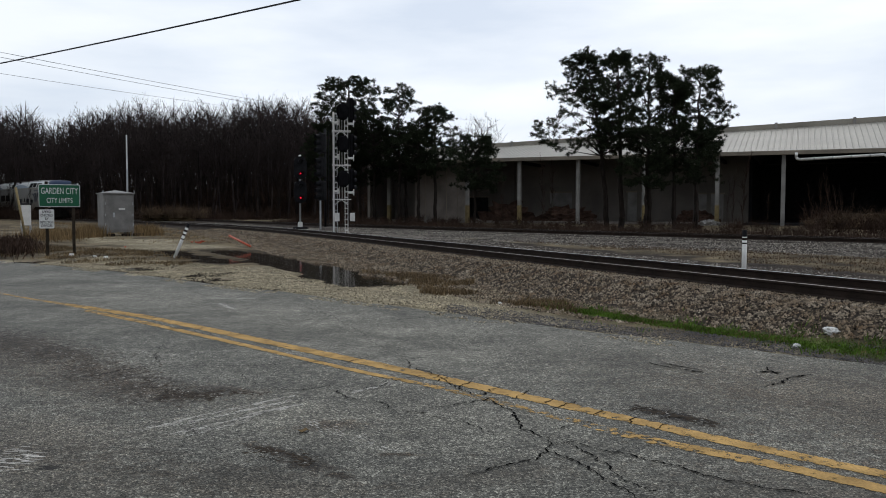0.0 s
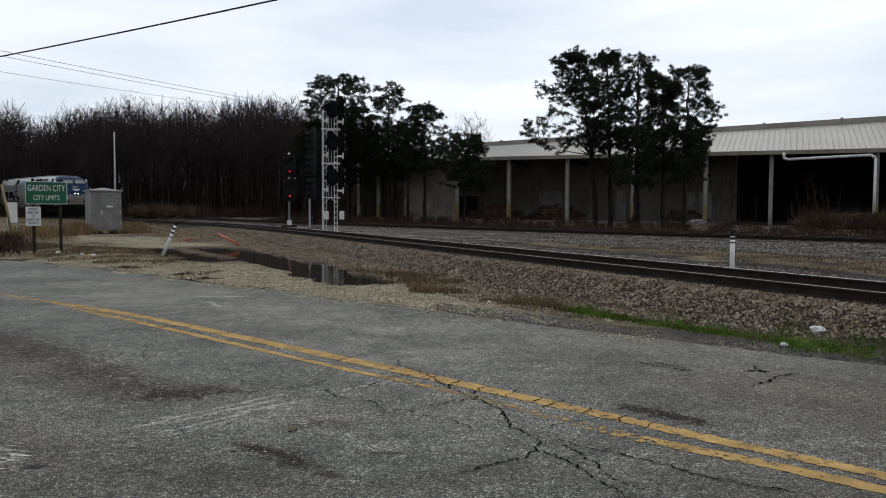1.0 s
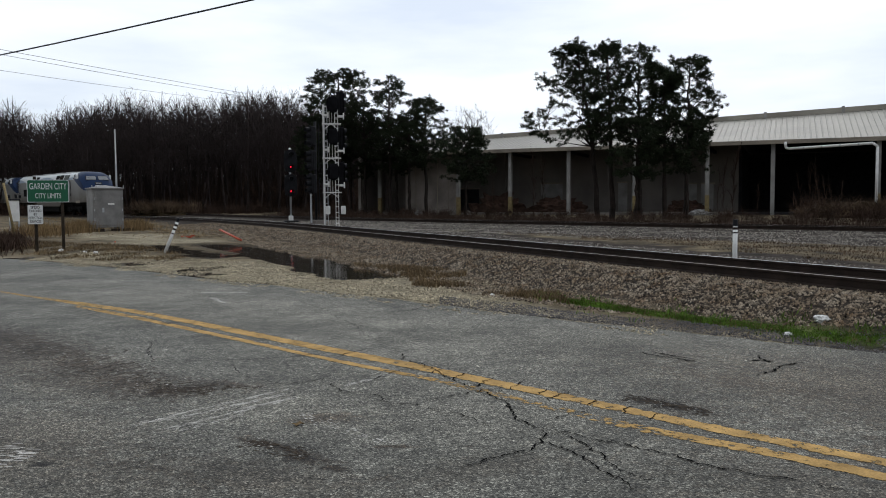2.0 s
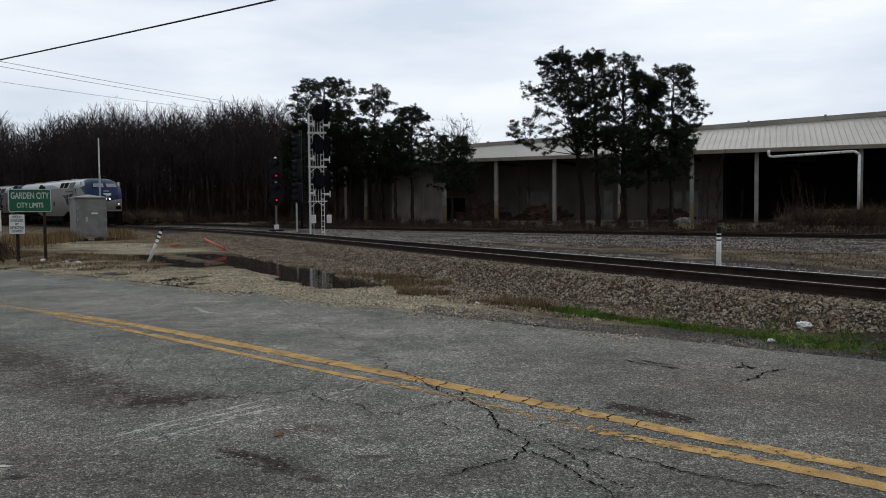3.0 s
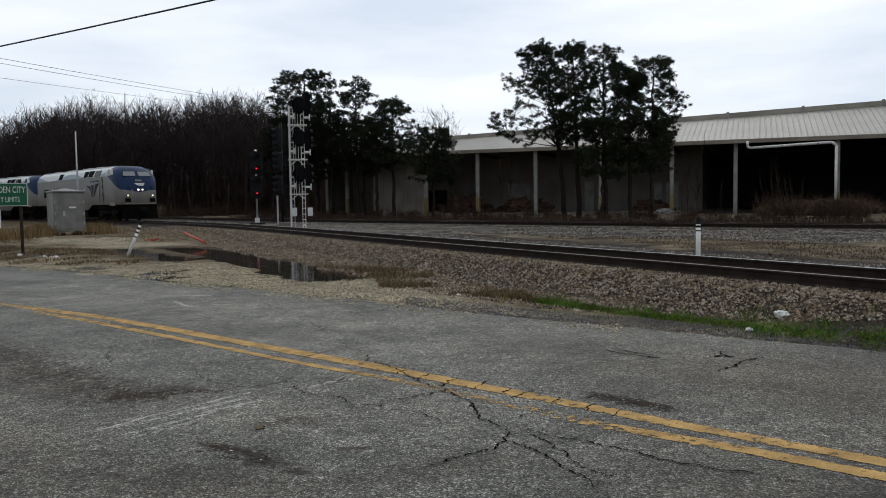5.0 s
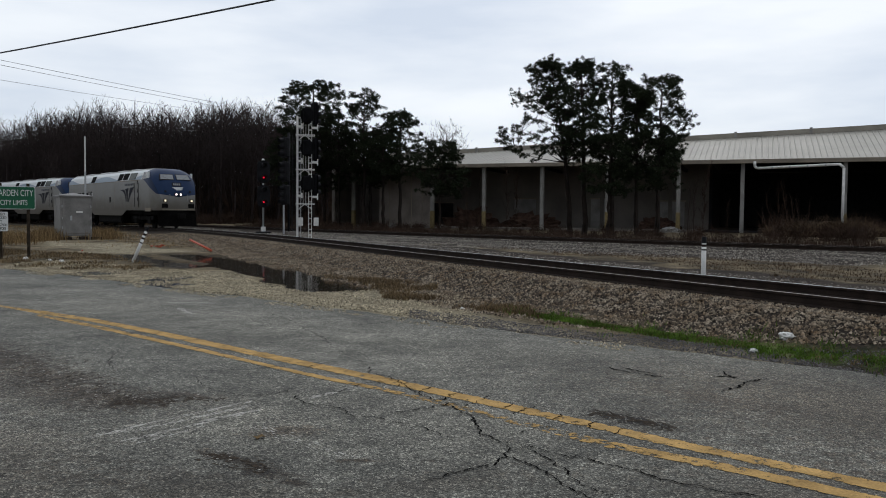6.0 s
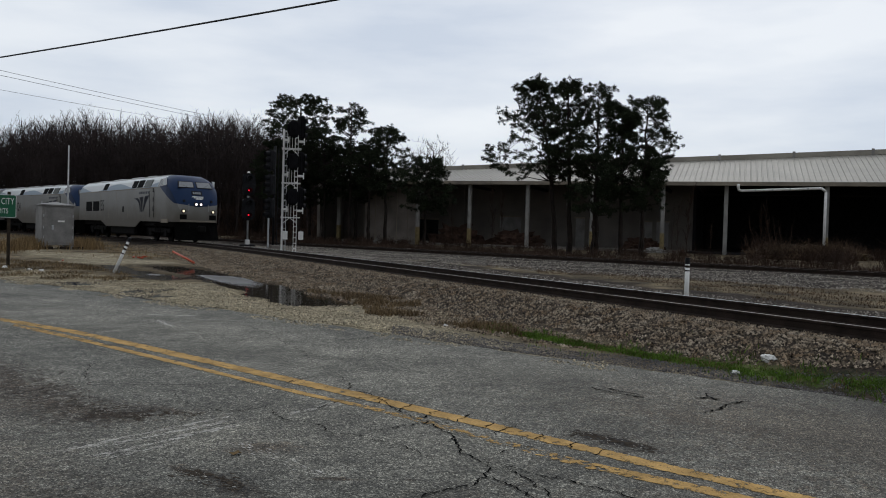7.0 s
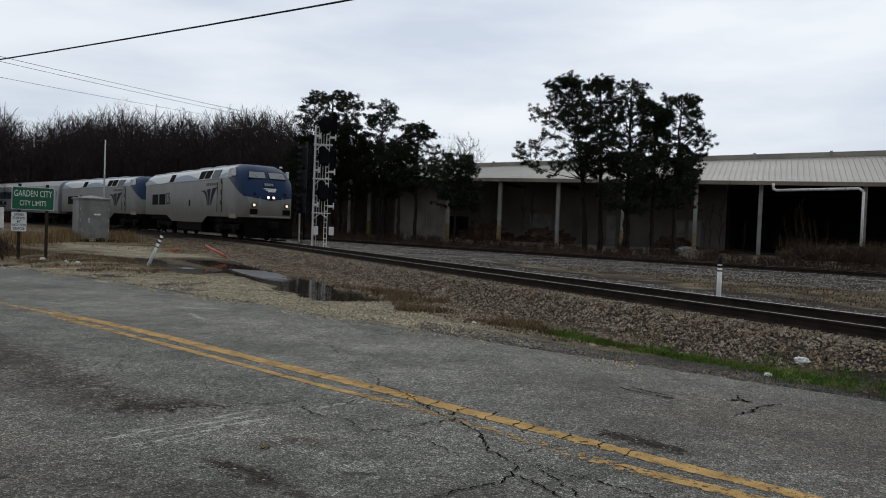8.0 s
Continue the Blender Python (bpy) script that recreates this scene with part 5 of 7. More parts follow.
def build_city_sign():
    x, y = bear_place(-26.15, 29.9)
    yaw = face_camera_yaw(x, y)
    g = spot(x, y)
    sign = empty("road_sign", pose(x, y, 0, 0, 0, yaw))
    tagged(sign, "green city limits road sign on two dark posts", "road sign", group="road signs")
    zc = 2.05
    for xx in (-0.40, 0.42):
        bm = bmesh.new()
        box(bm, xx - 0.05, xx + 0.05, 0.02, 0.12, g - 0.3, zc + 0.48, 0.008)
        part("post", bm, M_woodpost, sign, "dark creosoted timber post")
    bm = bmesh.new()
    rounded_plate(bm, 1.27, 0.76, 0.05, -0.012, 0.0)
    bmesh.ops.translate(bm, verts=bm.verts, vec=(0, 0, zc))
    part("border", bm, M_signwhite, sign, "white rounded border")
    bm = bmesh.new()
    rounded_plate(bm, 1.235, 0.725, 0.045, -0.017, -0.013)
    bmesh.ops.translate(bm, verts=bm.verts, vec=(0, 0, zc))
    panel = part("panel", bm, M_signgreen, sign, "green reflective sign panel")
    lettering("lettering", "GARDEN CITY", 0.30, M_signwhite, panel, pose(0, -0.021, zc + 0.15, 90), "white capital letters", 1.13)
    lettering("lettering", "CITY LIMITS", 0.24, M_signwhite, panel, pose(0, -0.021, zc - 0.17, 90), "white capital letters", 0.79)
    return sign


def build_speed_sign():
    x, y = bear_place(-26.93, 29.84)
    yaw = face_camera_yaw(x, y)
    sign = empty("speed_sign", pose(x, y, 0, 0, 0, yaw))
    tagged(sign, "small white speed notice fixed below the city sign", "road sign", group="road signs")
    zc = 1.26
    bm = bmesh.new()
    rounded_plate(bm, 0.455, 0.64, 0.035, -0.03, -0.02)
    bmesh.ops.translate(bm, verts=bm.verts, vec=(0, 0, zc))
    panel = part("panel", bm, M_signwhite, sign, "white sign panel")
    for k, (word, w) in enumerate((("SPEED", 0.28), ("CHECKED", 0.36), ("BY", 0.11), ("DETECTION", 0.40), ("DEVICES", 0.33))):
        lettering("lettering", word, 0.115, M_letter_black, panel, pose(0, -0.034, zc + 0.235 - 0.117 * k, 90), "black capital letters", w, 0.002)
    for z in (zc + 0.295, zc - 0.295):
        bm = bmesh.new()
        tube(bm, (0, -0.035, z), (0, 0.10, z), 0.012, n=8)
        part("bolt", bm, M_steel, sign)
    return sign


build_city_sign()
build_speed_sign()


def build_cabinet():
    x, y = bear_place(-22.75, 45.6)
    g = spot(x, y)
    box_yaw = face_camera_yaw(x, y, 14)
    cab = empty("signal_cabinet", pose(x, y, g, 0, 0, box_yaw))
    tagged(cab, "dull aluminium railway equipment cabinet with a pitched lid", "equipment cabinet")
    w, d, h = 0.76, 0.66, 2.2
    bm = bmesh.new()
    box(bm, -w, w, -d, d, 0.18, h, 0.02)
    part("body", bm, M_cabinet, cab)
    bm = bmesh.new()
    vs = [bm.verts.new(c) for c in ((-w - 0.06, -d - 0.06, h), (w + 0.06, -d - 0.06, h), (w + 0.06, d + 0.06, h), (-w - 0.06, d + 0.06, h), (-w - 0.06, -d - 0.06, h + 0.06), (w + 0.06, -d - 0.06, h + 0.06), (w + 0.06, d + 0.06, h + 0.06), (-w - 0.06, d + 0.06, h + 0.06))]
    apex = bm.verts.new((0, 0, h + 0.22))
    for q in ((3, 2, 1, 0), (0, 1, 5, 4), (1, 2, 6, 5), (2, 3, 7, 6), (3, 0, 4, 7)):
        bm.faces.new([vs[i] for i in q])
    for a, b in ((4, 5), (5, 6), (6, 7), (7, 4)):
        bm.faces.new((vs[a], vs[b], apex))
    part("lid", bm, M_cabinet, cab, "shallow pyramid roof")
    bm = bmesh.new()
    box(bm, -0.67, 0.67, -d - 0.025, -d, 0.3, h - 0.1, 0.01)
    door = part("door", bm, M_cabinet, cab)
    bm = bmesh.new()
    box(bm, -0.32, -0.22, -d - 0.06, -d - 0.03, 0.98, 1.22, 0.01)
    part("handle", bm, M_steel, door, "bare metal handle")
    bm = bmesh.new()
    box(bm, -0.02, 0.3, -d - 0.035, -d - 0.027, 1.38, 1.46)
    part("plate", bm, M_paintwhite, door, "faded paper notice")
    for xx in (-0.69, 0.70):
        for z in (0.6, 1.1, 1.7):
            bm = bmesh.new()
            tube(bm, (xx, -d - 0.03, z - 0.07), (xx, -d - 0.03, z + 0.07), 0.018, n=6)
            part("hinge", bm, M_steel, door)
    for xx in (-w + 0.1, w - 0.1):
        for yy in (-d + 0.1, d - 0.1):
            bm = bmesh.new()
            box(bm, xx - 0.1, xx + 0.1, yy - 0.1, yy + 0.1, -0.2, 0.18, 0.01)
            part("foot", bm, M_cabinet, cab)
    for sx in (-w - 0.02, w + 0.02):
        bm = bmesh.new()
        tube(bm, (sx, -d, h), (sx, -d, h + 0.2), 0.02, n=6)
        part("lifting_eye", bm, M_steel, cab)
    # loose timber under the cabinet
    for k, (xx, ln) in enumerate(((-0.5, 0.5), (0.35, 0.45), (0.95, 0.5))):
        bm = bmesh.new()
        box(bm, xx - ln / 2, xx + ln / 2, -d - 0.15, -d + 0.1, -0.04, 0.12, 0.015)
        t = mesh_object("timber_block", bm, M_woodpost)
        t.matrix_basis = pose(x, y, g, 0, 0, box_yaw)
        tagged(t, "dark timber block under the equipment cabinet", "timber", group="timber blocks")
    # radio mast behind
    bx, by = bear_place(-22.0, 47.2)
    mast = empty("radio_mast", pose(bx, by, spot(bx, by)))
    tagged(mast, "slim pale radio mast behind the equipment cabinet", "mast")
    bm = bmesh.new()
    tube(bm, (0, 0, -0.2), (0, 0, 3.6), 0.055, 0.05, n=10)
    part("lower_pole", bm, M_steel, mast)
    bm = bmesh.new()
    tube(bm, (0, 0, 3.6), (0, 0, 5.5), 0.04, 0.035, n=10)
    part("upper_pole", bm, M_paintwhite, mast, "pale antenna tube")


build_cabinet()


def marker_post(name, m, length, label, bands):
    """A white tube marker with a black cap and bands."""
    post = empty(name, m)
    tagged(post, label, "marker post", group="white marker posts")
    bm = bmesh.new()
    tube(bm, (0, 0, -0.25), (0, 0, length - 0.14), 0.05, n=12)
    part("tube", bm, M_paintwhite, post, "white plastic tube", True)
    bm = bmesh.new()
    tube(bm, (0, 0, length - 0.14), (0, 0, length), 0.056, 0.05, n=12)
    part("cap", bm, M_black, post, "black cap")
    for z, h in bands:
        bm = bmesh.new()
        tube(bm, (0, 0, z), (0, 0, z + h), 0.0515, n=12)
        part("band", bm, M_rust, post, "dark red band")
    return post


wx, wy = 6.37, 16.82
marker_post("marker_post", pose(wx, wy, spot(wx, wy)), 82 / 77.6, "upright white marker post with black cap between the tracks", ((0.76, 0.03), (0.84, 0.05)))
lx, ly = bear_place(-19.1, 27.0)
marker_post("marker_post", pose(lx, ly, spot(lx, ly), 6, 22, 20), 1.22, "leaning white marker post with black cap in the dirt", ((0.66, 0.035), (0.80, 0.06), (0.93, 0.07)))


def build_litter():
    rr = random.Random(9)
    for x, y, s in ((4.67, 9.5, 0.14), (-12.7, 26.6, 0.14), (-11.1, 25.6, 0.12), (0.9, 13.3, 0.06), (-1.5, 17.9, 0.06), (4.09, 9.12, 0.07), (-11.6, 25.9, 0.1)):
        bm = bmesh.new()
        bmesh.ops.create_icosphere(bm, subdivisions=3, radius=s * 0.5)
        for v in bm.verts:
            k = 1 + 0.6 * noise.noise(v.co * (5 / s) + Vector((x, y, 0))) + 0.5 * noise.noise(v.co * (13 / s) + Vector((y, x, 0)))
            v.co = Vector((v.co.x * k * 1.2, v.co.y * k, v.co.z * k * 0.7))
        ob = mesh_object("litter", bm, M_paintwhite)
        ob.matrix_basis = pose(x, y, spot(x, y) + s * 0.2, 0, 0, rr.uniform(0, 360))
        tagged(ob, "crumpled white litter lying on the verge", "litter", group="litter on the verge")


build_litter()


def build_orange():
    a, b = bear_place(-15.35, 33.4), bear_place(-14.0, 31.6)
    bm = bmesh.new()
    pa, pb = Vector((a[0], a[1], 0.50)), Vector((b[0], b[1], 0.16))
    tube(bm, pa, pb, 0.042, n=12)
    tube(bm, pa, pa + (pa - pb).normalized() * 0.04, 0.048, n=12)
    ob = mesh_object("marker_tube", bm, M_orange, True)
    tagged(ob, "fallen orange plastic marker tube leaning on the ballast", "marker tube")
    rr = random.Random(4)
    for deg, d in ((-17.6, 37), (-17.2, 37.5), (-17.9, 37.2), (-22.2, 34.5), (-17.4, 36.6)):
        x, y = bear_place(deg, d)
        bm = bmesh.new()
        s = rr.uniform(0.05, 0.11)
        box(bm, -s, s, -s * 0.5, s * 0.5, 0, s * 0.7, 0.02)
        for v in bm.verts:
            v.co += Vector([rr.uniform(-1, 1) * s * 0.25 for _ in range(3)])
        ob = mesh_object("debris", bm, M_orange)
        ob.matrix_basis = pose(x, y, spot(x, y), rr.uniform(-15, 15), 0, rr.uniform(0, 180))
        tagged(ob, "broken orange plastic scrap on the dirt", "debris", group="orange scraps")


build_orange()


def build_guy_marker():
    a, b = bear_place(-28.65, 38), bear_place(-28.1, 37.6)
    bm = bmesh.new()
    tube(bm, (b[0], b[1], 0.2), (a[0], a[1], 2.5), 0.05, n=10)
    g = mesh_object("guy_guard", bm, M_yellow, True)
    tagged(g, "slanting faded yellow guy wire guard", "guy guard")
    x, y = bear_place(-28.1, 45)
    m = empty("meter_box", pose(x, y, spot(x, y), 0, 0, face_camera_yaw(x, y, 10)))
    tagged(m, "pale equipment box with dark fittings on a stand", "equipment box")
    bm = bmesh.new()
    box(bm, -0.21, 0.21, -0.18, 0.18, 0.65, 1.70, 0.02)
    part("case", bm, M_paintwhite, m, "pale grey painted case")
    bm = bmesh.new()
    box(bm, -0.26, 0.26, -0.22, 0.22, 1.70, 1.77, 0.015)
    part("lid", bm, M_black, m)
    for xx in (-0.2, 0.2):
        bm = bmesh.new()
        box(bm, xx - 0.04, xx + 0.04, -0.04, 0.04, -0.2, 0.65)
        part("leg", bm, M_steel, m)
    for xx, z in ((-0.22, 1.9), (0.1, 1.92), (0.28, 1.88)):
        bm = bmesh.new()
        tube(bm, (xx, 0, 1.8), (xx, 0, z + 0.08), 0.06, n=8)
        part("fitting", bm, M_black, m)


build_guy_marker()

# ---- overhead lines ----
def hung(a, b, sag, n=24):
    a, b = Vector(a), Vector(b)
    return [a.lerp(b, k / n) - Vector((0, 0, 4 * sag * (k / n) * (1 - k / n))) for k in range(n + 1)]


cable = polytube(hung((13.5, 10.3, 7.9), (-68, 65.5, 8.9), 1.0), 0.026, "overhead_cable", M_cable)
tagged(cable, "thick black overhead cable sagging across the sky", "cable", group="overhead lines")
for a, b in (((-42, 30, 12.6), (-17.5, 79, 12.2)), ((-43, 31.5, 12.6), (-19, 80, 12.2)), ((-46, 42, 12.35), (-27, 97, 14.2))):
    w = polytube(hung(a, b, 0.25), 0.016, "overhead_wire", M_greywire, 4)
    tagged(w, "thin grey overhead wire", "wire", group="overhead lines")

# ---- passenger train ----
def livery():
    """Silver body, white upper band, blue nose swept down to the cab's corners."""
    m = material("train_silver_paint", (0.215, 0.211, 0.198), 0.5, metal=0.12, spec=0.25, vary=0.08, size=0.5, fine=20, bump=0.05)
    n, l = m.node_tree.nodes, m.node_tree.links
    b = n["Principled BSDF"]
    last = b.inputs["Base Color"].links[0].from_socket
    c = n.new("ShaderNodeTexCoord")
    sep = n.new("ShaderNodeSeparateXYZ")
    l.new(c.outputs["Object"], sep.inputs[0])

    def calc(op, a, b2):
        q = n.new("ShaderNodeMath")
        q.operation = op
        for i, v in enumerate((a, b2)):
            if v is None:
                continue
            if isinstance(v, (int, float)):
                q.inputs[i].default_value = v
            else:
                l.new(v, q.inputs[i])
        return q.outputs[0]

    def mixed(fac, colour, under):
        q = n.new("ShaderNodeMixRGB")
        l.new(fac, q.inputs[0])
        l.new(under, q.inputs[1])
        q.inputs[2].default_value = (*colour, 1)
        return q.outputs[0]

    back_x = calc("MULTIPLY", sep.outputs[0], -1.0)
    band = calc("MULTIPLY", calc("GREATER_THAN", sep.outputs[2], 3.42), calc("LESS_THAN", sep.outputs[2], 4.12))
    wave = calc("MULTIPLY", calc("SINE", calc("MULTIPLY", calc("ADD", back_x, 1.2), 0.62), None), 0.22)
    swell = calc("MULTIPLY", calc("MULTIPLY", band, calc("GREATER_THAN", back_x, 2.9)), calc("LESS_THAN", sep.outputs[2], calc("ADD", wave, 3.62)))
    last = mixed(band, (0.66, 0.68, 0.68), last)
    last = mixed(swell, (0.30, 0.36, 0.42), last)
    smear = n.new("ShaderNodeTexNoise")
    smear.inputs["Scale"].default_value, smear.inputs["Detail"].default_value = 1.3, 6
    l.new(c.outputs["Object"], smear.inputs["Vector"])
    reach = calc("ADD", calc("MULTIPLY", smear.outputs["Fac"], 1.1), 1.85)
    grime = calc("MINIMUM", calc("MAXIMUM", calc("MULTIPLY", calc("SUBTRACT", reach, sep.outputs[2]), 0.8), 0.0), 0.84)
    last = mixed(grime, (0.10, 0.085, 0.065), last)
    rise = calc("MULTIPLY", calc("MAXIMUM", calc("SUBTRACT", back_x, 0.35), 0.0), 0.50)
    edge = calc("ADD", calc("ADD", rise, 2.18), calc("MULTIPLY", calc("ABSOLUTE", sep.outputs[1], None), 0.14))
    limit = calc("SUBTRACT", 2.95, calc("MULTIPLY", calc("MAXIMUM", calc("SUBTRACT", sep.outputs[2], 3.3), 0.0), 0.75))
    blue = calc("MULTIPLY", calc("GREATER_THAN", sep.outputs[2], edge), calc("LESS_THAN", back_x, limit))
    last = mixed(blue, (0.002, 0.019, 0.066), last)
    l.new(last, b.inputs["Base Color"])
    return m


M_livery = livery()
M_glass = material("dark_window_glass", (0.03, 0.035, 0.04), 0.15, spec=0.25, vary=0.1, bump=0)
M_shield = material("grey_windscreen_glass", (0.22, 0.23, 0.24), 0.1, vary=0.1, bump=0)
M_sideglass = material("grey_green_glass", (0.05, 0.058, 0.048), 0.4, spec=0.12, vary=0.2, size=2, bump=0)
M_navy = material("navy_marking", (0.006, 0.01, 0.028), 0.5, vary=0.1, bump=0)
M_under = material("black_running_gear", (0.006, 0.0055, 0.005), 0.9, vary=0.4, size=3, spec=0.12)
M_vent = material("black_louvre", (0.006, 0.006, 0.006), 0.9, vary=0.2, spec=0.1)
M_stainless = material("fluted_stainless_steel", (0.40, 0.41, 0.42), 0.35, metal=0.7, vary=0.1, size=1, bump=0.05)
M_lamp = glowing("headlight", (1.0, 0.88, 0.90), 2.4)
M_amber = glowing("ditch_light", (1.0, 0.85, 0.6), 1.0)

NOSE = [(0.0, 1.16, 2.35), (0.10, 1.24, 2.62), (0.30, 1.33, 3.05), (0.55, 1.42, 3.45), (0.85, 1.49, 3.80), (1.25, 1.52, 4.05), (1.8, 1.53, 4.17), (2.6, 1.535, 4.23), (20.9, 1.535, 4.25)]


def section(w, top):
    zw, zr = min(3.42, top * 0.86), min(4.02, top * 0.965)
    return [(-w, 1.25), (-w, 2.0 * min(1, top / 3)), (-w, zw), (-w + 0.22 * min(1, top / 3.5), zr - 0.12), (-w + 0.40, zr), (-0.55 * w, top - 0.02), (0, top), (0.55 * w, top - 0.02), (w - 0.40, zr), (w - 0.22 * min(1, top / 3.5), zr - 0.12), (w, zw), (w, 2.0 * min(1, top / 3)), (w, 1.25)]


def slab(bm, s0, s1, z0, z1, side, proud=0.012, lean=0.0):
    """A panel on the body's side, from s0 to s1 metres behind the front."""
    y = 1.535 + proud
    pts = [(-s0, y, z0), (-s1, y, z0), (-s1, y - lean, z1), (-s0, y - lean, z1)]
    inner = [(a, b - 0.05, c) for a, b, c in pts]
    vs = [bm.verts.new((a, b * side, c)) for a, b, c in pts + inner]
    for q in ((0, 1, 2, 3), (7, 6, 5, 4), (0, 4, 5, 1), (1, 5, 6, 2), (2, 6, 7, 3), (3, 7, 4, 0)):
        bm.faces.new([vs[i] for i in q])
    bmesh.ops.recalc_face_normals(bm, faces=bm.faces)
    return bm


def nose_x(z):
    return float(np.interp(z, [v[2] for v in NOSE[:7]], [-v[0] for v in NOSE[:7]]))


def nose_panel(bm, y0, y1, z0, z1, proud=0.02, skew=0.0):
    """A panel lying on the sloping nose."""
    pts = []
    for y, z in ((y0, z0), (y1, z0), (y1 - skew, z1), (y0 - skew * 0.2, z1)):
        pts.append(Vector((nose_x(z) + proud, y, z)))
    rear = [p - Vector((0.05, 0, 0.02)) for p in pts]
    vs = [bm.verts.new(p) for p in pts + rear]
    for q in ((0, 1, 2, 3), (7, 6, 5, 4), (0, 4, 5, 1), (1, 5, 6, 2), (2, 6, 7, 3), (3, 7, 4, 0)):
        bm.faces.new([vs[i] for i in q])
    bmesh.ops.recalc_face_normals(bm, faces=bm.faces)
    return bm


def truck(parent, s, base=2.7):
    """A four-wheel truck centred s metres behind the front."""
    bm = bmesh.new()
    for y in (-1.05, 1.05):
        box(bm, -s - base / 2 - 0.75, -s + base / 2 + 0.75, y - 0.09, y + 0.09, 0.55, 0.85, 0.04)
        for k in (-1, 1):
            box(bm, -s + k * base / 2 - 0.28, -s + k * base / 2 + 0.28, y - 0.14, y + 0.14, 0.3, 0.75, 0.04)
            tube(bm, (-s + k * 0.45, y, 0.5), (-s + k * 0.45, y, 0.95), 0.11, n=8)
    box(bm, -s - 0.4, -s + 0.4, -1.0, 1.0, 0.6, 1.1, 0.03)
    frame_part = part("truck_frame", bm, M_under, parent, "black truck frame")
    for k in (-1, 1):
        for y in (-0.76, 0.76):
            bm = bmesh.new()
            x = -s + k * base / 2
            tube(bm, (x, y - 0.065, 0.5), (x, y + 0.065, 0.5), 0.5, n=28)
            tube(bm, (x, y - 0.075, 0.5), (x, y + 0.075, 0.5), 0.16, n=12)
            part("wheel", bm, M_under, frame_part)


def locomotive(number, label, lights):
    loco = empty("locomotive")
    tagged(loco, label, "locomotive", group="locomotives")
    bm = bmesh.new()
    ss = np.r_[np.linspace(0, 2.6, 22), 8.0, 20.9]
    ww, tt = (np.interp(ss, [v[0] for v in NOSE], [v[k] for v in NOSE]) for k in (1, 2))
    for _ in range(2):
        ww[1:21] = (ww[:20] + 2 * ww[1:21] + ww[2:22]) / 4
        tt[1:21] = (tt[:20] + 2 * tt[1:21] + tt[2:22]) / 4
    rings = [[bm.verts.new((-s, y, z)) for y, z in section(w, top)] for s, w, top in zip(ss, ww, tt)]
    n = len(rings[0])
    for r0, r1 in zip(rings, rings[1:]):
        for k in range(n):
            bm.faces.new((r0[k], r0[(k + 1) % n], r1[(k + 1) % n], r1[k]))
    bm.faces.new(rings[0][::-1])
    bm.faces.new(rings[-1])
    bmesh.ops.recalc_face_normals(bm, faces=bm.faces)
    for edge in bm.edges:
        edge.smooth = edge.calc_face_angle(0.0) < 0.5
    body = part("body", bm, M_livery, loco, "silver body with white band and blue nose", True)
    # windscreens with frames
    for sg in (-1, 1):
        bm = bmesh.new()
        nose_panel(bm, sg * 0.08, sg * 1.10, 3.36, 3.76, 0.012, sg * 0.10)
        scr = part("windscreen_frame", bm, M_black, body)
        bm = bmesh.new()
        nose_panel(bm, sg * 0.13, sg * 1.04, 3.40, 3.73, 0.022, sg * 0.09)
        part("windscreen", bm, M_shield, scr, "grey windscreen pane")
        bm = bmesh.new()
        tube(bm, (nose_x(3.42) + 0.05, sg * 0.5, 3.38), (nose_x(3.6) + 0.05, sg * 0.85, 3.62), 0.007, n=5)
        part("wiper", bm, M_black, scr)
        # mirrors
        bm = bmesh.new()
        box(bm, -1.62, -1.42, sg * 1.47, sg * 1.60, 3.50, 3.88, 0.02)
        part("mirror", bm, M_signwhite, body, "pale side mirror")
    bm = bmesh.new()
    nose_panel(bm, -0.32, 0.32, 2.93, 3.17, 0.02)
    board = part("number_board", bm, M_black, body, "dark number board with pale digits")
    for k in range(4):
        bm = bmesh.new()
        nose_panel(bm, -0.25 + 0.13 * k, -0.15 + 0.13 * k, 2.98, 3.12, 0.026)
        part("digit_bar", bm, M_shield, board)
    for sg in (-1, 1):
        bm = bmesh.new()
        for z0, z1 in ((1.95, 2.35),):
            tube(bm, (nose_x(z0) + 0.10, sg * 0.62, z0), (nose_x(z1) + 0.10, sg * 0.62, z1), 0.014, n=6)
            for z in (z0, z1):
                tube(bm, (nose_x(z) + 0.10, sg * 0.62, z), (nose_x(z) - 0.02, sg * 0.62, z), 0.014, n=6)
        part("grab_iron", bm, M_stainless, body)
    bm = bmesh.new()
    box(bm, -0.05, 0.03, -1.12, 1.12, 1.27, 1.36, 0.015)
    part("anticlimber", bm, M_fascia, body, "dull steel lip across the front")
    # emblem drawn as plain slanting bars
    for k, (a, b) in enumerate(((-0.34, 0.34), (-0.24, 0.30), (-0.12, 0.26))):
        bm = bmesh.new()
        nose_panel(bm, a, b, 2.80 - 0.07 * k, 2.845 - 0.07 * k, 0.016, -0.10)
        part("emblem_bar", bm, M_signwhite, body)
    for y in (-0.15, 0.15):
        bm = bmesh.new()
        x = nose_x(2.36)
        tube(bm, (x - 0.1, y, 2.36), (x + 0.07, y, 2.35), 0.13, n=16)
        case = part("headlight_case", bm, M_black, body)
        bm = bmesh.new()
        tube(bm, (x + 0.07, y, 2.35), (x + 0.085, y, 2.35), 0.068, n=16)
        part("headlight", bm, M_lamp if lights else M_glass, case, "bright white headlight" if lights else "unlit headlight")
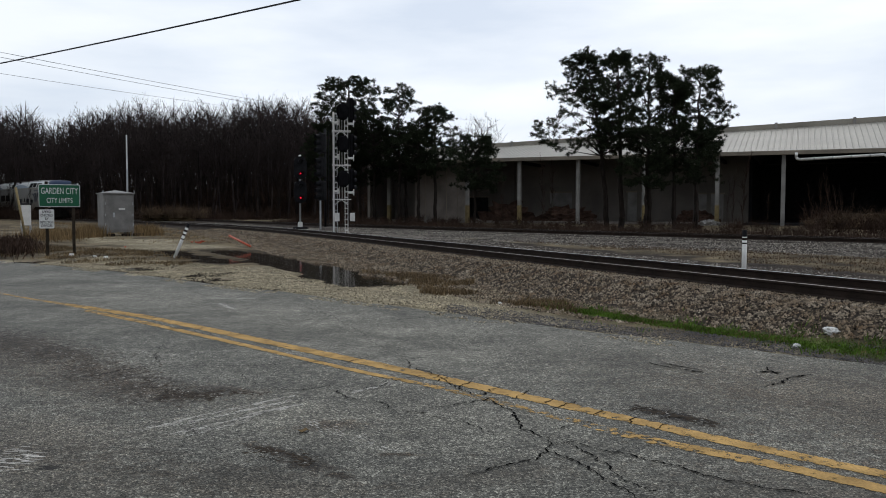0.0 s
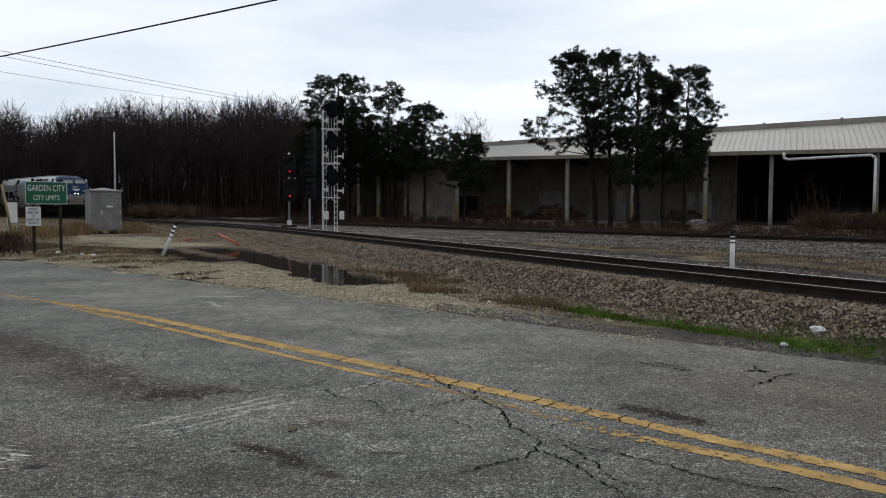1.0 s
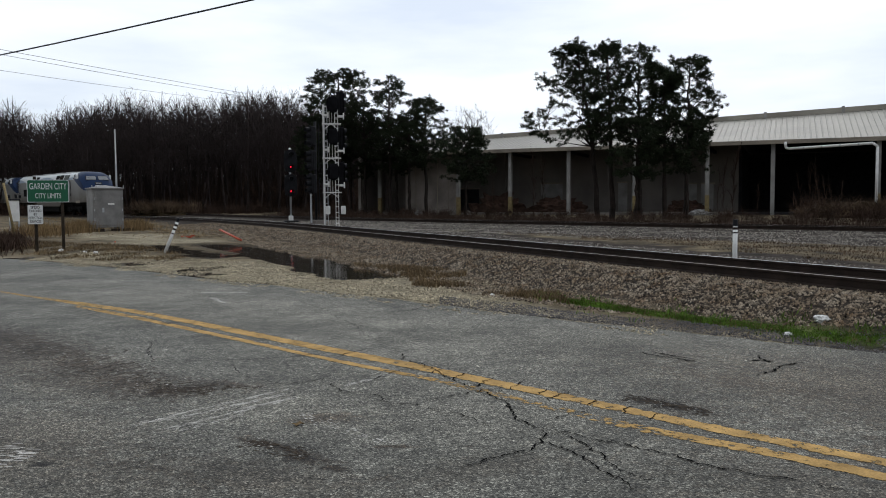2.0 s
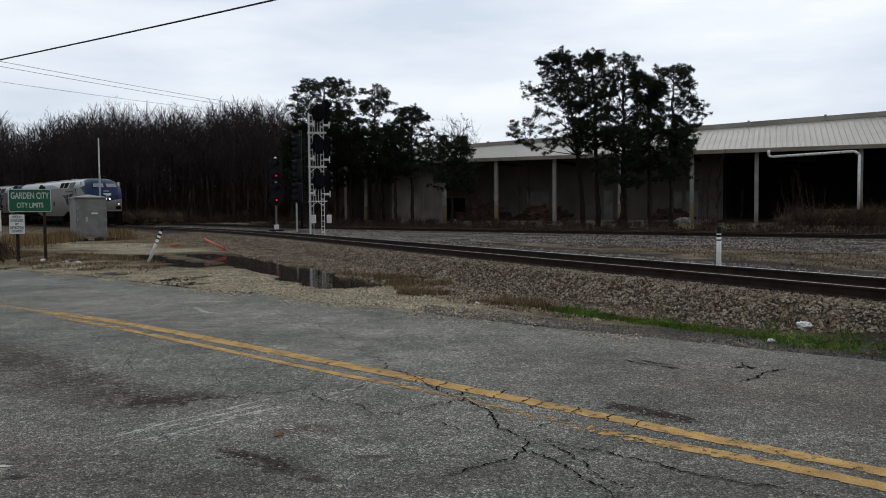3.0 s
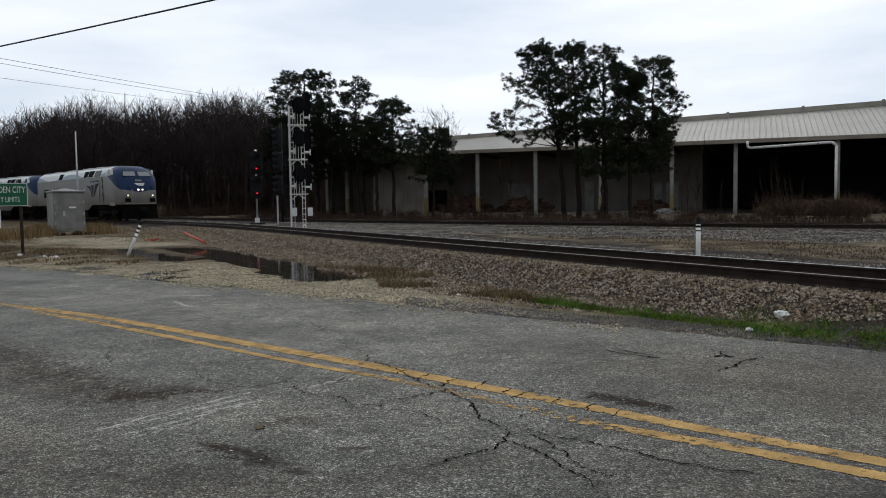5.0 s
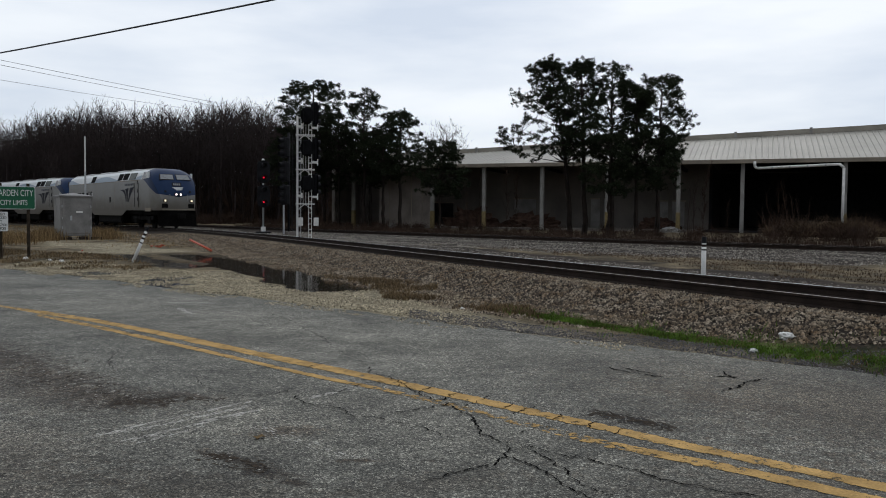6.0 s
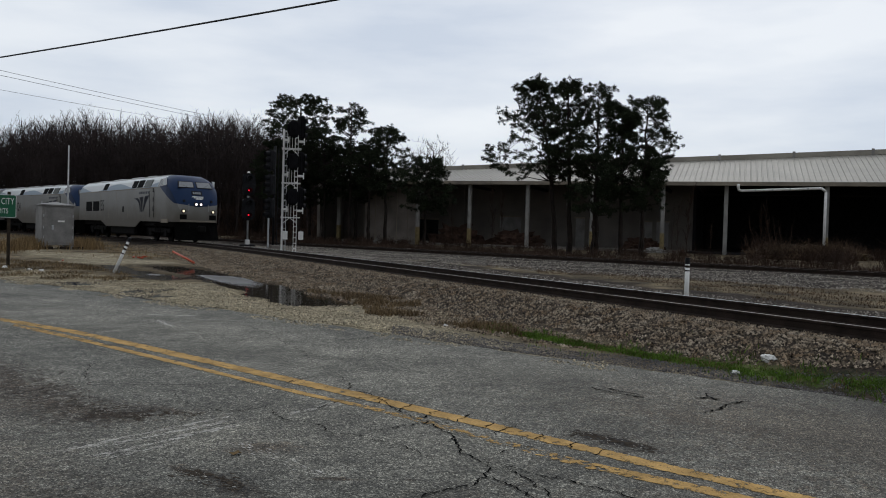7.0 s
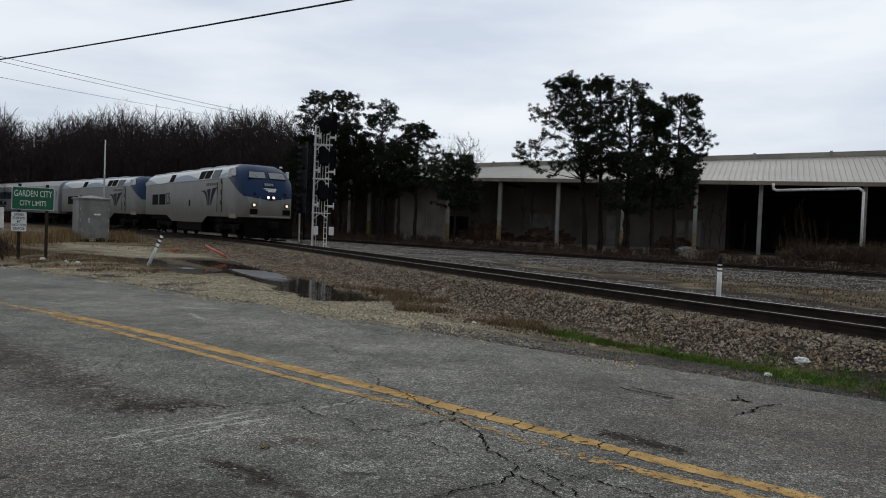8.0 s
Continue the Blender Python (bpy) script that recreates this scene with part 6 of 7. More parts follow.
    for y in (-0.92, 0.92):
        bm = bmesh.new()
        tube(bm, (-0.08, y, 1.92), (0.05, y, 1.92), 0.13, n=14)
        case = part("ditch_light_case", bm, M_black, body)
        bm = bmesh.new()
        tube(bm, (0.05, y, 1.92), (0.065, y, 1.92), 0.075, n=14)
        part("ditch_light", bm, M_amber if lights else M_glass, case, "warm glowing ditch light" if lights else "unlit ditch light")
        bm = bmesh.new()
        box(bm, -0.06, 0.015, y - 0.22, y + 0.22, 1.42, 1.72, 0.02)
        part("step_well", bm, M_vent, body, "dark front step recess")
        bm = bmesh.new()
        nose_panel(bm, y * 0.93 - 0.06, y * 0.93 + 0.06, 2.5, 2.62, 0.03)
        part("marker_light", bm, M_black, body)
    # sides
    for sg in (-1, 1):
        for s0, s1, z0, z1, mat, nm, lean, lab in (
            (1.75, 2.75, 3.44, 3.93, M_glass, "cab_window", 0.20, "cab side window"),
            (4.1, 5.4, 3.46, 3.93, M_sideglass, "side_window", 0.20, "grey-green side window"),
            (5.75, 6.75, 3.46, 3.95, M_vent, "vent_grille", 0.20, "black louvred vent"),
            (7.0, 7.9, 3.46, 3.95, M_vent, "vent_grille", 0.20, "black louvred vent"),
            (13.6, 14.5, 3.46, 3.95, M_vent, "vent_grille", 0.20, "black louvred vent"),
            (15.4, 17.0, 1.95, 2.68, M_vent, "air_grille", 0.0, "black air intake grille"),
            (17.3, 18.9, 1.95, 2.68, M_vent, "air_grille", 0.0, "black air intake grille"),
            (9.5, 9.8, 1.85, 2.25, M_vent, "filler_hatch", 0.0, "dark fuel filler hatch"),
            (1.0, 2.1, 1.18, 1.42, M_fascia, "step_panel", 0.0, "dull lower step panel"),
        ):
            bm = bmesh.new()
            slab(bm, s0, s1, z0, z1, sg, 0.012, lean)
            pane = part(nm, bm, mat, body, lab)
        # door
        bm = bmesh.new()
        slab(bm, 3.35, 4.0, 1.4, 3.3, sg, 0.006)
        door = part("door", bm, M_livery, body, "silver crew door")
        for z in (1.9, 2.5, 3.1):
            bm = bmesh.new()
            slab(bm, 3.5, 3.62, z, z + 0.26, sg, 0.02)
            part("door_fitting", bm, M_black, door)
        for s in (3.25, 4.05):
            bm = bmesh.new()
            tube(bm, (-s, sg * 1.60, 1.5), (-s, sg * 1.60, 3.2), 0.018, n=6)
            part("grab_rail", bm, M_black, body)
        for z in (0.45, 0.75, 1.05):
            bm = bmesh.new()
            box(bm, -3.95, -3.4, sg * 1.30, sg * 1.52, z, z + 0.04)
            part("step", bm, M_under, body)
        # emblem: three sail-like strokes that sweep down to one tip
        for s_far, s_near, bow in ((7.45, 6.62, 0.12), (6.30, 5.42, 0.30), (5.10, 4.15, 0.50)):
            bm = bmesh.new()
            y = sg * 1.549
            edges = []
            for s0, s_tip in ((s_far, 6.0 - 0.22 * (7.35 - s_far) + 0.05), (s_near, 6.0 - 0.22 * (7.35 - s_far) - 0.08)):
                z0 = 2.93 - 0.06 * (s0 - 4.15)
                ctrl = (bow * s0 + (1 - bow) * (s_tip - 0.15), 2.72)
                edges.append([bm.verts.new((-((1 - t) ** 2 * s0 + 2 * t * (1 - t) * ctrl[0] + t * t * s_tip), y, (1 - t) ** 2 * z0 + 2 * t * (1 - t) * ctrl[1] + t * t * 1.86)) for t in np.linspace(0, 1, 9)])
            for q in range(8):
                bm.faces.new((edges[0][q], edges[1][q], edges[1][q + 1], edges[0][q + 1]))
            bmesh.ops.solidify(bm, geom=bm.faces[:], thickness=0.004)
            part("emblem_bar", bm, M_navy, body, "navy curved emblem stroke")
        for k in range(6):
            bm = bmesh.new()
            slab(bm, 4.4 + 0.33 * k, 4.62 + 0.33 * k, 3.03, 3.18, sg, 0.008)
            part("letter_bar", bm, M_navy, body, "navy bar of a line of small lettering")
        lettering("number", number, 1.15, M_vent, body, Matrix.Translation((-14.75, sg * 1.543, 2.32)) @ (pose(0, 0, 0, 90, 0, 0) if sg < 0 else pose(0, 0, 0, 90, 0, 180)), "narrow navy number", 0.95)
        # seams
        for s in (8.6, 11.2, 13.0, 15.1, 19.3):
            bm = bmesh.new()
            slab(bm, s, s + 0.025, 1.45, 3.35, sg, 0.005)
            part("seam", bm, M_fascia, body)
        bm = bmesh.new()
        slab(bm, 3.0, 20.1, 3.36, 3.41, sg, 0.008)
        part("belt_rail", bm, M_fascia, body)
    # roof gear
    for s, ln in ((6.5, 1.6), (9.5, 2.0), (13.5, 2.4), (17.5, 1.8)):
        bm = bmesh.new()
        box(bm, -s - ln / 2, -s + ln / 2, -0.7, 0.7, 4.1, 4.285, 0.03)
        part("roof_hatch", bm, M_stainless, body, "flat roof hatch")
    # underframe
    bm = bmesh.new()
    box(bm, -13.2, -7.6, -1.35, 1.35, 0.28, 1.25, 0.12)
    part("fuel_tank", bm, M_under, loco, "black fuel tank")
    for sg in (-1, 1):
        bm = bmesh.new()
        quad = [(-6.0, 1.27), (-15.0, 1.27), (-13.6, 0.86), (-7.0, 0.86)]
        ends = [[bm.verts.new((a, sg * y, b)) for a, b in quad] for y in (1.50, 1.535)]
        bm.faces.new(ends[0])
        bm.faces.new(ends[1][::-1])
        for q in range(4):
            bm.faces.new((ends[0][q], ends[0][(q + 1) % 4], ends[1][(q + 1) % 4], ends[1][q]))
        bmesh.ops.recalc_face_normals(bm, faces=bm.faces)
        part("skirt", bm, M_livery, loco, "silver side skirt over the tank")
    bm = bmesh.new()
    box(bm, -20.5, -0.5, -1.2, 1.2, 0.95, 1.27, 0.02)
    # added black block that stands for the shade below the body
    box(bm, -20.3, -0.6, -0.68, 0.68, 0.36, 0.94, 0.02)
    part("underframe_and_shade_block", bm, M_under, loco)
    bm = bmesh.new()
    pts = [(0.12, 0.0), (0.05, 0.75), (-0.25, 1.35)]
    outline = [(x, -y) for x, y in pts[::-1]] + pts[1:]
    low = [bm.verts.new((x + 0.18, y, 0.16)) for x, y in outline]
    high = [bm.verts.new((x - 0.1, y, 1.25)) for x, y in outline]
    for k in range(len(outline) - 1):
        bm.faces.new((low[k], low[k + 1], high[k + 1], high[k]))
    bmesh.ops.solidify(bm, geom=bm.faces[:], thickness=0.06)
    pilot = part("pilot", bm, M_under, loco, "black snow plough pilot")
    bm = bmesh.new()
    box(bm, -0.2, 0.62, -0.13, 0.13, 0.72, 0.98, 0.03)
    box(bm, 0.45, 0.75, -0.22, 0.22, 0.66, 1.04, 0.05)
    part("coupler", bm, M_under, pilot)
    for y in (-0.55, 0.55):
        bm = bmesh.new()
        for a, b in (((0.12, y, 1.12), (0.3, y * 1.2, 0.85)), ((0.3, y * 1.2, 0.85), (0.28, y * 1.5, 1.0))):
            tube(bm, a, b, 0.02, n=6)
        part("air_hose", bm, M_under, pilot)
    for s in (3.7, 17.1):
        truck(loco, s)
    return loco


def passenger_car():
    car = empty("passenger_car")
    tagged(car, "fluted stainless steel railway passenger car with a pale roof", "railway car", group="passenger cars")
    length = 25.6
    prof = [(-1.5, 1.05), (-1.56, 1.3), (-1.56, 3.3), (-1.45, 3.75), (-1.1, 4.1), (-0.5, 4.28), (0.0, 4.32), (0.5, 4.28), (1.1, 4.1), (1.45, 3.75), (1.56, 3.3), (1.56, 1.3), (1.5, 1.05)]
    bm = bmesh.new()
    rings = [[bm.verts.new((-s, y, z)) for y, z in prof] for s in (0.0, length)]
    n = len(prof)
    for k in range(n):
        bm.faces.new((rings[0][k], rings[0][(k + 1) % n], rings[1][(k + 1) % n], rings[1][k]))
    bm.faces.new(rings[0][::-1])
    bm.faces.new(rings[1])
    bmesh.ops.recalc_face_normals(bm, faces=bm.faces)
    body = part("body", bm, M_stainless, car, "stainless steel car body")
    bm = bmesh.new()
    for y0, z0, y1, z1 in ((-1.47, 3.74, -1.11, 4.11), (1.47, 3.74, 1.11, 4.11)):
        vs = [bm.verts.new(c) for c in ((0, y0, z0), (-length, y0, z0), (-length, y1, z1), (0, y1, z1))]
        bm.faces.new(vs)
    bmesh.ops.solidify(bm, geom=bm.faces[:], thickness=0.01)
    part("roof_edge", bm, M_paintwhite, body, "pale roof edge")
    for sg in (-1, 1):
        for z in np.arange(1.35, 2.2, 0.12):
            bm = bmesh.new()
            box(bm, -length + 0.1, -0.1, sg * 1.555, sg * 1.585, z, z + 0.07)
            part("flute", bm, M_stainless, body)
        bm = bmesh.new()
        box(bm, -length + 0.6, -0.6, sg * 1.555, sg * 1.57, 2.42, 3.18)
        band = part("window_band", bm, M_navy, body, "dark window band")
        for k in range(11):
            s = 2.4 + 2.05 * k
            bm = bmesh.new()
            box(bm, -s - 1.25, -s, sg * 1.56, sg * 1.582, 2.5, 3.1, 0.006)
            part("window", bm, M_glass, band)
        bm = bmesh.new()
        box(bm, -1.5, -0.7, sg * 1.555, sg * 1.58, 1.25, 3.2, 0.005)
        part("door", bm, M_stainless, body)
    bm = bmesh.new()
    box(bm, -17, -8.5, -1.3, 1.3, 0.45, 1.05, 0.05)
    part("equipment_box", bm, M_under, car)
    bm = bmesh.new()
    box(bm, 0.0, 0.45, -0.55, 0.55, 1.1, 3.4, 0.05)
    part("diaphragm", bm, M_under, car)
    for s in (3.4, 22.2):
        truck(car, s, 2.6)
    return car


lead_loco = locomotive("135", "silver and blue passenger diesel locomotive with lit headlights", True)
second_loco = locomotive("124", "silver and blue passenger diesel locomotive coupled behind the first", False)
car_a = passenger_car()
car_b = passenger_car()
car_c = passenger_car()


def train_pose(s, front_truck, rear_truck):
    """A vehicle's pose with its front s metres along the main track."""
    a, b = on_track(s + front_truck, 0, RAIL_Z), on_track(s + rear_truck, 0, RAIL_Z)
    ahead = (a - b).normalized()
    o = a + ahead * front_truck
    side = Vector((0, 0, 1)).cross(ahead).normalized()
    up = ahead.cross(side)
    return Matrix(((ahead.x, side.x, up.x, o.x), (ahead.y, side.y, up.y, o.y), (ahead.z, side.z, up.z, o.z), (0, 0, 0, 1)))


FRONT = [(0.0, 88.0), (0.5, 84.7), (1.0, 81.35), (1.5, 78.1), (2.0, 74.9), (2.5, 71.65), (3.0, 68.4), (3.5, 65.1), (4.0, 61.95), (4.5, 58.8), (5.0, 55.6), (5.5, 52.35), (6.0, 49.05), (6.5, 45.5), (7.0, 41.95), (7.5, 38.27), (8.0, 34.55)]


def motions():
    """The train rolls in along the main track."""
    for vehicle, gap, f, r in ((lead_loco, 0.0, 3.7, 17.1), (second_loco, 21.9, 3.7, 17.1), (car_a, 43.9, 3.4, 22.2), (car_b, 70.4, 3.4, 22.2), (car_c, 96.9, 3.4, 22.2)):
        walk(vehicle, [(t, train_pose(s + gap, f, r)) for t, s in FRONT])
    # gusts lift the ripples through the still surface as the train nears
    for (ob, x, y), rise in zip(RUFFLES, (((0, -0.06), (5.6, -0.06), (6.0, -0.035), (6.4, -0.004), (6.8, 0.0), (7.5, 0.0), (8.0, -0.001)), ((0, -0.06), (6.4, -0.06), (6.8, -0.02), (7.0, 0.0), (8.0, 0.0)))):
        walk(ob, [(t, pose(x, y, z)) for t, z in rise])


# ---- road surface: cracks, patches, scuffs ----
def crack(points, width, seed):
    """A narrow open crack in the asphalt that swells and pinches."""
    rr = random.Random(seed + 50)
    pts = []
    for i, (x, y) in enumerate(along(points, 0.024)):
        w = 0.035 * noise.noise((x * 3.1, y * 3.1, seed)) + 0.04 * noise.noise((x * 13, y * 13, seed))
        q = 0.035 * noise.noise((x * 4.0, y * 4.0, seed + 7)) + 0.04 * noise.noise((x * 15, y * 15, seed + 7))
        pts.append((x + w + rr.gauss(0, 0.004), y + q + rr.gauss(0, 0.004)))
    n = len(pts)
    widths = [0.82 * width * (0.3 + 0.7 * min(1, 6 * i / n, 6 * (n - 1 - i) / n)) * rr.choice((0.35, 0.6, 0.9, 1.2, 1.7)) for i in range(n)]
    v, f = ribbon(pts, widths, 0.007, seed)
    # hairline side branches
    for _ in range(n // 14):
        i = rr.randrange(n)
        a, ln = rr.uniform(0, 6.28), rr.uniform(0.04, 0.16)
        side = [(pts[i][0] + math.cos(a + rr.gauss(0, 0.25)) * ln * k / 6, pts[i][1] + math.sin(a + rr.gauss(0, 0.25)) * ln * k / 6) for k in range(7)]
        sv, sf = ribbon(side, [0.35 * width * (1 - k / 7) for k in range(7)], 0.007, seed)
        f += [tuple(j + len(v) for j in q) for q in sf]
        v += sv
    return from_arrays("crack", v, f, M_crack, road)


crack([(-2.74, 13.5), (-2.06, 12.37), (-1.69, 11.59), (-1.12, 10.2), (-0.89, 9.37), (-0.58, 8.67)], 0.009, 1)
crack([(-0.58, 8.67), (-0.41, 8.21), (-0.39, 7.87), (-0.18, 7.65), (-0.02, 7.24), (0.13, 6.88), (0.27, 6.61)], 0.012, 41)
crack([(0.27, 6.61), (0.4, 6.39), (0.5, 6.18), (0.54, 5.84), (0.52, 5.63), (0.62, 5.51), (0.7, 5.4)], 0.017, 42)
crack([(0.7, 5.4), (0.81, 5.34), (0.96, 5.22), (1.01, 5.15), (1.14, 5.07), (1.23, 4.98), (1.35, 4.89), (1.45, 4.77), (1.53, 4.68), (1.6, 4.58), (1.7, 4.51), (1.81, 4.43), (1.95, 4.4), (2.04, 4.31), (2.17, 4.19)], 0.014, 2)
crack([(0.7, 5.4), (0.68, 5.25), (0.63, 5.06), (0.57, 4.94), (0.45, 4.89), (0.34, 4.82), (0.22, 4.69), (0.11, 4.61)], 0.013, 3)
crack([(0.66, 5.12), (0.73, 5.06), (0.77, 4.95), (0.87, 4.83), (0.9, 4.63), (0.95, 4.46), (0.99, 4.39), (1.04, 4.22)], 0.014, 4)
crack([(0.71, 5.31), (0.83, 5.25), (0.93, 5.03), (0.99, 4.78), (1.03, 4.58), (1.14, 4.37), (1.28, 4.3)], 0.012, 5)
crack([(-1.86, 7.23), (-1.52, 6.89), (-1.35, 6.86), (-1.22, 6.9), (-1.09, 7.02), (-0.95, 6.76), (-0.83, 6.57), (-0.53, 6.4), (-0.42, 6.15), (-0.24, 6.11), (-0.15, 6.01), (-0.02, 5.95), (0.11, 5.81), (0.23, 5.6), (0.34, 5.51)], 0.011, 6)
crack([(-0.15, 6.2), (-0.02, 6.33), (0.17, 6.43), (0.36, 6.53), (0.56, 6.65)], 0.011, 7)
crack([(-0.85, 6.74), (-0.63, 7.02), (-0.44, 7.29), (-0.29, 7.44), (-0.12, 7.54)], 0.010, 8)
crack([(-3.94, 6.82), (-3.75, 6.93), (-3.58, 7.09), (-3.46, 7.28), (-3.27, 7.6), (-3.09, 7.85), (-2.54, 7.88), (-1.98, 7.95), (-1.57, 8.04), (-1.27, 8.26)], 0.009, 9)
crack([(-2.1, 7.75), (-1.95, 7.4), (-1.78, 7.11)], 0.007, 10)
crack([(-3.35, 9.21), (-3.19, 8.49), (-2.91, 7.88)], 0.007, 11)
crack([(-5.38, 10.51), (-5.11, 11), (-4.99, 11.65)], 0.008, 12)
crack([(-0.82, 11.26), (-0.43, 11.57), (-0.14, 12.01), (0.08, 12.21)], 0.02, 13)
crack([(2.12, 8.17), (2.33, 7.88), (2.55, 7.66)], 0.030, 14)
crack([(2.25, 8.17), (2.54, 7.79)], 0.022, 15)
crack([(3.05, 7.72), (3.29, 7.7)], 0.042, 16)
crack([(3.28, 7.98), (3.22, 7.69)], 0.022, 17)
crack([(2.86, 7.05), (3.08, 7.21), (3.31, 7.49), (3.56, 7.62)], 0.024, 18)
crack([(3.31, 7.31), (3.43, 7.17)], 0.018, 19)
crack([(-3.26, 12.49), (-2.89, 12.87), (-2.21, 13.27), (-1.47, 13.53)], 0.012, 20)
crack([(0.77, 5.63), (0.91, 5.72), (1.06, 5.88)], 0.013, 21)
crack([(-1.96, 11.71), (-2.13, 10.85), (-2.46, 10.58)], 0.009, 22)
for k, (x, ln) in enumerate(((-0.95, 0.26), (-0.02, 0.14), (0.2, 0.2), (0.42, 0.3), (0.62, 0.3), (0.84, 0.16), (0.97, 0.22), (1.2, 0.12), (1.42, 0.14), (1.58, 0.12))):
    # short cracks across the farther line's paint
    y = float(np.interp(-x, [-1.82, -1.15, -0.3, 0.83, 1.53], [5.48, 6.17, 7.03, 8.15, 8.81]))
    crack([(x - 0.55 * ln, y - 0.83 * ln), (x, y), (x + 0.4 * ln, y + 0.6 * ln)], 0.014, 60 + k)


def flecks(name, x0, y0, x1, y1, half, count, lo, hi, mat, seed, label, thick=0.006):
    """Scraped pale marks along a line, as many small slivers."""
    rr = random.Random(seed)
    verts, faces = [], []
    ux, uy = x1 - x0, y1 - y0
    ll = math.hypot(ux, uy)
    ux, uy = ux / ll, uy / ll
    for _ in range(count):
        t, o = rr.uniform(0, ll), rr.gauss(0, half)
        ln, w = rr.uniform(lo, hi), rr.uniform(0.5, 1.5) * thick
        x, y = x0 + ux * t - uy * o, y0 + uy * t + ux * o
        k = len(verts)
        z = road_z(x, y) + 0.002
        for a, b in ((-ln, -w), (ln, -w * rr.uniform(0.2, 1)), (ln * 0.9, w), (-ln * 0.8, w * rr.uniform(0.2, 1))):
            verts.append((x + ux * a - uy * b, y + uy * a + ux * b, z))
        faces.append((k, k + 1, k + 2, k + 3))
    ob = from_arrays(name, verts, faces, mat, road)
    return tagged(ob, label, kind="stuff")


for k, (x0, y0, x1, y1, num) in enumerate(((-2.08, 5.80, -1.30, 6.68, 120), (-2.02, 5.72, -1.45, 6.32, 60), (-1.63, 6.14, -1.30, 6.48, 70), (-1.96, 5.48, -1.20, 6.37, 110), (-1.90, 5.45, -1.50, 5.86, 40), (-1.55, 6.02, -1.25, 6.33, 50), (-2.3, 5.55, -1.9, 5.9, 40), (-0.84, 6.78, -0.62, 7.04, 60), (-0.62, 7.05, -0.44, 7.28, 40))):
    # parallel scrapes left by something dragged
    flecks("scuff", x0, y0, x1, y1, 0.016, int(num * 0.8), 0.006, 0.04, M_scuff, 30 + k, "pale scraped marks across the lane", 0.0045)
flecks("scuff", -1.12, 5.89, -0.34, 5.07, 0.04, 70, 0.01, 0.03, M_scuff, 3, "pale scraped marks across the lane", 0.004)
flecks("scuff", -4.25, 14.1, -3.45, 14.1, 0.02, 60, 0.02, 0.08, M_scuff, 4, "faint pale paint mark")
flecks("scuff", -3.85, 13.3, -3.4, 12.5, 0.03, 60, 0.02, 0.06, M_scuff, 5, "faint pale paint mark")
flecks("scuff", -4.4, 8.8, -2.2, 7.0, 0.35, 120, 0.006, 0.025, M_scuff, 7, "pale scraped marks across the lane", 0.004)
flecks("stop_bar", -3.3, 5.0, -2.62, 4.92, 0.09, 150, 0.01, 0.05, M_scuff, 8, "worn end of a white stop bar")
# crumbs of dark soil dropped on the lane, with pale grit among them
M_crumb = material("damp_soil_crumbs", (0.045, 0.034, 0.024), 0.95, vary=0.4, size=6, fine=60)
for k, (x0, y0, x1, y1, half, num) in enumerate(((-2.42, 6.66, -1.95, 6.62, 0.09, 150), (-2.9, 7.1, -2.3, 6.8, 0.14, 110), (-4.5, 8.8, -3.4, 7.9, 0.25, 150), (-3.5, 8.0, -2.8, 7.2, 0.2, 110), (-1.35, 5.22, -0.85, 4.87, 0.05, 90), (-1.9, 6.75, -1.55, 6.7, 0.06, 50), (1.5, 6.30, 2.02, 5.80, 0.06, 190))):
    flecks("soil_crumbs", x0, y0, x1, y1, half, num, 0.006, 0.028, M_crumb, 90 + k, "dark crumbs of soil dropped on the lane", 0.008)
    flecks("scuff", x0, y0, x1, y1, half * 1.4, num // 5, 0.004, 0.014, M_scuff, 110 + k, "pale grit on the lane", 0.004)

# a dead leaf on the road
bm = bmesh.new()
for k in range(6):
    a0, a1 = radians(60 * k), radians(60 * k + 60)
    vs = [bm.verts.new(c) for c in ((0, 0, 0.012), (0.045 * math.cos(a0), 0.03 * math.sin(a0), 0.004 + 0.016 * (k % 2)), (0.045 * math.cos(a1), 0.03 * math.sin(a1), 0.004 + 0.016 * ((k + 1) % 2)))]
    bm.faces.new(vs)
bmesh.ops.remove_doubles(bm, verts=bm.verts, dist=1e-5)
bmesh.ops.solidify(bm, geom=bm.faces[:], thickness=0.002)
leaf = mesh_object("dead_leaf", bm, M_drygrass)
leaf.matrix_basis = pose(-1.04, 5.55, 0.016, 0, 0, 25)
tagged(leaf, "curled dry brown leaf on the asphalt", "leaf")

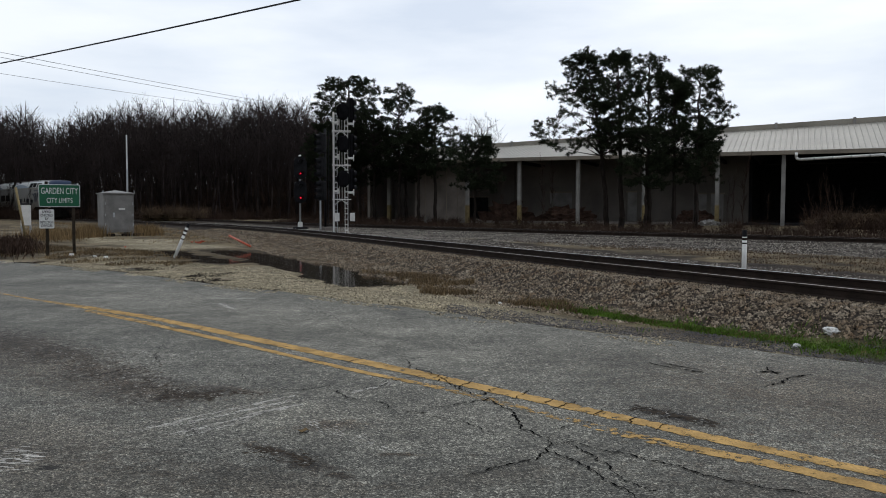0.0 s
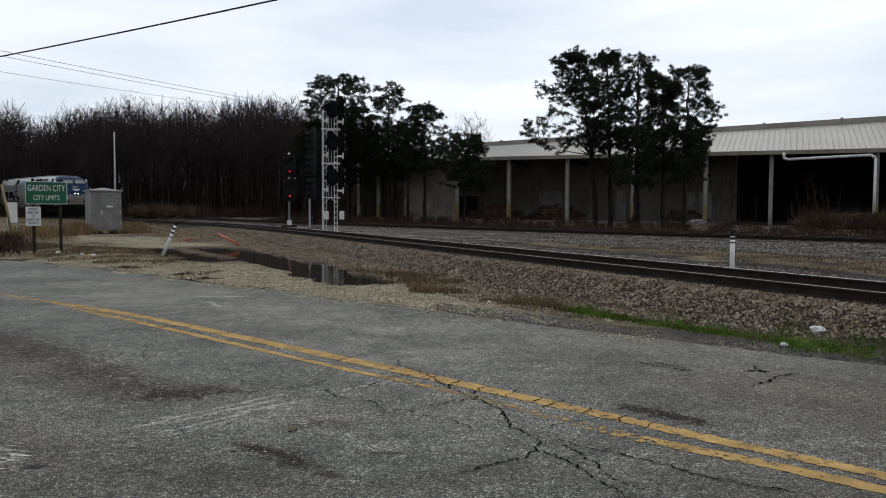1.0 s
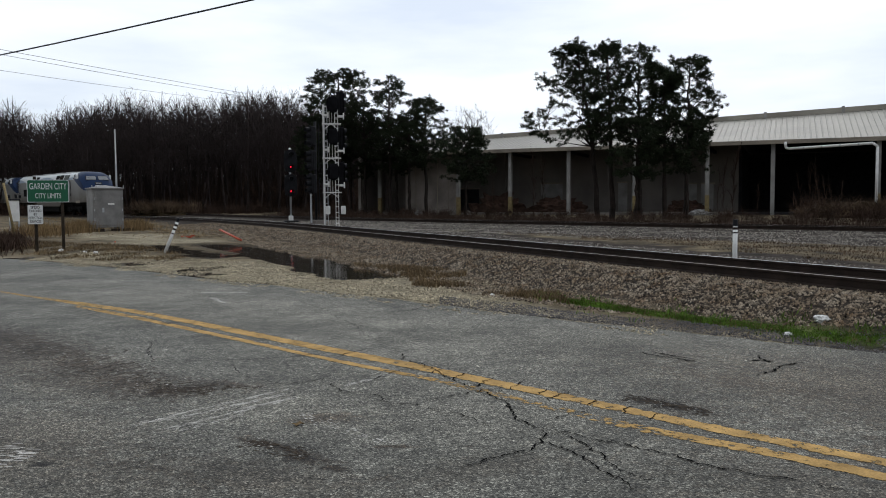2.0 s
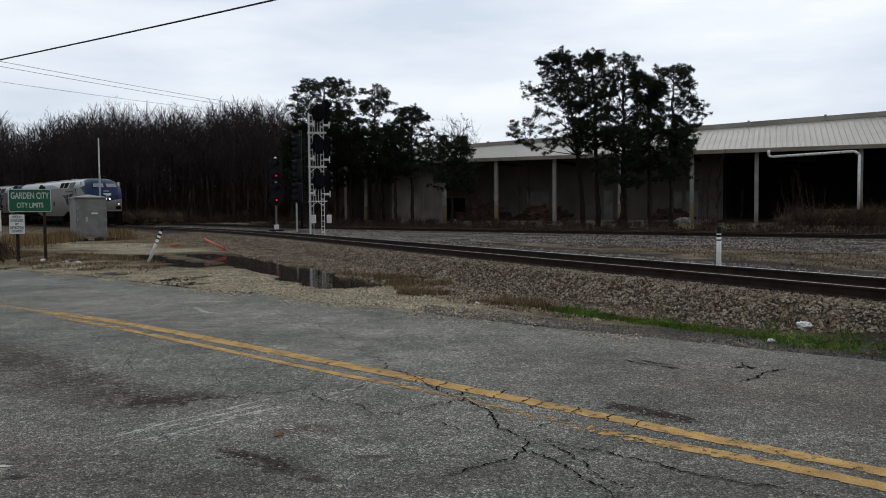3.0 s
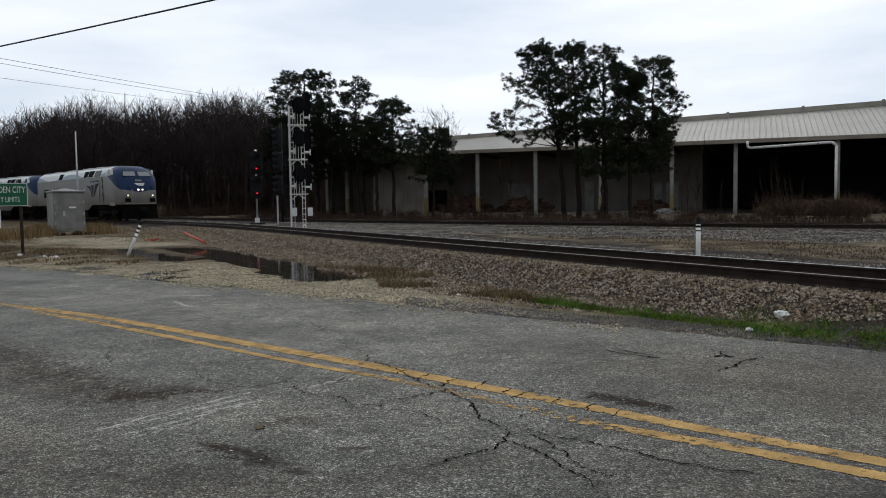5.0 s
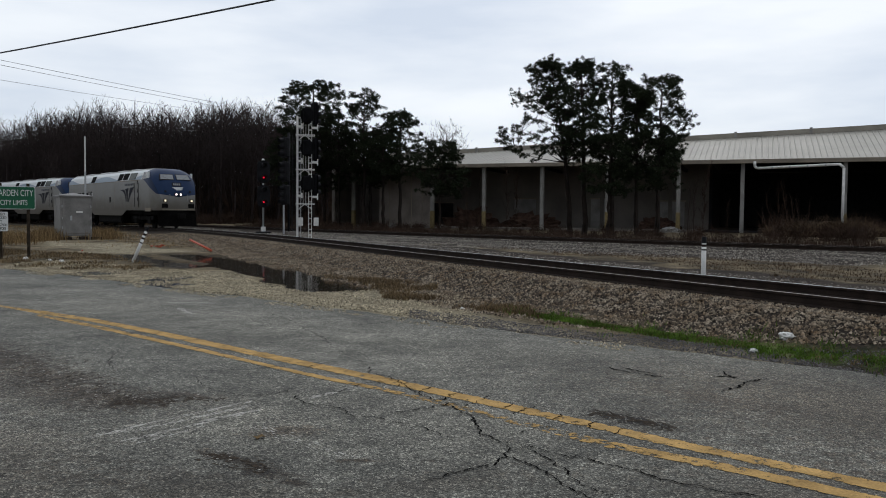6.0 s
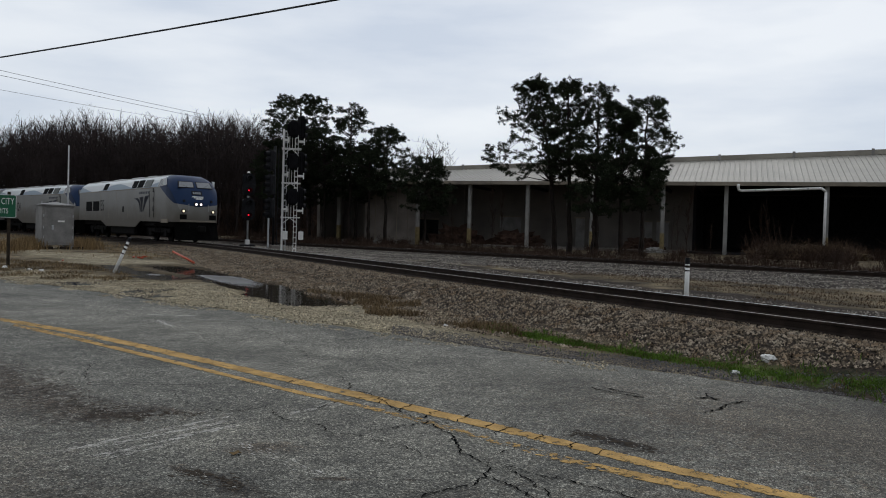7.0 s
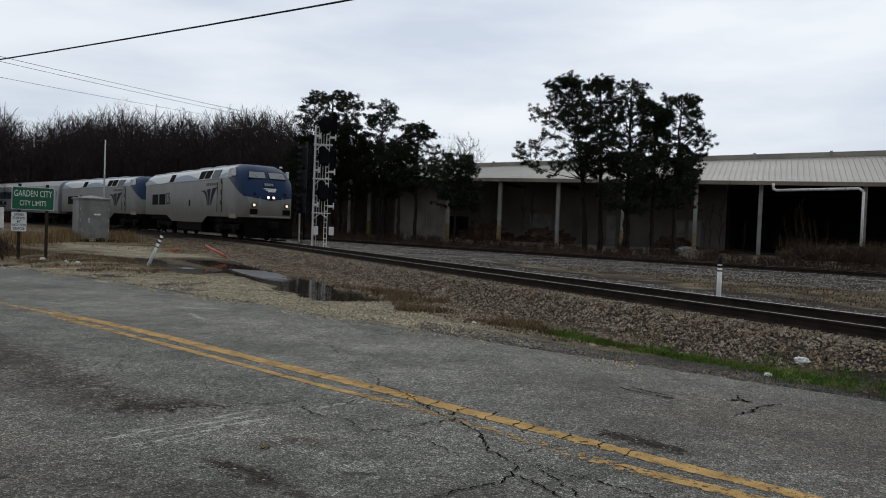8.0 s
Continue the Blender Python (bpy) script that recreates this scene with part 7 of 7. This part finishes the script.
# ---- grass and loose stone ----
def blades(name, xy, lo, hi, width, mat, label, seed, flop=0.45, category="grass"):
    rng = np.random.default_rng(seed)
    n = len(xy)
    z = ground_height(xy[:, 0], xy[:, 1])
    h = rng.uniform(lo, hi, n)
    a = rng.uniform(0, 2 * np.pi, n)
    lean = rng.normal(0, flop, (n, 2)) * h[:, None]
    w = width * rng.uniform(0.6, 1.3, n)
    base = np.stack([xy[:, 0], xy[:, 1], z - 0.01], 1)
    side = np.stack([np.cos(a) * w, np.sin(a) * w, np.zeros(n)], 1)
    mid = base + np.stack([lean[:, 0] * 0.35, lean[:, 1] * 0.35, h * 0.6], 1)
    tip = base + np.stack([lean[:, 0], lean[:, 1], h], 1)
    v = np.stack([base - side, base + side, mid + side * 0.7, mid - side * 0.7, tip], 1).reshape(-1, 3)
    k = 5 * np.arange(n)[:, None]
    f = np.concatenate([k + (0, 1, 2), k + (0, 2, 3), k + (3, 2, 4)])
    return tagged(triangles(name, v, f, mat), label, category, kind="stuff")


def edge_places(rng, count, x_lo, x_hi, d_lo, d_hi, clump=0.0, seed=0):
    """Places between two distances beyond the road's edge; clump: leave gaps."""
    seg = np.array(EDGE[1:-1])
    s = np.r_[0, np.cumsum(np.hypot(*np.diff(seg, axis=0).T))]
    out = []
    while sum(len(o) for o in out) < count:
        t = rng.uniform(0, s[-1], count * 2)
        x, y = np.interp(t, s, seg[:, 0]), np.interp(t, s, seg[:, 1])
        d = rng.uniform(d_lo, d_hi, len(t))
        px, py = x + 0.66 * d, y + 0.75 * d
        keep = (px > x_lo) & (px < x_hi)
        if clump:
            keep &= np.array([noise.noise((a * 0.9, b * 0.9, seed)) + 0.6 * noise.noise((a * 3, b * 3, seed)) > clump for a, b in zip(px, py)])
        out.append(np.stack([px[keep], py[keep]], 1))
    return np.concatenate(out)[:count]


def beside(rng, count, line, spread_by, clump, seed):
    """Places scattered to both sides of a line, in clumps."""
    seg = np.array(line)
    s = np.r_[0, np.cumsum(np.hypot(*np.diff(seg, axis=0).T))]
    t = rng.uniform(0, s[-1], count * 3)
    px = np.interp(t, s, seg[:, 0]) + rng.normal(0, spread_by, len(t)) * 0.75
    py = np.interp(t, s, seg[:, 1]) + rng.normal(0, spread_by, len(t)) * 0.75
    keep = np.array([noise.noise((a * 1.6, b * 1.6, seed)) + 0.6 * noise.noise((a * 4, b * 4, seed)) > clump for a, b in zip(px, py)])
    return np.stack([px[keep], py[keep]], 1)[:count]


def dry_only(xy):
    """Leave out the places under water."""
    xy = xy[ground_height(xy[:, 0], xy[:, 1]) > 0.012]
    return xy[(line_gap(xy[:, 0], xy[:, 1], PUDDLE)[0] > 2.4) | (xy[:, 0] > -4)]


M_olive = material("olive_winter_grass", (0.155, 0.110, 0.060), 0.9, vary=0.35, size=0.8, fine=10, bump=0, per_island=0.5)
grng = np.random.default_rng(77)
blades("green_grass", beside(grng, 42000, GREEN_LINE, 0.14, -0.5, 4), 0.014, 0.05, 0.005, M_greengrass, "fresh green grass strip along the road edge", 1)
blades("dry_grass", beside(grng, 2600, GREEN_LINE, 0.22, -0.2, 14), 0.02, 0.07, 0.006, M_olive, "straw and olive stems among the green grass", 21)
blades("green_grass", beside(grng, 3000, GREEN_LINE, 0.4, 0.2, 5), 0.03, 0.11, 0.006, M_greengrass, "thin green grass at the foot of the ballast", 2)
blades("dry_grass", dry_only(np.concatenate([edge_places(grng, 6500, -3.2, 0.6, 2.5, 4.2, -0.1, 6), edge_places(grng, 5000, -0.6, 2.0, 1.2, 2.3, -0.1, 6)])), 0.03, 0.13, 0.006, M_olive, "straw-coloured dry grass at the foot of the ballast", 3)
blades("dry_grass", dry_only(edge_places(grng, 32000, -30, -7.4, 0.2, 6.2, -0.22, 7)), 0.03, 0.13, 0.009, M_olive, "dry winter grass on the verge", 4)


def patch_places(rng, count, deg, dist, half_deg, half_dist):
    a, d = rng.normal(deg, half_deg, count), rng.normal(dist, half_dist, count)
    return np.stack([np.sin(np.radians(a)) * d, np.cos(np.radians(a)) * d], 1)


blades("dry_grass", np.concatenate([patch_places(grng, 1900, -26.3, 44, 1.1, 1.8), patch_places(grng, 1500, -24.2, 46, 0.5, 1.2), patch_places(grng, 1400, -21.0, 47, 0.5, 1.2)]), 0.25, 0.7, 0.012, M_drygrass, "tall golden broom grass round the equipment cabinet", 5, 0.25)
strip = np.array([on_track(s, -d)[:2] for s, d in zip(grng.uniform(-6, 34, 26000), grng.uniform(4.6, 10.5, 26000))])
gap_main, _ = line_gap(strip[:, 0], strip[:, 1], TRACK_LINE)
gap_siding, _ = line_gap(strip[:, 0], strip[:, 1], SIDING_LINE)
thin = np.array([noise.noise((a * 0.5, b * 0.5, 2.0)) for a, b in strip])
strip = strip[(gap_siding > 7.6 + thin) & (gap_main > 6.8 + 1.5 * thin)]
M_browngrass = material("brown_matted_grass", (0.090, 0.061, 0.039), 0.9, vary=0.4, size=0.6, fine=10, bump=0, per_island=0.5)
blades("dry_grass", strip, 0.02, 0.075, 0.012, M_browngrass, "brown dry grass strip between the tracks", 6)
strip = np.array([on_track(s, d)[:2] for s, d in zip(grng.uniform(22, 75, 5000), grng.normal(5.2, 1.1, 5000))])
strip = strip[np.minimum(line_gap(strip[:, 0], strip[:, 1], PUDDLE)[0], line_gap(strip[:, 0], strip[:, 1], PUDDLE_B)[0]) > 4.5]
blades("dry_grass", strip, 0.03, 0.13, 0.012, M_drygrass, "sparse dry grass on the dirt beside the line", 7)
far_strip = np.array([on_siding(s, -d)[:2] for s, d in zip(grng.uniform(16, 95, 24000), 2.6 + np.abs(grng.normal(0, 3.0, 24000)))])
blades("dry_grass", far_strip, 0.10, 0.42, 0.012, M_brush, "reddish brown weeds before the warehouse", 8, 0.35)

M_tanstone = material("tan_gravel_stone", (0.288, 0.244, 0.166), 0.9, vary=0.25, size=1.2, fine=60, per_island=0.8)
M_darkgravel = material("dark_edge_gravel", (0.085, 0.080, 0.080), 0.9, vary=0.3, size=2, fine=60, per_island=0.6)


def edge_stones(rng, count):
    return edge_places(rng, count, 0.0, 9, 0.0, 0.75)


def verge_stones(rng, count):
    return np.concatenate([edge_places(rng, count - 1500, -12, 1.2, 0.05, 3.0, -0.35, 8), edge_places(rng, 1500, -14, 3.0, -0.45, 0.1, 0.05, 9)])


def between_stones(rng, count):
    return np.array([on_track(s, -d)[:2] for s, d in zip(-6 + 70 * rng.uniform(0, 1, count) ** 1.3, rng.uniform(1.4, 5.6, count))])


stones("edge_gravel", 16000, edge_stones, 0.008, 0.028, M_darkgravel, "dark crumbled gravel along the broken road edge", 11)
stones("verge_gravel", 20000, verge_stones, 0.012, 0.042, M_tanstone, "tan gravel on the verge", 12)
stones("ballast", 14000, between_stones, 0.025, 0.06, M_palestone, "pale grey ballast between the tracks", 13)

blades("dry_grass", patch_places(grng, 3000, -29.3, 34.5, 0.8, 2.2), 0.15, 0.6, 0.014, M_brush, "dark tangled weeds round the guy wire guard", 9, 0.5)

# ---- heaps and clutter under the canopy ----
M_scrap = material("rusty_scrap", (0.060, 0.036, 0.027), 0.9, vary=0.5, size=2, fine=20)


def heap(u, v, w, d, h, mat, label, seed, name="scrap_mound"):
    bm = bmesh.new()
    bmesh.ops.create_icosphere(bm, subdivisions=4, radius=1.0)
    for vert in bm.verts:
        k = 1 + 0.35 * noise.noise(vert.co * 2.2 + Vector((seed, 0, 0))) + 0.35 * noise.noise(vert.co * 6 + Vector((0, seed, 0))) + 0.3 * noise.noise(vert.co * 15 + Vector((0, 0, seed)))
        vert.co = Vector((vert.co.x * w * k, vert.co.y * d * k, max(-0.02, vert.co.z * h * k)))
    ob = mesh_object(name, bm, mat)
    p = shed(u, v, 0)
    ob.matrix_basis = pose(p.x, p.y, 0.60 if v > 0.3 else spot(p.x, p.y), 0, 0, -24)
    return tagged(ob, label, "pile")


wood_mound = heap(0, -1, 2.4, 1.4, 0.8, M_soil, "brown mound of earth and brushwood before the woods", 9, "earth_mound")
mx, my = bear_place(-19.4, 84)
wood_mound.matrix_basis = pose(mx, my, spot(mx, my), 0, 0, 20)
strew("brush", BUSHES, [(mx + grng.normal(0, 1.5), my + grng.normal(0, 0.8), 0.7, grng.uniform(0.6, 1.2)) for _ in range(60)], M_browngrass, "dry brown brushwood heaped before the woods", "brush", seed=15)
fx, fy = bear_place(28.6, 52.5)
strew("brush", BUSHES, [(fx + grng.normal(0, 1.6), fy + grng.normal(0, 0.8), 0.6, grng.uniform(0.4, 1.0)) for _ in range(60)], M_browngrass, "pale dry brush and weeds on the low mound", "brush", seed=16)


heap(bearing_u(3.8), 2.5, 2.3, 1.0, 1.5, M_scrap, "heap of rusty brown scrap under the canopy", 1)
heap(bearing_u(8.2), 2.2, 2.5, 1.0, 1.1, M_scrap, "low heap of brown brushwood under the canopy", 2)
heap(bearing_u(17.3), 2.5, 1.6, 0.9, 0.9, M_scrap, "heap of dark scrap under the canopy", 3)
heap(bearing_u(18.6), -1.5, 0.7, 0.4, 0.4, M_column, "crumpled pale tarpaulin on the ground", 4, "tarpaulin")
heap(bearing_u(28.2), -5.0, 3.4, 1.6, 0.85, M_soil, "low mound of earth and dead weeds", 5, "earth_mound")
heap(bearing_u(-0.6), -2.0, 0.4, 0.3, 0.4, M_column, "pale rubbish by the doorway", 6, "tarpaulin")
heap(bearing_u(2.5), -1.0, 0.4, 0.3, 0.4, M_column, "pale rubbish by the doorway", 7, "tarpaulin")

motions()
